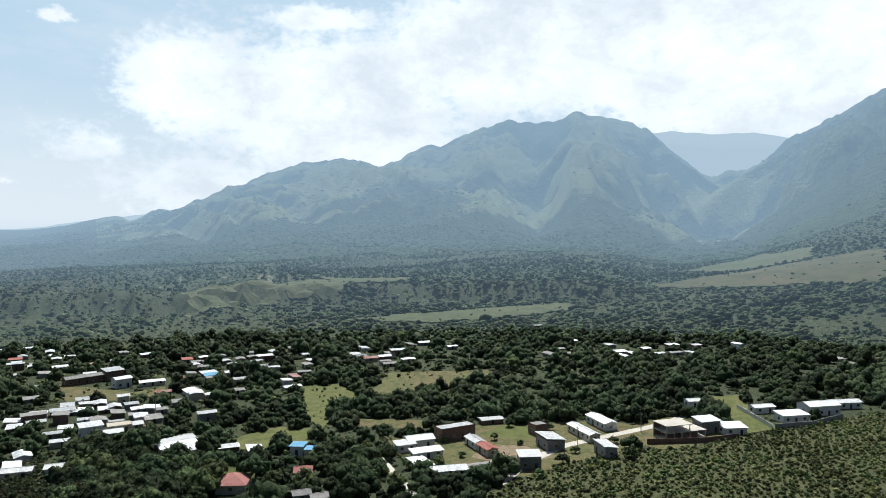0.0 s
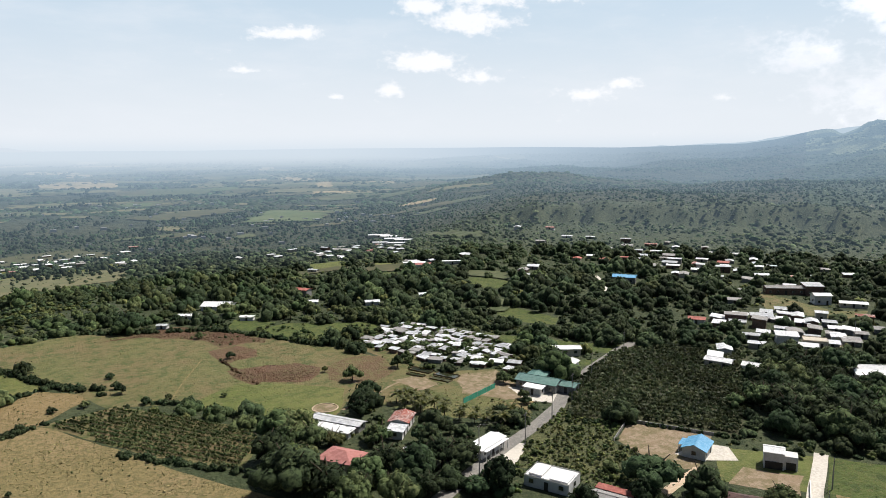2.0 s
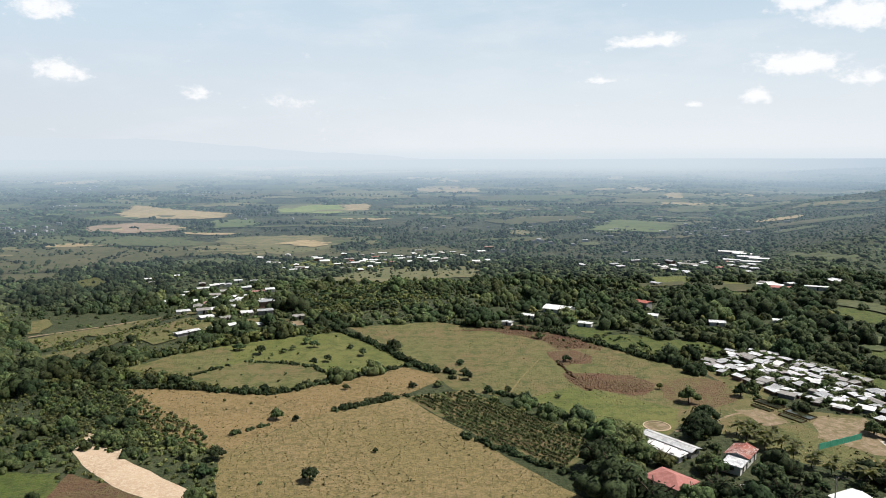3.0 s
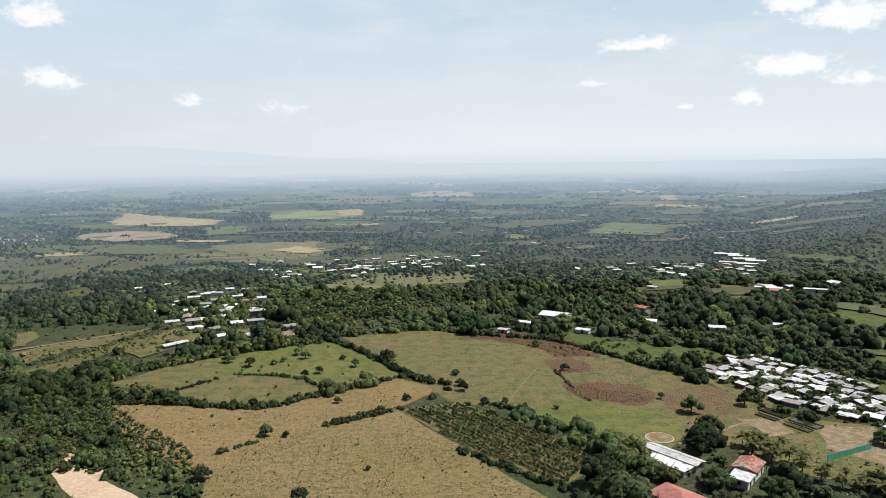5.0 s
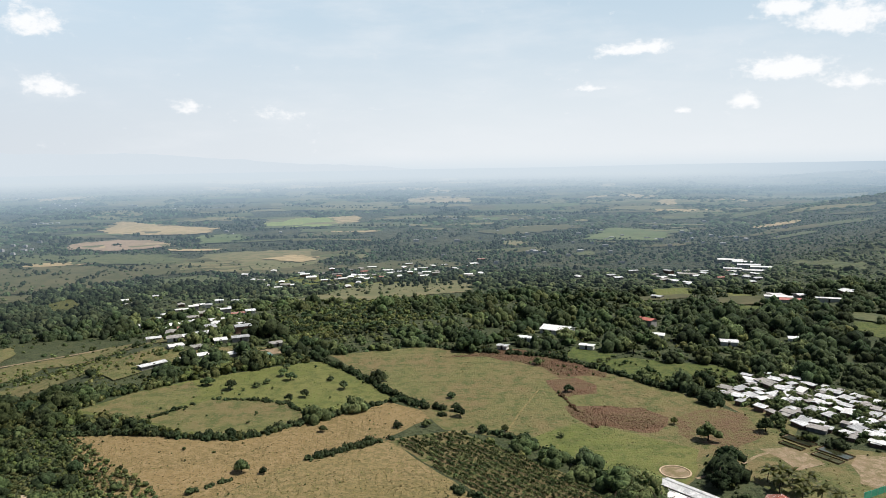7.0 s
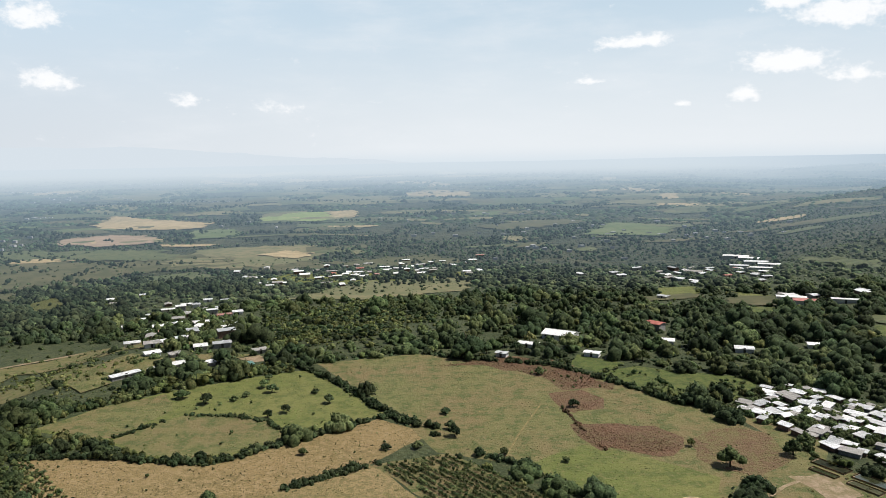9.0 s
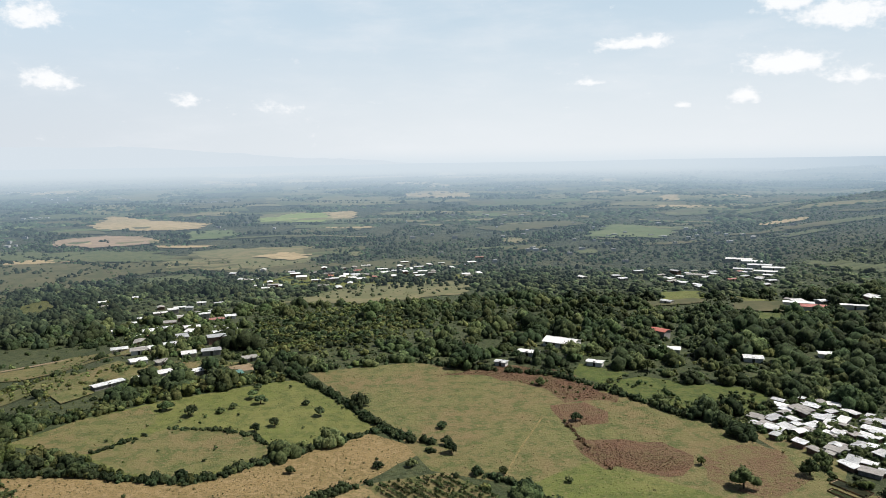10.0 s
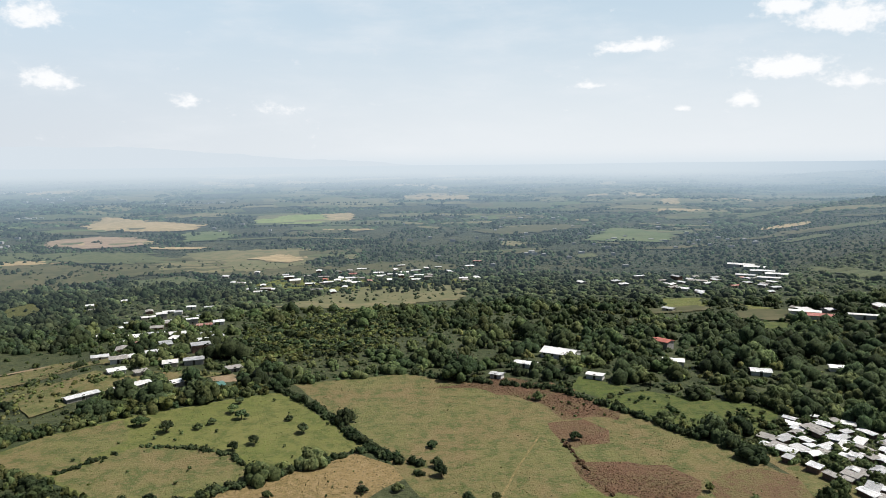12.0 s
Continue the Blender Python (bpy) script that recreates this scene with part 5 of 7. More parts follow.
plot("field", [(-160, 742), (-120, 790), (-40, 776), (7, 787), (60, 737), (40, 700), (-20, 690), (-58, 668), (-120, 700)], M["green"], .5, "grassy land between the village's houses", wobble=16, open_land=False)
cluster([(408, 220), (461, 152), (358, 118), (319, 143), (312, 166)], 26, -52, "houses below the hills", (7, 11), 15)
cluster([(366, 373), (414, 310), (376, 282), (334, 340)], 20, -48, "houses of the north side", (7, 12), 16)
# the dense settlement of small metal-roofed houses
SETTLE = [(101, 261), (123, 280), (133, 282), (148, 258), (157, 236), (150, 215), (135, 205), (122, 219), (113, 238)]
SETTLE_LOW = [(107, 235), (125, 213), (132, 198), (142, 204), (148, 227)]
ux, uy = math.cos(radians(-62)), math.sin(radians(-62))
count = 0
for i in range(-14, 15):
    for j in range(-11, 12):
        x = 132 + i * 4.4 * ux - j * 4.6 * uy + rng.uniform(-2.2, 2.2)
        y = 250 + i * 4.4 * uy + j * 4.6 * ux + rng.uniform(-2.2, 2.2)
        if (inside(SETTLE, np.array(x), np.array(y)) or inside(SETTLE_LOW, np.array(x), np.array(y))) and rng.random() < .72:
            # only dark wall materials, in place of the shade on the shack fronts
            m = rng.choice(["zinc", "zinc", "zinc", "white_roof", "grey_roof", "zinc", "grey_roof", "grey_roof"])
            house(x, y, rng.uniform(2.0, 6.0), rng.uniform(1.8, 3.4), rng.uniform(.9, 1.5), -62 + rng.choice([0, 0, 90]) + rng.uniform(-20, 20), rng.choice(["shed", "shed", "gable"]), m,
                  rng.choice(["grey_wall", "brick_wall", "brick_wall"]), "small crowded shack with a %s metal roof" % {"zinc": "shiny", "white_roof": "white", "grey_roof": "grey", "rust_roof": "rusty"}[m], 0, rng.uniform(.06, .3),
                  "shacks of the settlement", "shack", .3)
BARE.append(SETTLE)
town([(340, 331), (359, 336), (362, 313), (250, 217), (334, 301), (383, 262)], -52, "houses of the old town")


# ---- far plots ----
for poly, key, label in (
        ([(-545, 1130), (-491, 1200), (-423, 1185), (-389, 1091), (-445, 1046), (-516, 1080)], "far_red", "ploughed reddish field far off"),
        ([(-610, 1385), (-649, 1588), (-520, 1480), (-392, 1400), (-380, 1319), (-467, 1290), (-560, 1318)], "far_tan", "harvested tan field far off"),
        ([(-328, 1494), (-284, 1607), (-201, 1626), (-175, 1477), (-179, 1389), (-291, 1428)], "far_bright", "bright green field far off"),
        ([(-200, 1635), (-139, 1662), (-124, 1510), (-172, 1480)], "far_tan", "narrow tan field beside a green one far off"),
        ([(-193, 958), (-175, 986), (-138, 965), (-141, 918), (-180, 930)], "far_tan", "bare tan cut in a pale slope"),
        ([(-391, 1253), (-347, 1297), (-315, 1280), (-289, 1184), (-347, 1140)], "far_green", "dark green crop field far off"),
        ([(-420, 900), (-250, 960), (-200, 880), (-320, 820)], "far_olive", "rough pasture far off"),
        ([(-560, 860), (-440, 930), (-400, 840), (-520, 800)], "far_olive", "dry pasture far off"),
        ([(-110, 880), (20, 930), (60, 860), (-60, 830)], "far_olive", "olive pasture beyond the village"),
        ([(-518, 891), (-453, 925), (-343, 881), (-323, 797), (-366, 760), (-391, 729), (-410, 704), (-470, 760)], "far_olive", "rough olive pasture dotted with shrubs"),
        ([(-586, 1008), (-470, 1000), (-353, 1010), (-308, 960), (-330, 915), (-409, 923), (-540, 929)], "far_meadow", "green pasture between hedges far off"),
        ([(-300, 1000), (-268, 1045), (-154, 1050), (-110, 959), (-154, 864), (-233, 854), (-300, 885)], "far_pale", "pale bare slope beyond the village"),
        ([(250, 1080), (330, 1240), (420, 1180), (350, 1040)], "far_green", "green field among woods"),
        ([(100, 1250), (260, 1330), (300, 1260), (140, 1180)], "far_olive", "pale field among woods"),
        ([(-700, 1900), (-560, 2150), (-380, 2000), (-480, 1780)], "far_olive", "pale field on the far plain"),
        ([(-300, 1850), (-260, 2150), (-60, 2050), (-120, 1800)], "far_pale", "tan field on the far plain"),
        ([(606, 172), (638, 132), (665, 83), (703, 3), (718, -31), (678, -30), (633, 28), (601, 95)], "far_meadow", "long green meadow below the hills"),
        ([(810, -116), (839, -195), (894, -299), (876, -374), (854, -386), (697, -316), (734, -246), (763, -172)], "far_olive", "tan slope below the mountain"),
        ([(983, -197), (1100, -320), (1011, -367), (925, -332), (896, -228)], "far_meadow", "green meadow below the mountain"),
        ([(654, 364), (716, 321), (772, 251), (769, 211), (722, 210), (675, 285), (595, 315)], "far_meadow", "grassy bench above a broken scarp"),
        ([(804, 261), (819, 154), (787, 148), (767, 230)], "far_meadow", "grassy edge above a broken scarp")):
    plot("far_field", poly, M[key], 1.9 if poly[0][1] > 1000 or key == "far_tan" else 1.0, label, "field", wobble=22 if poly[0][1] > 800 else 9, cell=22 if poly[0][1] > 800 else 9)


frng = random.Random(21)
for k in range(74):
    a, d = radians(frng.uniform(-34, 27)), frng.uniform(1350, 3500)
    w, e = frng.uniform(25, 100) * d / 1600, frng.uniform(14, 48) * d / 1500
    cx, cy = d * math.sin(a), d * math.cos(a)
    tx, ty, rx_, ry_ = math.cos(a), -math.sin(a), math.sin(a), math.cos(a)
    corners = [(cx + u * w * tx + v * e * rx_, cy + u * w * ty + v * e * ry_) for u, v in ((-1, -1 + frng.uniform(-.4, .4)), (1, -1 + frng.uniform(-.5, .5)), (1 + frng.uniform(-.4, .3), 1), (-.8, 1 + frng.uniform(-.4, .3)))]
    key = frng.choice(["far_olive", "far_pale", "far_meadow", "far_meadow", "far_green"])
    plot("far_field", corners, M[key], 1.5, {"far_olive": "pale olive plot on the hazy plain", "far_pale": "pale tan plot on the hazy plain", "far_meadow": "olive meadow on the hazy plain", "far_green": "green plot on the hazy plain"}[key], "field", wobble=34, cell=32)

# narrow strips of farmland between the far woods
for key, label in (("far_pale", "narrow pale strips of farmland far off"), ("far_olive", "narrow olive strips of farmland far off"), ("far_meadow", "narrow green meadows far off"), ("far_tan", "narrow stubble strips far off")):
    quads, faces = [], []
    for k in range(34 if key == "far_tan" else 90):
        a, d = radians(frng.uniform(-35, 34)), 950 + 2900 * frng.random() ** 1.1
        w, e = frng.uniform(10, 60) * d / 1300, frng.uniform(7, 30) * d / 1300 * (1 + smooth((d - 1200) / 900))
        cx, cy, lean = d * math.sin(a), d * math.cos(a), frng.uniform(-.5, .5)
        pts = [(u + frng.uniform(-.25, .25), v + frng.uniform(-.3, .3)) for u, v in ((-1, -1), (0, -1.2), (1, -1), (1.1, 0), (1, 1), (0, 1.1), (-1, 1), (-1.1, 0))]
        ring = [(cx + u * w * math.cos(a + lean) + v * e * math.sin(a), cy - u * w * math.sin(a + lean) + v * e * math.cos(a)) for u, v in pts]
        base = len(quads)
        quads += [(cx, cy, float(height(cx, cy)) + 2.2)] + [(x, y, float(height(x, y)) + 1.4) for x, y in ring]
        faces += [(base, base + 1 + i, base + 1 + (i + 1) % 8) for i in range(8)]
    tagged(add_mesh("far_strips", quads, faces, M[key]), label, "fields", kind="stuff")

# white buildings of far towns, too small to tell apart
bm = bmesh.new()
for az_, d_, n_, sp in ((-29, 2700, 10, 60), (-17, 3000, 22, 120), (-11, 3200, 26, 150), (-3, 2900, 14, 100), (3, 2300, 26, 90), (9, 2500, 14, 120), (-27, 1750, 7, 35), (-16, 2050, 6, 40), (20, 2600, 9, 160), (-33, 1250, 9, 70),
                        (4, 1150, 9, 160), (6, 1500, 14, 90), (15, 1300, 12, 110), (-25, 2300, 12, 200), (0, 2700, 30, 320), (-31, 1300, 22, 80), (22, 1100, 10, 60), (-8, 3300, 30, 160), (10, 950, 10, 70), (13, 1050, 12, 120), (85, 2500, 6, 130), (-6, 1350, 6, 120)):
    for k in range(n_):
        x, y = d_ * math.sin(radians(az_)) + frng.gauss(0, sp), d_ * math.cos(radians(az_)) + frng.gauss(0, sp * .5)
        if math.hypot(x, y) < NEAR + 5:
            continue
        z, w, e = float(height(x, y)), frng.uniform(2.4, 5.2) * max(.8, d_ / 1600), frng.uniform(2, 4) * max(.8, d_ / 1600)
        box(bm, x - w, x + w, y - e, y + e, z - 3, z + frng.uniform(2.6, 3.8))
        HOUSES.append((x, y, w + 3))
me = bpy.data.meshes.new("far_town")
bm.to_mesh(me)
bm.free()
me.materials.append(M["far_white"])
tagged(new("far_town", me), "scattered white buildings of far towns in the haze", "buildings", kind="stuff")


# ---- leaves ----
def ball(sub):
    bm = bmesh.new()
    bmesh.ops.create_icosphere(bm, subdivisions=sub, radius=1)
    v = np.array([p.co[:] for p in bm.verts])
    f = np.array([[p.index for p in q.verts] for q in bm.faces])
    bm.free()
    return v, f[v[f].mean(1)[:, 2] > -.5]


BALLS = {1: ball(1), 2: ball(2)}


def leaf_cloud(r, n, leaf, lobes=6, flat=.75, core=1, spread=.52):
    """Vertices and triangles of a crown about one unit in radius, its foot at z = 0. core: fineness of the leafy mass, 0 for none."""
    a = np.arange(lobes) * 2.4 + r.uniform(0, 6)
    q = np.sqrt((np.arange(lobes) + .3) / lobes) * spread * r.uniform(.8, 1.2, lobes)
    centre = np.stack([np.cos(a) * q, np.sin(a) * q, flat * (1.0 - .5 * (q / spread) ** 2) * r.uniform(.8, 1.15, lobes)], -1)
    centre[:, 2] = np.maximum(centre[:, 2], .32)
    rad = r.uniform(.36, .56, lobes) if lobes < 5 else r.uniform(.27, .45, lobes) if lobes < 12 else r.uniform(.21, .38, lobes)
    which = r.integers(0, lobes, n)
    d = r.normal(0, 1, (n, 3))
    d[:, 2] += .4
    d /= np.linalg.norm(d, axis=1, keepdims=True)
    p = centre[which] + d * rad[which][:, None] * r.uniform(.86, 1.08, (n, 1))
    nrm = d + r.normal(0, .26, (n, 3))
    nrm /= np.linalg.norm(nrm, axis=1, keepdims=True)
    t = np.cross(nrm, r.normal(0, 1, (n, 3)))
    t /= np.linalg.norm(t, axis=1, keepdims=True) + 1e-9
    b = np.cross(nrm, t)
    s = leaf * r.uniform(.6, 1.35, (n, 1))
    quad = np.stack([p - t * s, p - b * s * .9 + nrm * s * .2, p + t * s, p + b * s * .9 + nrm * s * .2], 1).reshape(-1, 3)
    k = np.arange(n) * 4
    tri = np.concatenate([np.stack([k, k + 1, k + 2], 1), np.stack([k, k + 2, k + 3], 1)])
    vs, fs = [quad], [tri]
    if core:
        off = len(quad)
        bv, bf = BALLS[core]
        for c, q in zip(centre, rad):
            vs.append(bv * q * .95 * r.uniform(.72, 1.16, (len(bv), 1)) + c)
            fs.append(bf + off)
            off += len(bv)
    return np.concatenate(vs), np.concatenate(fs)


def scatter(name, templates, pos, scale, mat, label, category, kind="stuff", seed=1, tall=None):
    """One mesh of many plants."""
    r = np.random.default_rng(seed)
    pick = r.integers(0, len(templates), len(pos))
    rot = r.uniform(0, 2 * math.pi, len(pos))
    tall = np.ones(len(pos)) if tall is None else tall
    vs, fs, tone, off = [], [], [], 0
    own = np.clip(.5 * r.random(len(pos)) + .25 + .5 * fbm(pos[:, 0] / 23, pos[:, 1] / 23, 3, 77), 0, 1)
    for k, (v, f) in enumerate(templates):
        m = np.flatnonzero(pick == k)
        if not len(m):
            continue
        c, s = np.cos(rot[m])[:, None], np.sin(rot[m])[:, None]
        q = np.stack([v[:, 0] * c - v[:, 1] * s, v[:, 0] * s + v[:, 1] * c, np.broadcast_to(v[:, 2], (len(m), len(v))) * tall[m][:, None]], -1) * scale[m][:, None, None] + pos[m][:, None, :]
        vs.append(q.reshape(-1, 3))
        tone.append(np.repeat(own[m], len(v)))
        fs.append((f[None] + (np.arange(len(m)) * len(v))[:, None, None] + off).reshape(-1, 3))
        off += len(m) * len(v)
    ob = add_mesh(name, np.concatenate(vs), np.concatenate(fs), mat, smooth_shade=True)
    ob.data.attributes.new("tint", "FLOAT", "POINT").data.foreach_set("value", np.concatenate(tone).astype(np.float32))
    return tagged(ob, label, category, kind=kind)


R = np.random.default_rng(7)
FINE_T = [leaf_cloud(R, 320, .062, 14, R.uniform(.6, .85), 1, .62) for _ in range(7)]
NEAR_T = [leaf_cloud(R, 90, .078, R.integers(8, 11), R.uniform(.55, .85), 1, .6) for _ in range(9)]
MID_T = [leaf_cloud(R, 20, .10, R.integers(4, 7), R.uniform(.55, .85), 1, .56) for _ in range(8)]
LOW_T = [leaf_cloud(R, 3, .16, R.integers(2, 4), R.uniform(.5, .8), 1, .45) for _ in range(7)]
BIG_T = [leaf_cloud(R, 200, .052, 17, R.uniform(.6, .85), 1, .66) for _ in range(6)]
FAR_T = [leaf_cloud(R, 2, .28, 1, .55, 1, .3) for _ in range(5)]
UNDER_T = [leaf_cloud(R, 4, .2, R.integers(1, 3), .5, 1, .35) for _ in range(6)]


def dome(r):
    """A far crown of a few faces."""
    a = np.arange(6) * math.pi / 3 + r.uniform(0, 1)
    low = np.stack([np.cos(a), np.sin(a), 0 * a], -1) * r.uniform(.8, 1.15, (6, 1))
    mid = np.stack([np.cos(a + .5) * .8, np.sin(a + .5) * .8, 0 * a + .5], -1) * r.uniform(.75, 1.2, (6, 1))
    k = np.arange(6)
    n = (k + 1) % 6
    return (np.concatenate([low, mid, [[0, 0, r.uniform(.75, .95)]]]),
            np.concatenate([np.stack([k, n, k + 6], 1), np.stack([n, n + 6, k + 6], 1), np.stack([k + 6, n + 6, 0 * k + 12], 1)]))


DOT_T = [dome(R) for _ in range(6)]
BUSH_T = [leaf_cloud(R, 40, .13, 4, .7, 1) for _ in range(6)]
MINI_T = [leaf_cloud(R, 6, .3, R.integers(1, 3), .6, 1, .3) for _ in range(6)]
TUFT_T = [leaf_cloud(R, 8, .5, 2, .6, 0) for _ in range(4)]
TUFT_B = [leaf_cloud(R, 16, .42, 3, .8, 0) for _ in range(5)]
WEDGE = (-35, 116.5)


def grid_points(d0, d1, step, seed):
    r = np.random.default_rng(seed)
    g = np.arange(-d1, d1, step)
    x, y = np.meshgrid(g, g)
    x, y = x.ravel() + r.uniform(-.5, .5, x.size) * step, y.ravel() + r.uniform(-.5, .5, y.size) * step
    d, az = np.hypot(x, y), np.degrees(np.arctan2(x, y))
    ok = (d > d0) & (d < d1) & (az > WEDGE[0]) & (az < WEDGE[1])
    return x[ok], y[ok]


def free_of(x, y, margin=0.0):
    ok = np.ones(len(x), bool)
    for poly in BARE:
        ok &= ~inside(poly, x, y)
    for a, b, rad in HOUSES:
        ok &= np.hypot(x - a, y - b) > rad + margin
    return ok


CLEAR = [(198, 90, 8), (190, 86, 6), (-36, 305, 9), (-33, 317, 8), (-27, 300, 8), (-10, 277, 7), (-40, 318, 7), (-42, 252, 8), (-1, 237, 9), (2, 229, 9), (125, 118, 7), (24, 170, 9), (12, 186, 8), (32, 162, 6), (8, 240, 6), (137, 98, 5), (150, 181, 5), (157, 184, 5), (165, 189, 5), (173, 192, 5), (181, 196, 5), (190, 200, 5), (197, 204, 5), (160, 180, 4), (170, 185, 4), (180, 190, 4), (182, 250, 6), (205, 322, 7), (205, 332, 6), (92, 118, 8), (85, 111, 6), (136, 114, 5), (129, 110, 8), (135, 125, 7), (139, 135, 5), (147, 128, 5), (88, 185, 9), (97, 180, 9), (101, 168, 7), (120, 108, 5)]      # open garden ground


# half-open pastures where only shrubs grow
THICKET = [(-90, 463), (-72, 493), (-47, 555), (-18, 499), (13, 442), (11, 392), (-14, 372), (-30, 360), (-52, 353), (-66, 356)]
THIN = [THICKET, [(-267, 459), (-229, 469), (-171, 458), (-110, 346), (-104, 321), (-108, 287), (-126, 273), (-168, 290)],
        [(-518, 891), (-453, 925), (-343, 881), (-323, 797), (-366, 760), (-391, 729), (-410, 704), (-470, 760)],
        [(-586, 1008), (-353, 1010), (-268, 1045), (-154, 1050), (-110, 959), (-154, 864), (-233, 854), (-308, 879), (-409, 923), (-540, 929)],
        [(-218, 376), (-192, 387), (-131, 340), (-111, 341), (-107, 321), (-129, 303), (-160, 319), (-182, 315)],
        [(-100, 560), (-60, 540), (0, 535), (55, 560), (50, 610), (-95, 600)]]


def tree_points(d0, d1, step, size, seed, gaps, margin=1.0, patch=60):
    """Places, radii and heights of trees: thick in woods, missing in the gaps between them."""
    x, y = grid_points(d0, d1, step, seed)
    ok = free_of(x, y, margin) & (fbm(x / patch, y / patch, 3, 31) + .25 * fbm(x / 300, y / 300, 2, 8) + .16 * smooth((x - 150) / 150) > gaps)
    if d0 >= NEAR:      # none on the bare scarp
        ok &= np.hypot(height(x + 5, y) - height(x - 5, y), height(x, y + 5) - height(x, y - 5)) < 4.2
    if size[0] >= 5 and d0 < NEAR:      # great crowns keep off the fields
        for u, v in ((6, 0), (-6, 0), (0, 6), (0, -6)):
            ok &= free_of(x + u, y + v)
    x, y = x[ok], y[ok]
    r = np.random.default_rng(seed + 50)
    s = size[0] + (size[1] - size[0]) * r.random(len(x)) ** 1.25
    s = s * (1 + .5 * fbm(x / 38, y / 38, 2, 5))
    thin = np.zeros(len(x), bool)
    for poly in THIN:
        thin |= inside(poly, x, y)
    s = s * np.where(thin, .45, 1.0) * np.where((x < 70) & (y > 335) & (y < 640), .9, 1.0)
    s = s * np.where((x < -48) & (y < 245) & (d0 < 300), .5, 1.0)      # low thicket on the ravine's side
    ok, luck = np.ones(len(x), bool), r.random(len(x))
    ok &= ~thin | (r.random(len(x)) < .36)
    for x_, y_, rad in CLEAR:
        ok &= np.hypot(x - x_, y - y_) > rad
    for a, b, rad in HOUSES:
        far = math.hypot(a, b)
        ok &= np.hypot(x - a, y - b) > rad + .3 * s
        if far < NEAR:      # open yards before the houses
            along, across = ((a - x) * a + (b - y) * b) / far, np.abs((a - x) * b - (b - y) * a) / far
            ok &= ~((along > 0) & (along < rad + np.maximum(.3 * s, 1.35 * s - 2.6) * (far / 170 if far > 300 else 1)) & (across < rad * .7) & (luck < (.4 if a > 200 and far > 230 else .3 if a < 160 and b > 290 else .75)))
    for road in ROADS:
        ok &= ~inside(road, x, y)
    x, y, s = x[ok], y[ok], s[ok]
    return np.stack([x, y, height(x, y) - .2 * s], -1), s, r.uniform(.8, 1.3, len(x)) * (1.0 if d0 < 560 else .76)


def wood(name, d0, d1, step, templates, size, mat, seed, label, gaps=-.2, margin=1.0, keep=None, patch=60, squat=1.0):
    pos, s, tall = tree_points(d0, d1, step, size, seed, gaps, margin, patch)
    if keep is not None:
        k = keep(pos)
        pos, s, tall = pos[k], s[k], tall[k]
    return scatter(name, templates, pos, s, mat, label, "trees" if squat == 1.0 else "bushes", seed=seed, tall=tall * squat)


# ---- single trees ----
def trunk_mesh(name, h, r0, seed):
    """A tapered trunk with limbs."""
    r = random.Random(seed)
    bm = bmesh.new()

    def limb(p, q, ra, rb, sides=6):
        d = (q - p).normalized()
        u = d.orthogonal().normalized()
        w = d.cross(u)
        ring = [[bm.verts.new(c + (u * math.cos(k * 2 * math.pi / sides) + w * math.sin(k * 2 * math.pi / sides)) * rr) for k in range(sides)] for c, rr in ((p, ra), (q, rb))]
        for k in range(sides):
            bm.faces.new((ring[0][k], ring[0][(k + 1) % sides], ring[1][(k + 1) % sides], ring[1][k]))

    mid = Vector((r.uniform(-.1, .1) * h, r.uniform(-.1, .1) * h, h * .5))
    limb(Vector((0, 0, -.4)), mid, r0, r0 * .7)
    for k in range(4):
        a = k * 1.6 + r.uniform(-.4, .4)
        limb(mid, mid + Vector((math.cos(a) * h * .42, math.sin(a) * h * .42, h * r.uniform(.3, .55))), r0 * .55, r0 * .18, 5)
    me = bpy.data.meshes.new(name)
    bm.to_mesh(me)
    bm.free()
    me.materials.append(M["bark"])
    return me


TRUNKS = [trunk_mesh("trunk", 1.0, .055, k) for k in range(4)]
CROWNS = {}
for key in ("leaf", "leaf_dark", "leaf_light"):
    for k, (v, f) in enumerate(FINE_T):
        me = bpy.data.meshes.new("crown")
        me.from_pydata(v.tolist(), [], f.tolist())
        me.materials.append(M[key])
        me.polygons.foreach_set("use_smooth", np.ones(len(me.polygons), bool))
        me.attributes.new("tint", "FLOAT", "POINT").data.foreach_set("value", np.full(len(v), .15 + .7 * k / 6, np.float32))
        CROWNS[key, k] = me
TREE_LABEL = {"leaf": "broad-leaved green tree with a rounded crown", "leaf_dark": "dark green shade tree with a dense crown", "leaf_light": "light yellow-green tree with a loose crown"}
trng = random.Random(11)


def tree(x, y, radius, key="leaf", group="trees round the fields", lift=.35, name="tree"):
    """A tree: trunk with limbs, crown of leaf clumps. lift: free height of the trunk, in crown radii."""
    root = new(name)
    root.matrix_basis = pose(x, y, float(height(x, y)), 0, 0, trng.uniform(0, 360))
    tall = trng.uniform(.8, 1.15)
    t = new("trunk", trng.choice(TRUNKS))
    t.parent = root
    t.matrix_basis = Matrix.Diagonal((radius * 1.3, radius * 1.3, radius * (lift + .9), 1))
    c = new("crown", CROWNS[key, trng.randrange(len(FINE_T))])
    c.parent = root
    c.matrix_basis = pose(0, 0, radius * (lift - .15)) @ Matrix.Diagonal((radius * trng.uniform(.9, 1.1), radius * trng.uniform(.9, 1.1), radius * tall, 1))
    label = TREE_LABEL[key] if name == "tree" else "low rounded green bush standing in the grass"
    return tagged(root, label, name, group)


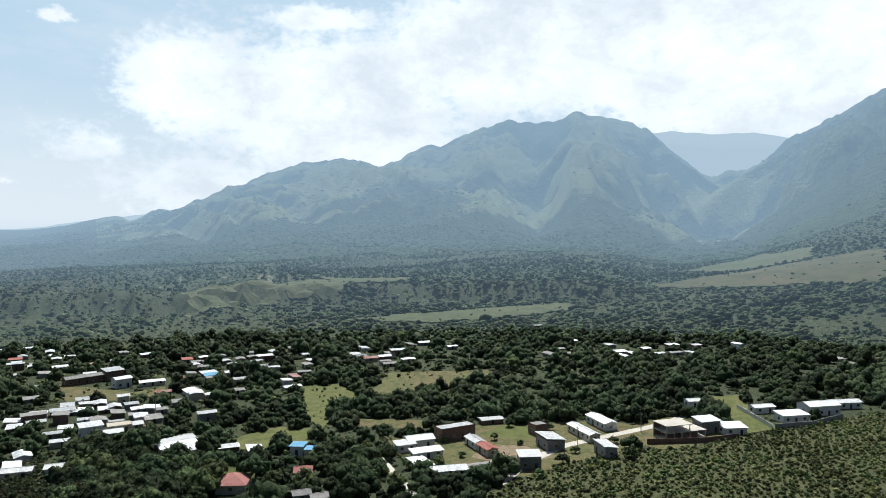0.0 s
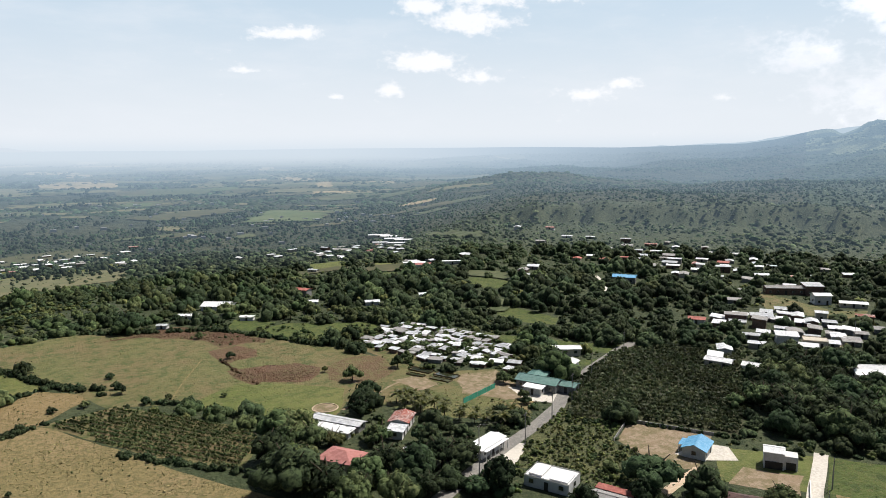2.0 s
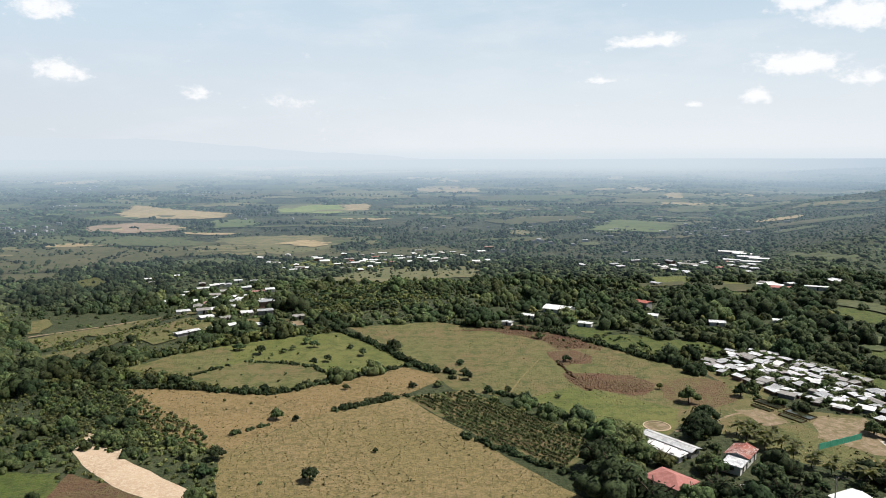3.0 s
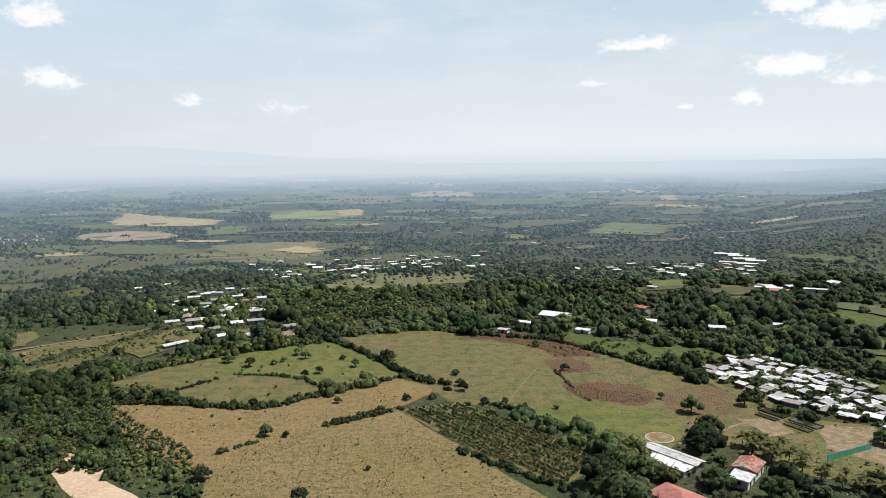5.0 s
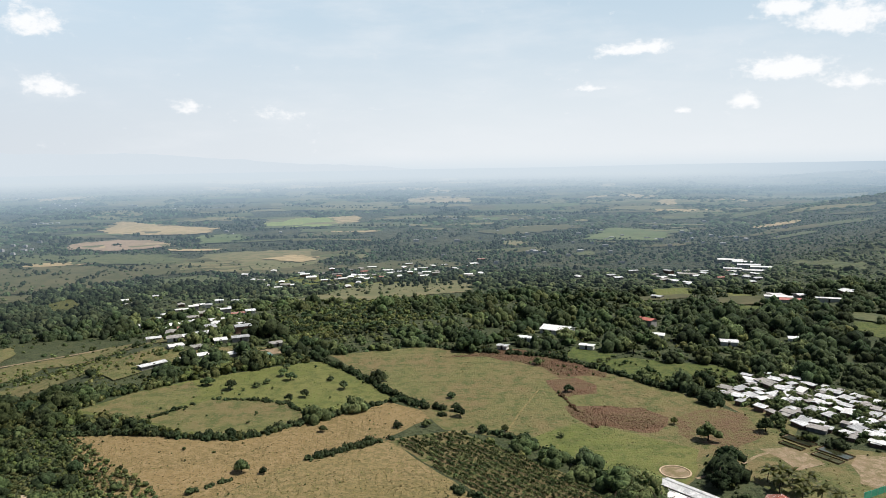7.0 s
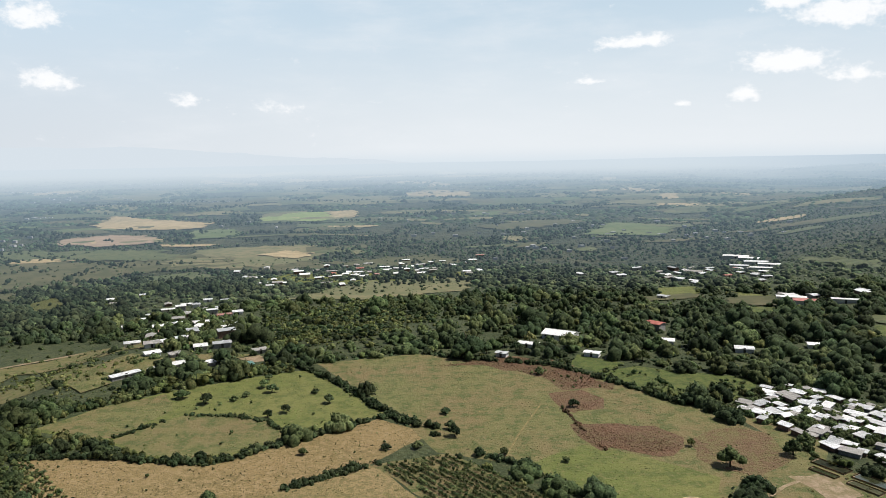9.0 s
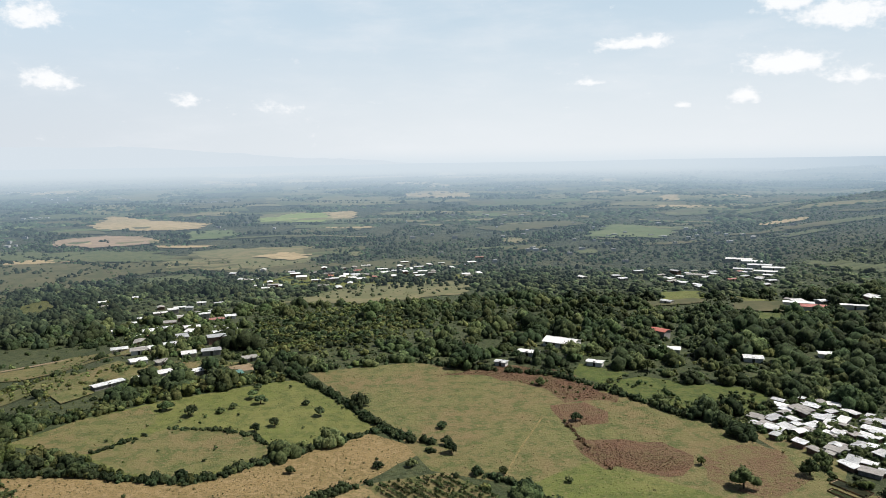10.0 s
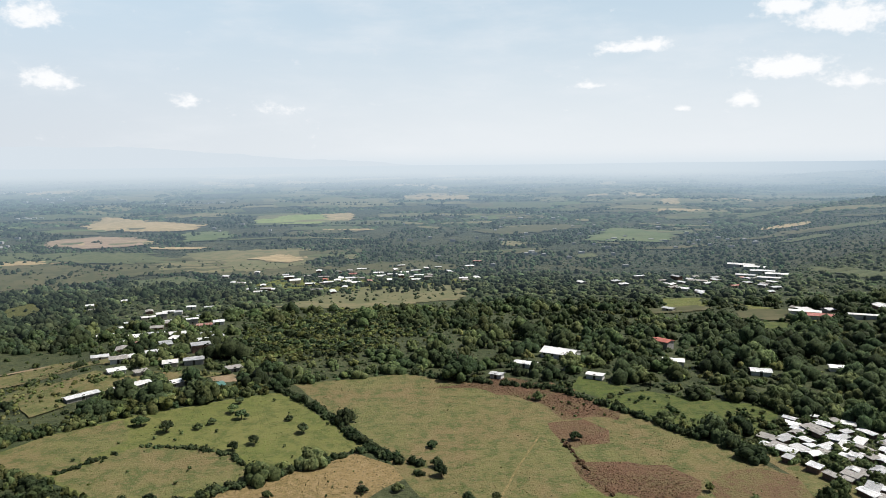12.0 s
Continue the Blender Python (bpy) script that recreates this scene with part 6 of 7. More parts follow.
LONE = [(-48, 208, 2.6), (-42, 207, 1.6), (-58, 196, 1.5), (-7, 238, 2.0), (2, 238, 2.0), (11, 265, 2.0), (12, 252, 2.2), (13, 246, 2.4), (19, 232, 2.0), (26, 232, 1.8), (42, 226, 1.6),
        (84, 220, 4.0), (83, 204, 4.2), (-80, 287, 3.0), (-70, 281, 3.2), (-61, 283, 2.0), (-54, 297, 2.4), (-50, 291, 2.6), (-28, 278, 2.2), (-34, 289, 1.8), (-30, 236, 1.6), (-41, 270, 2.2), (-46, 266, 2.2),
        (-31, 166, 3.0), (-16, 183, 1.0), (-54, 306, 2.2), (-58, 287, 1.8), (-22, 448, 9.0), (-51, 338, 4.6), (24, 331, 8.0)]
for x, y, r in LONE:
    tree(x, y, r, trng.choice(["leaf_dark", "leaf"]), "single trees in the pastures", .25 if r < 2.2 else .4, "bush" if r < 1.9 else "tree")
tree(47, 167, 4.4, "leaf_light", "trees round the farmsteads")
LONE = [(169, 80, 2.6), (60, 172, 4.2), (128, 192, 3.6), (131, 188, 3.0), (177, 138, 4.0), (161, 106, 2.2), (51, 182, 4.6), (56, 188, 4.4), (66, 337, 6.0), (84, 325, 5.2), (92, 318, 3.6), (52, 352, 3.4), (60, 348, 3.0), (84, 348, 4.2), (44, 338, 3.2), (57, 336, 3.4), (90, 340, 4.5), (78, 342, 3.2), (31, 335, 3.0), (104, 335, 4.0), (120, 338, 4.6), (40, 345, 4.2), (48, 304, 2.6),
        (53, 268, 2.4), (79, 234, 1.6), (70, 168, 4.0), (74, 190, 4.2), (47, 176, 5.2), (104, 226, 3.4), (110, 231, 3.0), (104, 156, 2.2), (125, 176, 2.6), (123, 172, 2.4), (100, 268, 4.0), (96, 273, 4.2)]
for x, y, r in LONE:
    tree(x, y, r, trng.choice(["leaf_dark", "leaf", "leaf", "leaf_light"]), "trees round the farmsteads")

LONE = [(243, -8, 3.6), (251, -32, 3.0), (219, 60, 4.6), (213, 53, 5.0), (211, 44, 4.6), (229, 69, 4.0), (237, 10, 2.0), (229, 0, 2.4), (217, 34, 4.4), (214, 27, 4.0), (208, 72, 5.0), (248, 62, 3.0), (231, 44, 2.4), (263, 7, 1.8),
        (250, 6, 1.6), (256, -13, 2.2), (272, -6, 2.0), (268, 17, 2.2), (246, 27, 2.0), (240, 52, 3.4), (224, 52, 3.8), (270, -28, 2.4), (284, -4, 2.6), (236, 63, 3.0), (262, 36, 1.8), (287, 12, 2.6)]
for x, y, r in LONE:
    tree(x, y, r, trng.choice(["leaf_dark", "leaf", "leaf"]), "trees between the street's houses", .25 if r < 2.2 else .4, "bush" if r < 1.9 else "tree")

# the dark wood between the crop field and the street
MASS = [(207, 156), (230, 162), (256, 151), (244, 122), (215, 105), (214, 88), (208, 75), (197, 77), (177, 102), (178, 113), (174, 129)]
mrng = random.Random(17)
xs, ys = [p[0] for p in MASS], [p[1] for p in MASS]
gx, gy = np.meshgrid(np.arange(min(xs), max(xs), 8.2), np.arange(min(ys), max(ys), 8.2))
for x, y in zip(gx.ravel(), gy.ravel()):
    x, y = x + mrng.uniform(-2.4, 2.4), y + mrng.uniform(-2.4, 2.4)
    if inside(MASS, np.array(x), np.array(y)) and all(math.hypot(x - a, y - b) > r * .8 + 2.5 for a, b, r in HOUSES) and math.hypot(x - 196, y - 89) > 8:
        tree(float(x), float(y), mrng.uniform(4.2, 7.4), mrng.choice(["leaf_dark", "leaf_dark", "leaf_dark", "leaf"]), "trees of the dark wood")

# the nearest woods, tree by tree
pos, rad, _ = tree_points(120, 330, 8.0, (2.2, 8.2), 3, -.65, .4)
order = np.argsort(np.hypot(pos[:, 0], pos[:, 1]))
SINGLE = 220
for k in order[:SINGLE]:
    x, y, s = float(pos[k, 0]), float(pos[k, 1]), float(rad[k])
    n = noise.noise((x * .03, y * .03, 4.0))
    tree(x, y, s, "leaf_dark" if n < (.2 if x > 120 else -.05) else "leaf" if n < .3 else "leaf_light", "trees of the near woods")
LIMIT = float(np.hypot(*pos[order[SINGLE], :2]))
beyond = lambda p: np.hypot(p[:, 0], p[:, 1]) > LIMIT
flat = lambda p: p[:, 0] < .5 * p[:, 1]
steep = lambda p: p[:, 0] >= .5 * p[:, 1]
# grove lying in shadow, painted by darker leaf colour inside this outline
SHADY = [(-396, 681), (-339, 727), (-266, 682), (-218, 602), (-198, 513), (-196, 459), (-223, 455), (-267, 459)]
dusk = lambda p: inside(SHADY, p[:, 0], p[:, 1]) | (fbm(p[:, 0] / 45, p[:, 1] / 45, 2, 9) + (p[:, 0] - 60) / 240 > 0)
dawn = lambda p: ~dusk(p)
wood("woodland", 120, 330, 8.0, NEAR_T, (2.2, 7.6), M["leaf"], 3, "dense broad-leaved trees with green crowns", -.65, .4, keep=lambda p: beyond(p) & dawn(p))
wood("woodland", 120, 330, 8.0, NEAR_T, (2.2, 7.6), M["leaf_dark"], 3, "dense broad-leaved trees with dark green crowns", -.65, .4, keep=lambda p: beyond(p) & dusk(p))
wood("woodland", 150, 330, 14, NEAR_T, (3.6, 7.6), M["leaf_dark"], 4, "tall dark green shade trees", -.35, 1.0)
wood("woodland", 170, 330, 28, BIG_T, (5, 8.5), M["leaf_dark"], 34, "great spreading shade trees", -.1, 4.0)
wood("woodland", 130, 330, 13, MID_T, (1.3, 3.2), M["leaf_light"], 5, "lighter yellow-green young trees", -.4)
# dark leaf colour on the undergrowth stands in for shade between the crowns
wood("undergrowth", 130, 330, 4.3, UNDER_T, (1.0, 2.8), M["leaf_dark"], 25, "thick undergrowth between the trees", -.85, -.4, squat=.7)
wood("woodland", 330, 560, 10.5, MID_T, (2.8, 7.4), M["leaf"], 6, "wide woods of rounded green crowns", -.5, .4, dawn)
wood("woodland", 330, 560, 10.5, MID_T, (2.8, 7.4), M["leaf_dark"], 6, "wide woods of rounded dark crowns", -.5, .4, dusk)
wood("woodland", 330, 560, 15, MID_T, (4, 8), M["leaf_dark"], 7, "dark trees in the wide woods", -.2)
wood("woodland", 330, 560, 34, BIG_T, (5, 9), M["leaf_dark"], 37, "great dark crowns standing over the woods", -.1, 3.0)
wood("woodland", 330, 560, 44, BIG_T, (5, 8), M["leaf"], 38, "great green crowns standing over the woods", -.2, 3.0)
wood("woodland", 330, 560, 17, LOW_T, (1.5, 3.5), M["leaf_light"], 9, "light young trees in the wide woods", -.6)
# again coloured dark to paint the shadowed gaps of the woods
wood("undergrowth", 330, 560, 6.6, UNDER_T, (1.6, 3.6), M["leaf_dark"], 26, "undergrowth closing the wide woods, coloured dark as the shade between crowns", -.75, -.2, squat=.55)
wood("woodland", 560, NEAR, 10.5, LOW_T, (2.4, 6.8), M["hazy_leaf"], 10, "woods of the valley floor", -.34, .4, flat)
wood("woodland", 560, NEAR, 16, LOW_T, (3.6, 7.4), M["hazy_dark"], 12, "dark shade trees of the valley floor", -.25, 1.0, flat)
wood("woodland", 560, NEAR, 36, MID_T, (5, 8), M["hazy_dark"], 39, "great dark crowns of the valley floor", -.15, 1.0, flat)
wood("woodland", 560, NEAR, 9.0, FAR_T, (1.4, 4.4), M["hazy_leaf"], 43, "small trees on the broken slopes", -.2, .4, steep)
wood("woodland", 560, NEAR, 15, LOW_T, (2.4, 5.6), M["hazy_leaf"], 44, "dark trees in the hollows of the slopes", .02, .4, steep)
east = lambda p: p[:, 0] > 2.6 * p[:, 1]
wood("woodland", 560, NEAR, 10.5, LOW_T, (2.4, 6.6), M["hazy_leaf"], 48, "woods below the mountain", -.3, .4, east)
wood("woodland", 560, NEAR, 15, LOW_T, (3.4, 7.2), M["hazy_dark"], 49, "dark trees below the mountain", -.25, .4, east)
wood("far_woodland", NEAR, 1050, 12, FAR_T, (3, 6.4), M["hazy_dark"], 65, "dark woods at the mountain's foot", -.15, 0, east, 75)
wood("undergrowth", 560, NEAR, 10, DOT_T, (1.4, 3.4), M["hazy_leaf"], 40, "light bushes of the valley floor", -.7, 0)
# dark groves; part of their darkness is shadow put into the leaf colour
GROVES = [[(-382, 657), (-386, 763), (-300, 702), (-229, 567), (-209, 447), (-261, 450)], [(-329, 845), (-199, 824), (-139, 688), (-167, 613), (-256, 671)],
          [(-396, 681), (-339, 727), (-266, 682), (-218, 602), (-198, 513), (-196, 459), (-223, 455), (-267, 459)]]
wood("woodland", 400, NEAR, 9, MID_T, (3.6, 7.2), M["hazy_dark"], 47, "dark groves beside the hamlet", -.9, .4, lambda p: inside(GROVES[0], p[:, 0], p[:, 1]) | inside(GROVES[1], p[:, 0], p[:, 1]) | inside(GROVES[2], p[:, 0], p[:, 1]))
wood("scrub", 120, 420, 10, TUFT_B, (.5, 1.5), M["leaf_light"], 14, "low green scrub between the trees", -.9, .3)
wood("woodland", 130, 330, 3.1, MINI_T, (1.6, 3.8), M["leaf_light"], 23, "light green thicket on the ravine side", -.9, .3, lambda p: p[:, 0] < -45)
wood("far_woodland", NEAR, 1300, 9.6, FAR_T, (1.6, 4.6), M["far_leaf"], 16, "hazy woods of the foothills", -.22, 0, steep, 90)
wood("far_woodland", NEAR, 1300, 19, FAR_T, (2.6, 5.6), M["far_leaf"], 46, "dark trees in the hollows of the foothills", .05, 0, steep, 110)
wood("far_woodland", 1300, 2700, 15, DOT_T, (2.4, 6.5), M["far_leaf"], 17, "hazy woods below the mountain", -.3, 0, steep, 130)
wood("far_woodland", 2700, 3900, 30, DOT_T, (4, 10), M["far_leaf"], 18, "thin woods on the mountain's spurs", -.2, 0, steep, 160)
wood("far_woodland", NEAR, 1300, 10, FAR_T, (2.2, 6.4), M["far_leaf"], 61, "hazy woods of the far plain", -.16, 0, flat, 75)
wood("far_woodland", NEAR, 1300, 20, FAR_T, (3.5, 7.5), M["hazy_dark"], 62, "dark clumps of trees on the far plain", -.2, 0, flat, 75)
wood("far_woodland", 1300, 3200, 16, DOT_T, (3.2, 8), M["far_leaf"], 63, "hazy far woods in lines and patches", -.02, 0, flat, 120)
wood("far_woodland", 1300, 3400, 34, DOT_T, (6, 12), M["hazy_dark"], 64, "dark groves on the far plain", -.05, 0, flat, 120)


# lines and clumps of trees between the plots of the plain
lrng = np.random.default_rng(83)
PLOUGHED = [[(-560, 1120), (-491, 1215), (-415, 1195), (-380, 1091), (-445, 1036), (-526, 1070)], [(-625, 1385), (-660, 1600), (-520, 1490), (-385, 1410), (-370, 1310), (-467, 1280), (-570, 1308)],
            [(-335, 1494), (-290, 1620), (-135, 1670), (-115, 1510), (-179, 1380), (-300, 1420)], [(-200, 955), (-175, 992), (-132, 968), (-135, 912), (-185, 924)], [(-300, 1000), (-154, 1050), (-110, 959), (-154, 864), (-233, 854)]]
lx, ly = [], []
for k in range(150):
    a, d = radians(lrng.uniform(-34, 14)), lrng.uniform(660, 1150) if k % 2 else lrng.uniform(1150, 2100)
    turn = math.pi / 2 - a + lrng.choice([0, 0, 0, 1.3, -1.1]) + lrng.normal(0, .25)
    n = int(lrng.uniform(8, 34))
    run = (np.arange(n) - n / 2) * lrng.uniform(6, 9)
    cx, cy = d * math.sin(a), d * math.cos(a)
    lx.append(cx + run * math.sin(turn) + lrng.normal(0, 2.2, n) + 6 * np.sin(run / 40))
    ly.append(cy + run * math.cos(turn) + lrng.normal(0, 2.2, n))
lx, ly = np.concatenate(lx + [-459 + lrng.normal(0, 8, 9)]), np.concatenate(ly + [1118 + lrng.normal(0, 8, 9)])
ok = np.ones(len(lx), bool)
for poly in PLOUGHED:
    ok &= ~inside(poly, lx, ly)
ok[-9:] = True
for a, b, rad in HOUSES:
    ok &= np.hypot(lx - a, ly - b) > rad + 5
lx, ly = lx[ok], ly[ok]
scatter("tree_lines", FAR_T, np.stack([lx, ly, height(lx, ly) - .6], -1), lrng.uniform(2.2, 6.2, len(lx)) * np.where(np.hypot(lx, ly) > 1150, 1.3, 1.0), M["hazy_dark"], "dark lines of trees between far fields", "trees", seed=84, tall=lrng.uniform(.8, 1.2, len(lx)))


# ---- hedges, bushes, crops ----
def hedge(line, width, tall, label, mat="leaf_dark", density=1.0, gap=0.0):
    r = np.random.default_rng(int(abs(line[0][0] * 7 + line[0][1])))
    xs, ys = [], []
    for (x0, y0), (x1, y1) in zip(line, line[1:]):
        n = max(2, int(math.hypot(x1 - x0, y1 - y0) / (width * .42) * density))
        f = r.random(n)
        xs += list(x0 + (x1 - x0) * f + r.normal(0, width * .22, n))
        ys += list(y0 + (y1 - y0) * f + r.normal(0, width * .22, n))
    x, y = np.array(xs), np.array(ys)
    ok = fbm(x / 9, y / 9, 2, 3) > gap - .6
    x, y = x[ok], y[ok]
    s = tall * .5 * r.uniform(.45, 1.15, len(x))
    return scatter("hedge", BUSH_T, np.stack([x, y, height(x, y) - .2 * s], -1), s, M[mat], label, "hedge", "", seed=3, tall=r.uniform(.8, 1.3, len(x)))


hedge([(-112, 239), (-85, 238), (-72, 234), (-63, 233), (-55, 231), (-34, 246), (-7, 265)], 2.6, 4.0, "thick dark hedge between two pastures")
hedge([(-110, 242), (-92, 246), (-86, 242)], 5, 5.0, "broad clump of bushes at a pasture's corner")
hedge([(-32, 214), (-24, 219), (-12, 227)], 1.8, 4.2, "clipped dark hedge across the dry field", gap=-.2)
hedge([(-58, 196), (-48, 205), (-40, 210)], 1.4, 2.2, "broken line of low bushes", gap=.6)
hedge([(-44, 321), (-25, 296), (-6, 264), (3, 254)], 2.6, 4.0, "tall dark hedgerow beside the meadow", "leaf_dark", 1.8, -.5)
hedge([(29, 225), (40, 207), (48, 197), (57, 189)], 3.4, 5.0, "dense hedgerow beside the planted rows")
hedge([(19, 233), (29, 225)], 1.6, 3.0, "thin end of a hedgerow", gap=.4)
hedge([(-89, 252), (-75, 270), (-58, 268), (-45, 262), (-36, 249)], 1.5, 2.4, "low hedge dividing the green pasture", gap=.35)
hedge([(-54, 317), (-41, 327), (-6, 341), (12, 336)], 3.5, 5.5, "tall hedge along the far side of the meadow")
hedge([(12, 332), (26, 326), (56, 315), (72, 294), (88, 269)], 2.5, 4.2, "hedge along the brown meadow", gap=.1)
hedge([(50, 264), (51, 251), (53, 241), (55, 232)], 1.4, 1.8, "line of brown bushes along a shallow gully", "fern", gap=.45)
hedge([(88, 269), (94, 266), (103, 261)], 5, 6.5, "clump of trees and bushes beside the settlement")
hedge([(6, 196), (16, 187), (33, 169), (44, 154)], 2.2, 3.2, "dark hedge at the edge of the planted rows")
hedge([(42, 162), (50, 169), (57, 178), (58, 187)], 4.5, 6.5, "wide belt of trees beside the planted rows", "leaf")
hedge([(-122, 259), (-114, 277), (-88, 298), (-54, 317)], 2.6, 4.2, "hedge above the green pasture")
hedge([(86, 136), (92, 136), (100, 119), (112, 103)], 1.6, 2.4, "clipped garden hedge along the road", "leaf")
hedge([(124, 155), (142, 142), (158, 121)], 1.5, 2.4, "hedge along the crop field")
hedge([(160, 247), (172, 240), (200, 212)], 2, 3.5, "bushes along a ditch", "leaf")
hedge([(152, 208), (160, 206), (163, 214), (158, 226)], 7, 8.0, "dark trees between the settlement and the road")
hedge([(108, 222), (114, 236), (104, 262)], 2.4, 3.2, "bushes at the settlement's edge", "leaf", gap=.3)
hedge([(7, 246), (10, 252), (2, 256), (-6, 262)], 2.5, 3.6, "bushes where the hedges meet", gap=.2)
hedge([(132, 80), (152, 95)], .8, 1.6, "small shrubs along the lane wall", "leaf", gap=.6)


def rows_of(poly, turn, gap, step, size, mat, label, seed, jitter=.25):
    """Planted rows inside a plot."""
    r = np.random.default_rng(seed)
    P = np.array(poly, float)
    c = P.mean(0)
    a, b = np.meshgrid(np.arange(-90, 90, step), np.arange(-90, 90, gap))
    a, b = a.ravel() + r.normal(0, jitter, a.size), b.ravel() + r.normal(0, jitter * .6, a.size)
    ca, sa_ = math.cos(radians(turn)), math.sin(radians(turn))
    x, y = c[0] + a * ca - b * sa_, c[1] + a * sa_ + b * ca
    ok = inside(c + (P - c) * .97, x, y) & (r.random(x.size) > .06)
    x, y = x[ok], y[ok]
    s = r.uniform(*size, len(x))
    return scatter("crop_rows", TUFT_B, np.stack([x, y, height(x, y) + .1], -1), s, mat, label, "crops", seed=seed, tall=r.uniform(.9, 1.3, len(x)))


rows_of([(-10, 228), (11, 234), (28, 213), (41, 198), (45, 186), (34, 171), (15, 190)], -53, 2.15, .7, (.44, .66), M["leaf"], "rows of planted green shrubs", 2, .14)
rows_of([(143, 178), (188, 203), (211, 196), (226, 172), (180, 135), (159, 122), (143, 143), (126, 156)], -52, 2.9, .95, (.85, 1.2), M["crop"], "dense rows of dark green plantain bushes", 3)


def tufts(polys, spacing, size, mat, label, seed, gap=-1.0):
    r = np.random.default_rng(seed)
    P = np.concatenate([np.array(p, float) for p in polys])
    lo, hi = P.min(0), P.max(0)
    x, y = np.meshgrid(np.arange(lo[0], hi[0], spacing), np.arange(lo[1], hi[1], spacing))
    x, y = x.ravel() + r.uniform(-.6, .6, x.size) * spacing, y.ravel() + r.uniform(-.6, .6, x.size) * spacing
    ok = np.zeros(x.size, bool)
    for p in polys:
        ok |= inside(p, x, y)
    ok &= (np.hypot(x, y) > 140) & (np.degrees(np.arctan2(x, y)) < 116.5) & (fbm(x / 14, y / 14, 3, seed) > gap)
    for road in ROADS:
        ok &= ~inside(road, x, y)
    x, y = x[ok], y[ok]
    s = r.uniform(*size, len(x)) * (1 + .8 * (r.random(len(x)) > .96))
    leafy = "leaf" in mat.name
    return scatter("bushes" if leafy else "grass_tufts", MINI_T if leafy else TUFT_T, np.stack([x, y, height(x, y) + .1], -1), s, mat, label, "bushes" if leafy else "grass", seed=seed, tall=np.full(len(x), .8 if leafy else .6))


tufts([FIELD_A], 1.3, (.12, .34), M["straw"], "straw-coloured grass tufts", 4, -.3)
tufts([FIELD_A, FIELD_B], 2.4, (.10, .27), M["dark_straw"], "dull olive grass tufts", 41, -.15)
tufts([FIELD_B], 1.7, (.12, .34), M["straw"], "dry grass tufts in the pasture", 5, -.2)
tufts([FIELD_B, FIELD_A], 6.0, (.25, .7), M["leaf"], "small green weeds in the dry fields", 6, .0)
tufts([FIELD_C], 2.2, (.10, .28), M["lush_tuft"], "green grass clumps in the pasture", 7, -.1)
tufts([FIELD_C], 8, (.5, 1.3), M["leaf"], "scattered shrubs in the green pasture", 8, -.1)
tufts([FIELD_D], 3.4, (.10, .26), M["straw"], "dry tufts in the meadow", 9, .05)
tufts([FIELD_D], 2.0, (.10, .28), M["dark_straw"], "dull tufts in the meadow", 42, .02)
DEAD = [[(48, 253), (56, 254), (72, 249), (78, 241), (81, 237), (73, 231), (66, 230), (59, 232), (53, 234), (50, 242)], [(9, 318), (28, 329), (46, 328), (56, 321), (66, 302), (72, 283), (63, 288), (54, 286), (49, 301), (37, 311), (27, 318)], [(50, 281), (59, 283), (64, 276), (60, 267), (51, 261), (48, 268)]]
tufts(DEAD, .8, (.12, .34), M["fern"], "dead reddish brown fern clumps", 10, -.05)
tufts(DEAD, 5, (.5, 1.3), M["leaf"], "green shrubs among the dead fern", 20, .05)
BUSHY = [(214, 16), (244, -9), (260, -34), (270, -58), (300, -100), (331, -151), (310, -240), (200, -150), (160, -60), (170, 20)]
tufts([BUSHY], 4.0, (.9, 1.9), M["leaf"], "low bushes covering the field", 11, -.5)
tufts([BUSHY], 2.1, (.8, 1.5), M["leaf_light"], "light green bushes covering the field", 12, -.9)
LAWN = [(168, 102), (190, 74), (194, 63), (199, 40), (184, 30), (155, 52), (131, 79)]
tufts([LAWN], 1.3, (.08, .2), M["lush_tuft"], "rank weeds in the green lot", 13, -.4)
tufts([LAWN], 12, (.5, 1.4), M["leaf"], "shrubs in the green lot", 15, .1)
tufts([[(64, 303), (87, 311), (128, 291), (106, 267), (89, 277), (72, 292)]], 2.8, (.5, 2.0), M["leaf"], "shrubs in the bright pasture", 16, -.12)
tufts([[(99, 266), (122, 240), (108, 217), (134, 206), (131, 188), (129, 174), (116, 162), (95, 175), (80, 200), (86, 216), (108, 222)]], 2.6, (.2, .6), M["straw"], "rough tufts on the common", 17, .0)
tufts([[(388, 84), (403, 30), (389, 20), (349, 55), (310, 85), (333, 83)], [(347, 122), (356, 104), (332, 88), (291, 87), (273, 87), (289, 98)], [(336, 254), (324, 199), (338, 191), (315, 178), (298, 217)]],
      5, (.5, 1.5), M["leaf"], "bushes in the town paddocks", 18, .1)
gx, gy = np.meshgrid(np.arange(98, 162, 2.5), np.arange(195, 290, 2.5))
gx, gy = gx.ravel() + R.uniform(-1.4, 1.4, gx.size), gy.ravel() + R.uniform(-1.4, 1.4, gy.size)
gk = inside(SETTLE, gx, gy) & np.array([all(math.hypot(x - a, y - b) > r * .6 for a, b, r in HOUSES) for x, y in zip(gx, gy)])
gx, gy = gx[gk], gy[gk]
scatter("garden_bushes", BUSH_T, np.stack([gx, gy, 0 * gx - .2], -1), R.uniform(.8, 2.4, len(gx)), M["leaf"], "garden bushes between the shacks", "bushes", seed=19)
brng = np.random.default_rng(61)
gx = np.repeat([h_[0] for h_ in HAMLET], 7) + brng.normal(0, 5.5, 7 * len(HAMLET))
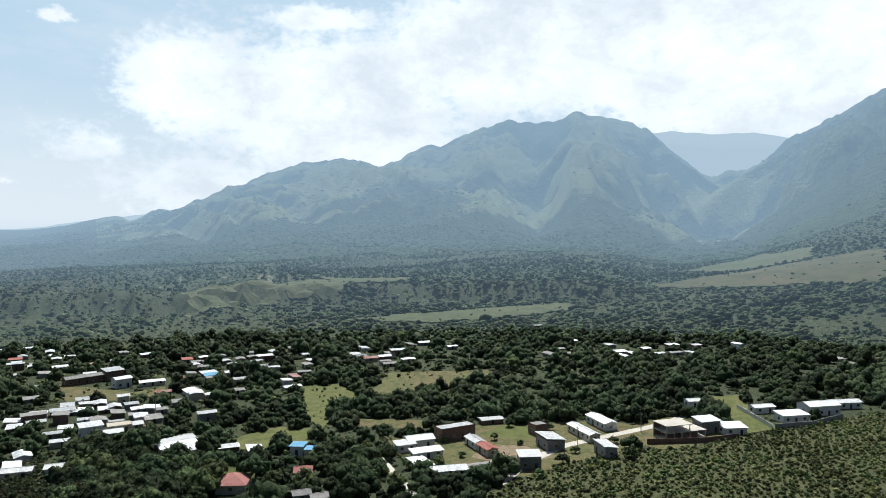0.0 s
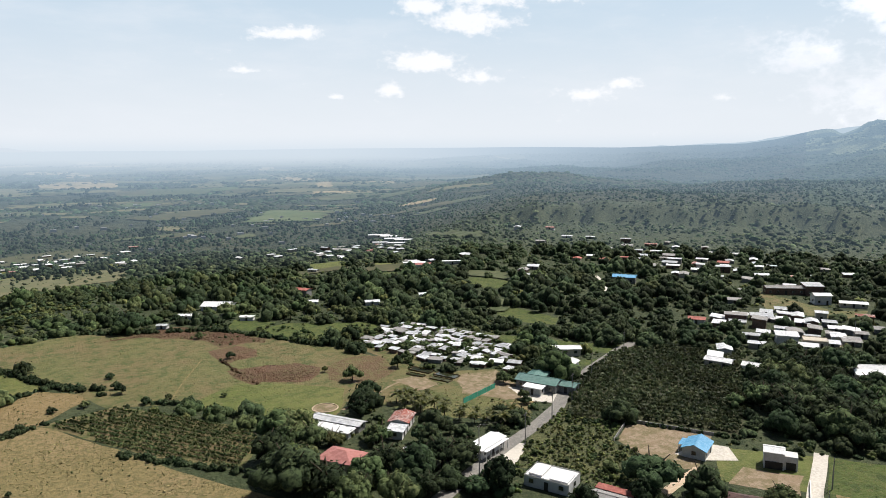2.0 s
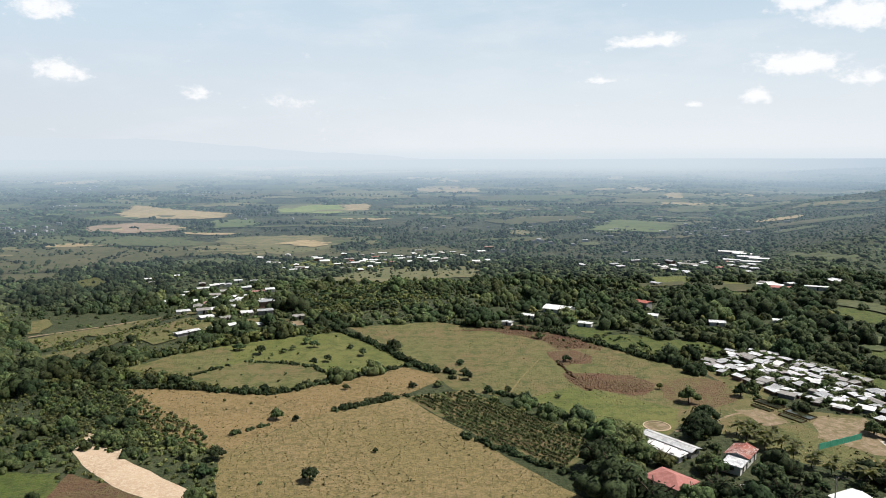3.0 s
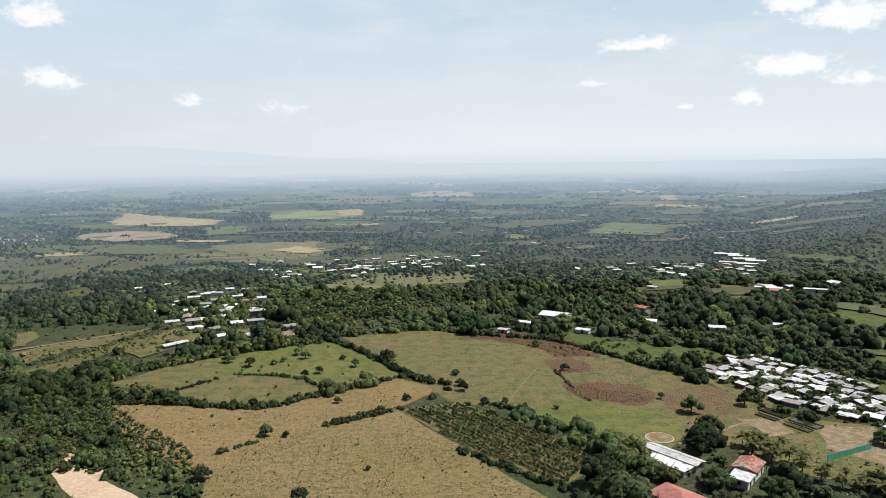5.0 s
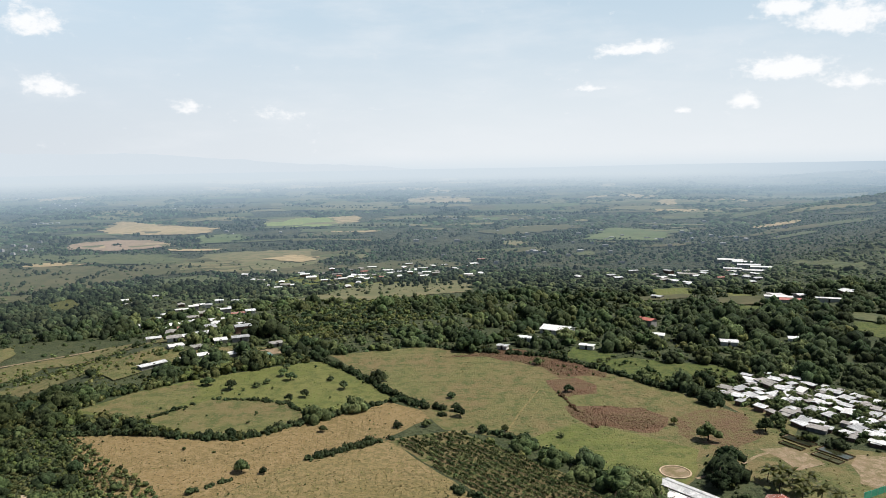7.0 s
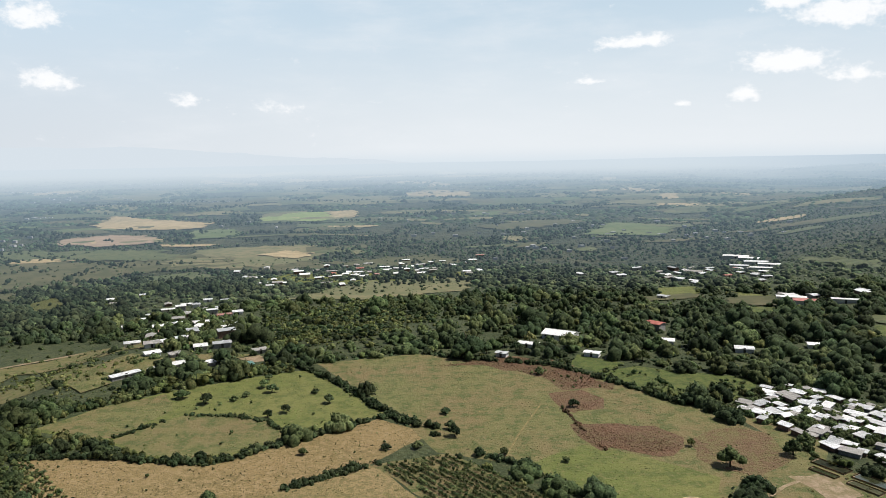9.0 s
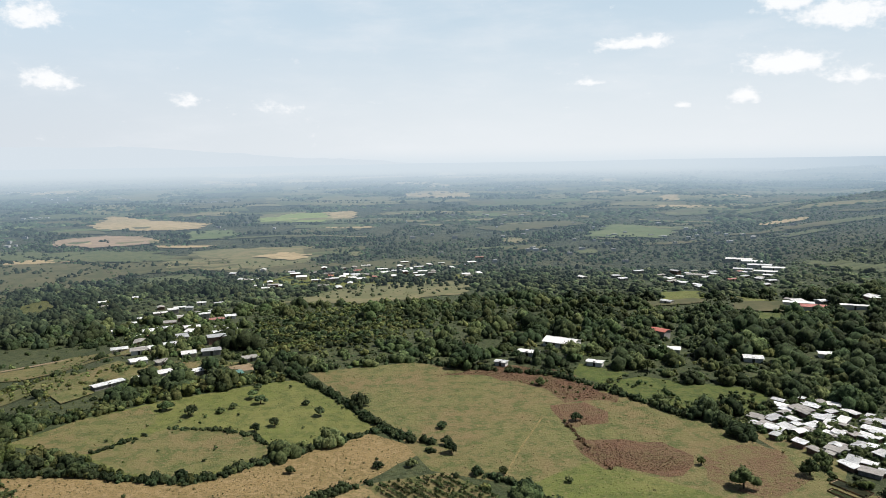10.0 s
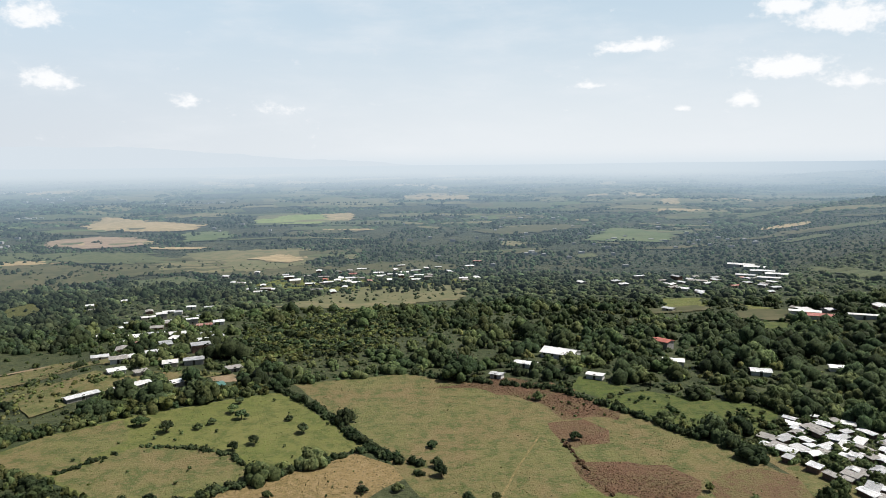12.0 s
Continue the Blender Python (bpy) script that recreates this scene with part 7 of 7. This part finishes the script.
gy = np.repeat([h_[1] for h_ in HAMLET], 7) - 2 + brng.normal(0, 5.5, 7 * len(HAMLET))
gk = np.array([all(math.hypot(x - a, y - b) > r * .62 for a, b, r in HOUSES if abs(x - a) < 15 and abs(y - b) < 15) for x, y in zip(gx, gy)])
gx, gy = gx[gk], gy[gk]
scatter("garden_bushes", BUSH_T, np.stack([gx, gy, height(gx, gy) - .2], -1), brng.uniform(.9, 2.4, len(gx)), M["leaf"], "garden bushes and young trees round the hamlet's houses", "bushes", seed=29)
gx = np.repeat([h_[0] for h_ in VILLAGE], 4) + brng.normal(0, 8, 4 * len(VILLAGE))
gy = np.repeat([h_[1] for h_ in VILLAGE], 4) - 6 + brng.normal(0, 6, 4 * len(VILLAGE))
gk = np.array([all(math.hypot(x - a, y - b) > r * .7 for a, b, r in HOUSES if abs(x - a) < 15 and abs(y - b) < 15) for x, y in zip(gx, gy)])
gx, gy = gx[gk], gy[gk]
scatter("garden_bushes", MINI_T, np.stack([gx, gy, height(gx, gy) - .2], -1), brng.uniform(1.4, 3.6, len(gx)), M["hazy_dark"], "garden trees between the village's houses", "trees", seed=30)
tufts([LOT], 1.5, (.5, 1.2), M["leaf_light"], "overgrown weeds between the gardens", 21, -.5)
tufts([LOT], 3.4, (.7, 1.9), M["leaf"], "dark weeds and shrubs between the gardens", 24, -.1)


# ---- palms, fence, poles, pen, beds ----
def palm_template():
    root = new("palm_tree")
    bm = bmesh.new()
    prev = None
    for k in range(6):
        c = Vector((.25 * (k / 5) ** 2 * 2, 0, -.4 + k * .72))
        r = .2 - .02 * k
        ring = [bm.verts.new(c + Vector((math.cos(a) * r, math.sin(a) * r, 0))) for a in (i * math.pi / 3 for i in range(6))]
        if prev:
            for i in range(6):
                bm.faces.new((prev[i], prev[(i + 1) % 6], ring[(i + 1) % 6], ring[i]))
        prev = ring
    bm.faces.new(prev)
    part("trunk", bm, M["bark"], root)
    bm = bmesh.new()
    spine = []
    for k in range(7):
        f = k / 6
        spine.append((Vector((2.9 * f, 0, .75 * math.sin(f * 2.4) - 1.15 * f * f)), .5 * math.sin(math.pi * min(1, f * .85 + .12)) * 1.5 + .03))
    for (p, w), (q, v) in zip(spine, spine[1:]):
        for s_ in (-1, 1):
            a, b = bm.verts.new(p), bm.verts.new(q)
            c, d = bm.verts.new(q + Vector((.22, s_ * v, -.22 * v))), bm.verts.new(p + Vector((.16, s_ * w * .8, -.22 * w)))
            bm.faces.new((a, b, c, d) if s_ > 0 else (d, c, b, a))
    me = bpy.data.meshes.new("frond")
    bm.to_mesh(me)
    bm.free()
    me.materials.append(M["palm"])
    for k in range(13):
        place_part("frond", me, root, pose(.5, 0, 3.15, 0, -40 + 52 * ((k * 5) % 13) / 12, k * 360 / 13))
    return tagged(root, "slender palm tree with drooping feathery fronds", "palm", "palms along the road")


PALMS = [(88, 193, 1.0), (91, 191, 1.1), (94, 192, .9), (93, 186, 1.15), (96, 189, 1.0), (95, 181, 1.05), (99, 180, .8), (96, 176, .95), (102, 175, .75), (98, 171, .9), (104, 171, .7), (107, 167, .8), (101, 167, .8),
         (106, 161, 1.15), (111, 164, 1.1), (91, 182, .95), (104, 165, .75), (110, 170, .7), (113, 159.5, .9), (88, 187, 1.0), (108, 163, .7), (87, 133, .75), (255, 56, .9), (249, 72, .9)]
first = palm_template()
for k, (x, y, s_) in enumerate((px, py, .92 * ps) for px, py, ps in PALMS):
    m = pose(x, y, float(height(x, y)), 0, 0, k * 77) 
    p = first if k == 0 else copy_thing(first, m)
    p.matrix_basis = m @ Matrix.Scale(s_, 4)

fence = new("net_fence")
fence.matrix_basis = pose(106, 182, 0)
post = shared_box("fence_post", M["frame"], -.05, .05, -.05, .05, 0, 1.9)
for k in range(8):
    place_part("post", post, fence, pose(16.5 * k / 7, 7.2 * k / 7, 0))
for k in range(7):
    bm = bmesh.new()
    a, b = Vector((16.5 * k / 7, 7.2 * k / 7, 0)), Vector((16.5 * (k + 1) / 7, 7.2 * (k + 1) / 7, 0))
    n_ = Vector((-7.2, 16.5, 0)).normalized() * .02
    quad = [a + n_, b + n_, b + n_ + Vector((0, 0, 1.8)), a + n_ + Vector((0, 0, 1.8 - .15 * (k % 2)))]
    f0 = [bm.verts.new(p) for p in quad]
    f1 = [bm.verts.new(p - 2 * n_) for p in quad]
    bm.faces.new(f0)
    bm.faces.new(f1[::-1])
    for i in range(4):
        bm.faces.new((f0[i], f1[i], f1[(i + 1) % 4], f0[(i + 1) % 4]))
    part("net", bm, M["net"], fence)
tagged(fence, "teal green netting fence on thin posts", "fence")


def power_pole(x, y, h_, turn):
    root = new("utility_pole")
    root.matrix_basis = pose(x, y, float(height(x, y)), 0, 0, turn)
    bm = bmesh.new()
    bmesh.ops.create_cone(bm, segments=8, radius1=.17, radius2=.1, depth=h_ + 1, matrix=Matrix.Translation((0, 0, h_ / 2 - .5)))
    part("pole", bm, M["pole"], root)
    bm = bmesh.new()
    box(bm, -.9, .9, -.06, .06, h_ - .7, h_ - .55)
    part("crossarm", bm, M["bark"], root)
    cup = shared_box("insulator", M["white_wall"], -.06, .06, -.06, .06, 0, .16)
    for k in (-.8, 0, .8):
        place_part("insulator", cup, root, pose(k, 0, h_ - .55))
    return tagged(root, "grey concrete utility pole with a crossarm", "utility pole", "poles along the road")


POLES = [(90, 147, 9), (105, 147.5, 9), (121, 156.5, 9), (137, 167, 9), (158, 182, 9), (82, 134, 8.5), (187, 197, 9), (136, 82, 8), (152, 91, 8), (230, 14, 8), (262, -14, 8), (286, -40, 8), (284, 165, 8)]
for x, y, h_ in POLES:
    power_pole(x, y, h_, 28)


def wire(a, b, label):
    """A hanging wire between two poles."""
    cu = bpy.data.curves.new("wire", "CURVE")
    cu.dimensions, cu.bevel_depth, cu.bevel_resolution = "3D", .025, 0
    sp = cu.splines.new("POLY")
    sp.points.add(8)
    for k, p in enumerate(sp.points):
        f = k / 8
        q = a.lerp(b, f)
        p.co = (q.x, q.y, q.z - 1.0 * 4 * f * (1 - f) * .5, 1)
    cu.materials.append(M["dark_door"])
    return tagged(new("power_line", cu), label, "cable")


for p, q in zip((5, 0, 1, 2, 3, 4), (0, 1, 2, 3, 4, 6)):
    (x0, y0, h0_), (x1, y1, h1_) = POLES[p], POLES[q]
    wire(Vector((x0, y0, h0_ - .35)), Vector((x1, y1, h1_ - .35)), "thin dark power line sagging between poles")

pen = new("round_pen")
pen.matrix_basis = pose(67, 200, .05)
bm = bmesh.new()
n_ = 40
for r0, r1, z0, z1 in ((3.7, 4.1, 0, .2),):
    rings_ = [[bm.verts.new((r * math.cos(k * 2 * math.pi / n_), r * math.sin(k * 2 * math.pi / n_), z)) for k in range(n_)] for r, z in ((r0, z0), (r0, z1), (r1, z1), (r1, z0))]
    for a, b in zip(rings_, rings_[1:]):
        for k in range(n_):
            bm.faces.new((a[k], a[(k + 1) % n_], b[(k + 1) % n_], b[k]))
bmesh.ops.recalc_face_normals(bm, faces=bm.faces[:])
part("kerb", bm, M["sand"], pen)
bm = bmesh.new()
bmesh.ops.create_circle(bm, cap_ends=True, segments=32, radius=3.58)
bmesh.ops.translate(bm, verts=bm.verts[:], vec=(0, 0, .06))
part("sand_floor", bm, M["dirt"], pen)
tagged(pen, "round riding ring with a pale kerb in the grass", "riding ring")
strip("path", [(60, 192), (64, 195.5)], 1.2, M["sand"], .5, "narrow pale footpath to the riding ring")
strip("path", [(71, 196), (80, 199), (92, 208), (104, 214)], 1.0, M["dirt"], .5, "faint worn footpath over the common")


def bed(x, y, w, d, mat, label):
    """A raised bed or tank with an earth rim."""
    root = new("raised_bed")
    root.matrix_basis = pose(x, y, .02, 0, 0, -62)
    bm = bmesh.new()
    box(bm, -w / 2, w / 2, -d / 2, d / 2, 0, .45)
    bm.faces.ensure_lookup_table()
    top = max(bm.faces, key=lambda f: f.calc_center_median().z)
    bmesh.ops.inset_region(bm, faces=[top], thickness=.3)
    bmesh.ops.translate(bm, verts=top.verts[:], vec=(0, 0, -.3))
    part("rim", bm, M["dirt"], root)
    bm = bmesh.new()
    box(bm, -w / 2 + .31, w / 2 - .31, -d / 2 + .31, d / 2 - .31, .16, .24)
    part("bed_filling", bm, M[mat], root)
    return tagged(root, label, "garden bed", "beds on the common")


bed(109.8, 218, 9, 3.8, "crop", "rectangular bed of dark green seedlings")
bed(105.8, 214.5, 7, 2.2, "leaf", "low rectangular green seed bed")
bed(115, 208.6, 9, 3.8, "water", "dark rectangular fish tank with an earth rim")
bed(111, 205.6, 8, 2.8, "soil", "dark rectangular bed of bare soil")

tufts([[(-77, 435), (-68, 465), (-34, 408), (-16, 361), (-41, 351), (-67, 379)], [(-218, 376), (-192, 387), (-131, 340), (-111, 341), (-107, 321), (-129, 303), (-160, 319), (-182, 315)]], 4.2, (.7, 2.2), M["leaf_light"], "light green scrub on the terraces", 55, -.3)
RAVINE = [(-176, 304), (-158, 298), (-124, 265), (-109, 240), (-86, 216), (-69, 200), (-58, 182), (-106, 185)]
tufts([[(-221, 381), (-213, 397), (-193, 413), (-184, 434), (-167, 433), (-160, 408), (-163, 382), (-191, 384), (-191, 365), (-196, 347), (-195, 337)], [(-137, 318), (-129, 339), (-121, 348), (-109, 341), (-113, 324), (-120, 317), (-113, 306), (-119, 295)]], 3.4, (.5, 1.5), M["leaf"], "shrubs on the grass terraces", 58, .0)
tufts([[(-67, 348), (-53, 362), (-46, 372), (-46, 394), (-61, 384), (-67, 364)]], 3.0, (.8, 2.0), M["leaf_light"], "bright shrubs in a thicket", 59, -.3)
tufts([THICKET], 3.4, (.9, 2.8), M["leaf_light"], "bright green shrubs of an open thicket", 63, -.2)
tufts([THICKET], 5, (1.6, 3.8), M["leaf_dark"], "dark shrubs in an open thicket", 64, -.2)
tufts([RAVINE], 1.7, (.5, 1.3), M["leaf_light"], "light scrub on the ravine side", 56, -.6)
tufts([RAVINE], 2.6, (.8, 1.8), M["leaf"], "green bushes on the ravine side", 57, -.3)
PASTURES = [[(-420, 900), (-250, 960), (-200, 880), (-320, 820)], [(-560, 860), (-440, 930), (-400, 840), (-520, 800)], [(-110, 880), (20, 930), (60, 860), (-60, 830)], [(-245, 859), (-182, 921), (-123, 915), (-99, 835), (-161, 811)],
            [(-475, 783), (-373, 834), (-330, 735), (-422, 695)], [(-422, 695), (-361, 694), (-339, 640), (-380, 624)], [(-116, 660), (-57, 655), (51, 698), (56, 630), (-23, 580), (-101, 599)], [(-300, 800), (-240, 830), (-200, 760), (-260, 730)]]
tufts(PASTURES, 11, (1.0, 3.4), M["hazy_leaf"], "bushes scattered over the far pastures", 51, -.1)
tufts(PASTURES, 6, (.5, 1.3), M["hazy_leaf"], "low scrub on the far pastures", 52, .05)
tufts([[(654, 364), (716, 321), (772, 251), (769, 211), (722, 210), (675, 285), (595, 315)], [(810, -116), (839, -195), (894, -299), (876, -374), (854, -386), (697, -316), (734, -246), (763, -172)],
       [(606, 172), (638, 132), (665, 83), (703, 3), (718, -31), (678, -30), (633, 28), (601, 95)]], 13, (.8, 3.0), M["hazy_leaf"], "bushes scattered on the meadows below the hills", 53, .02)
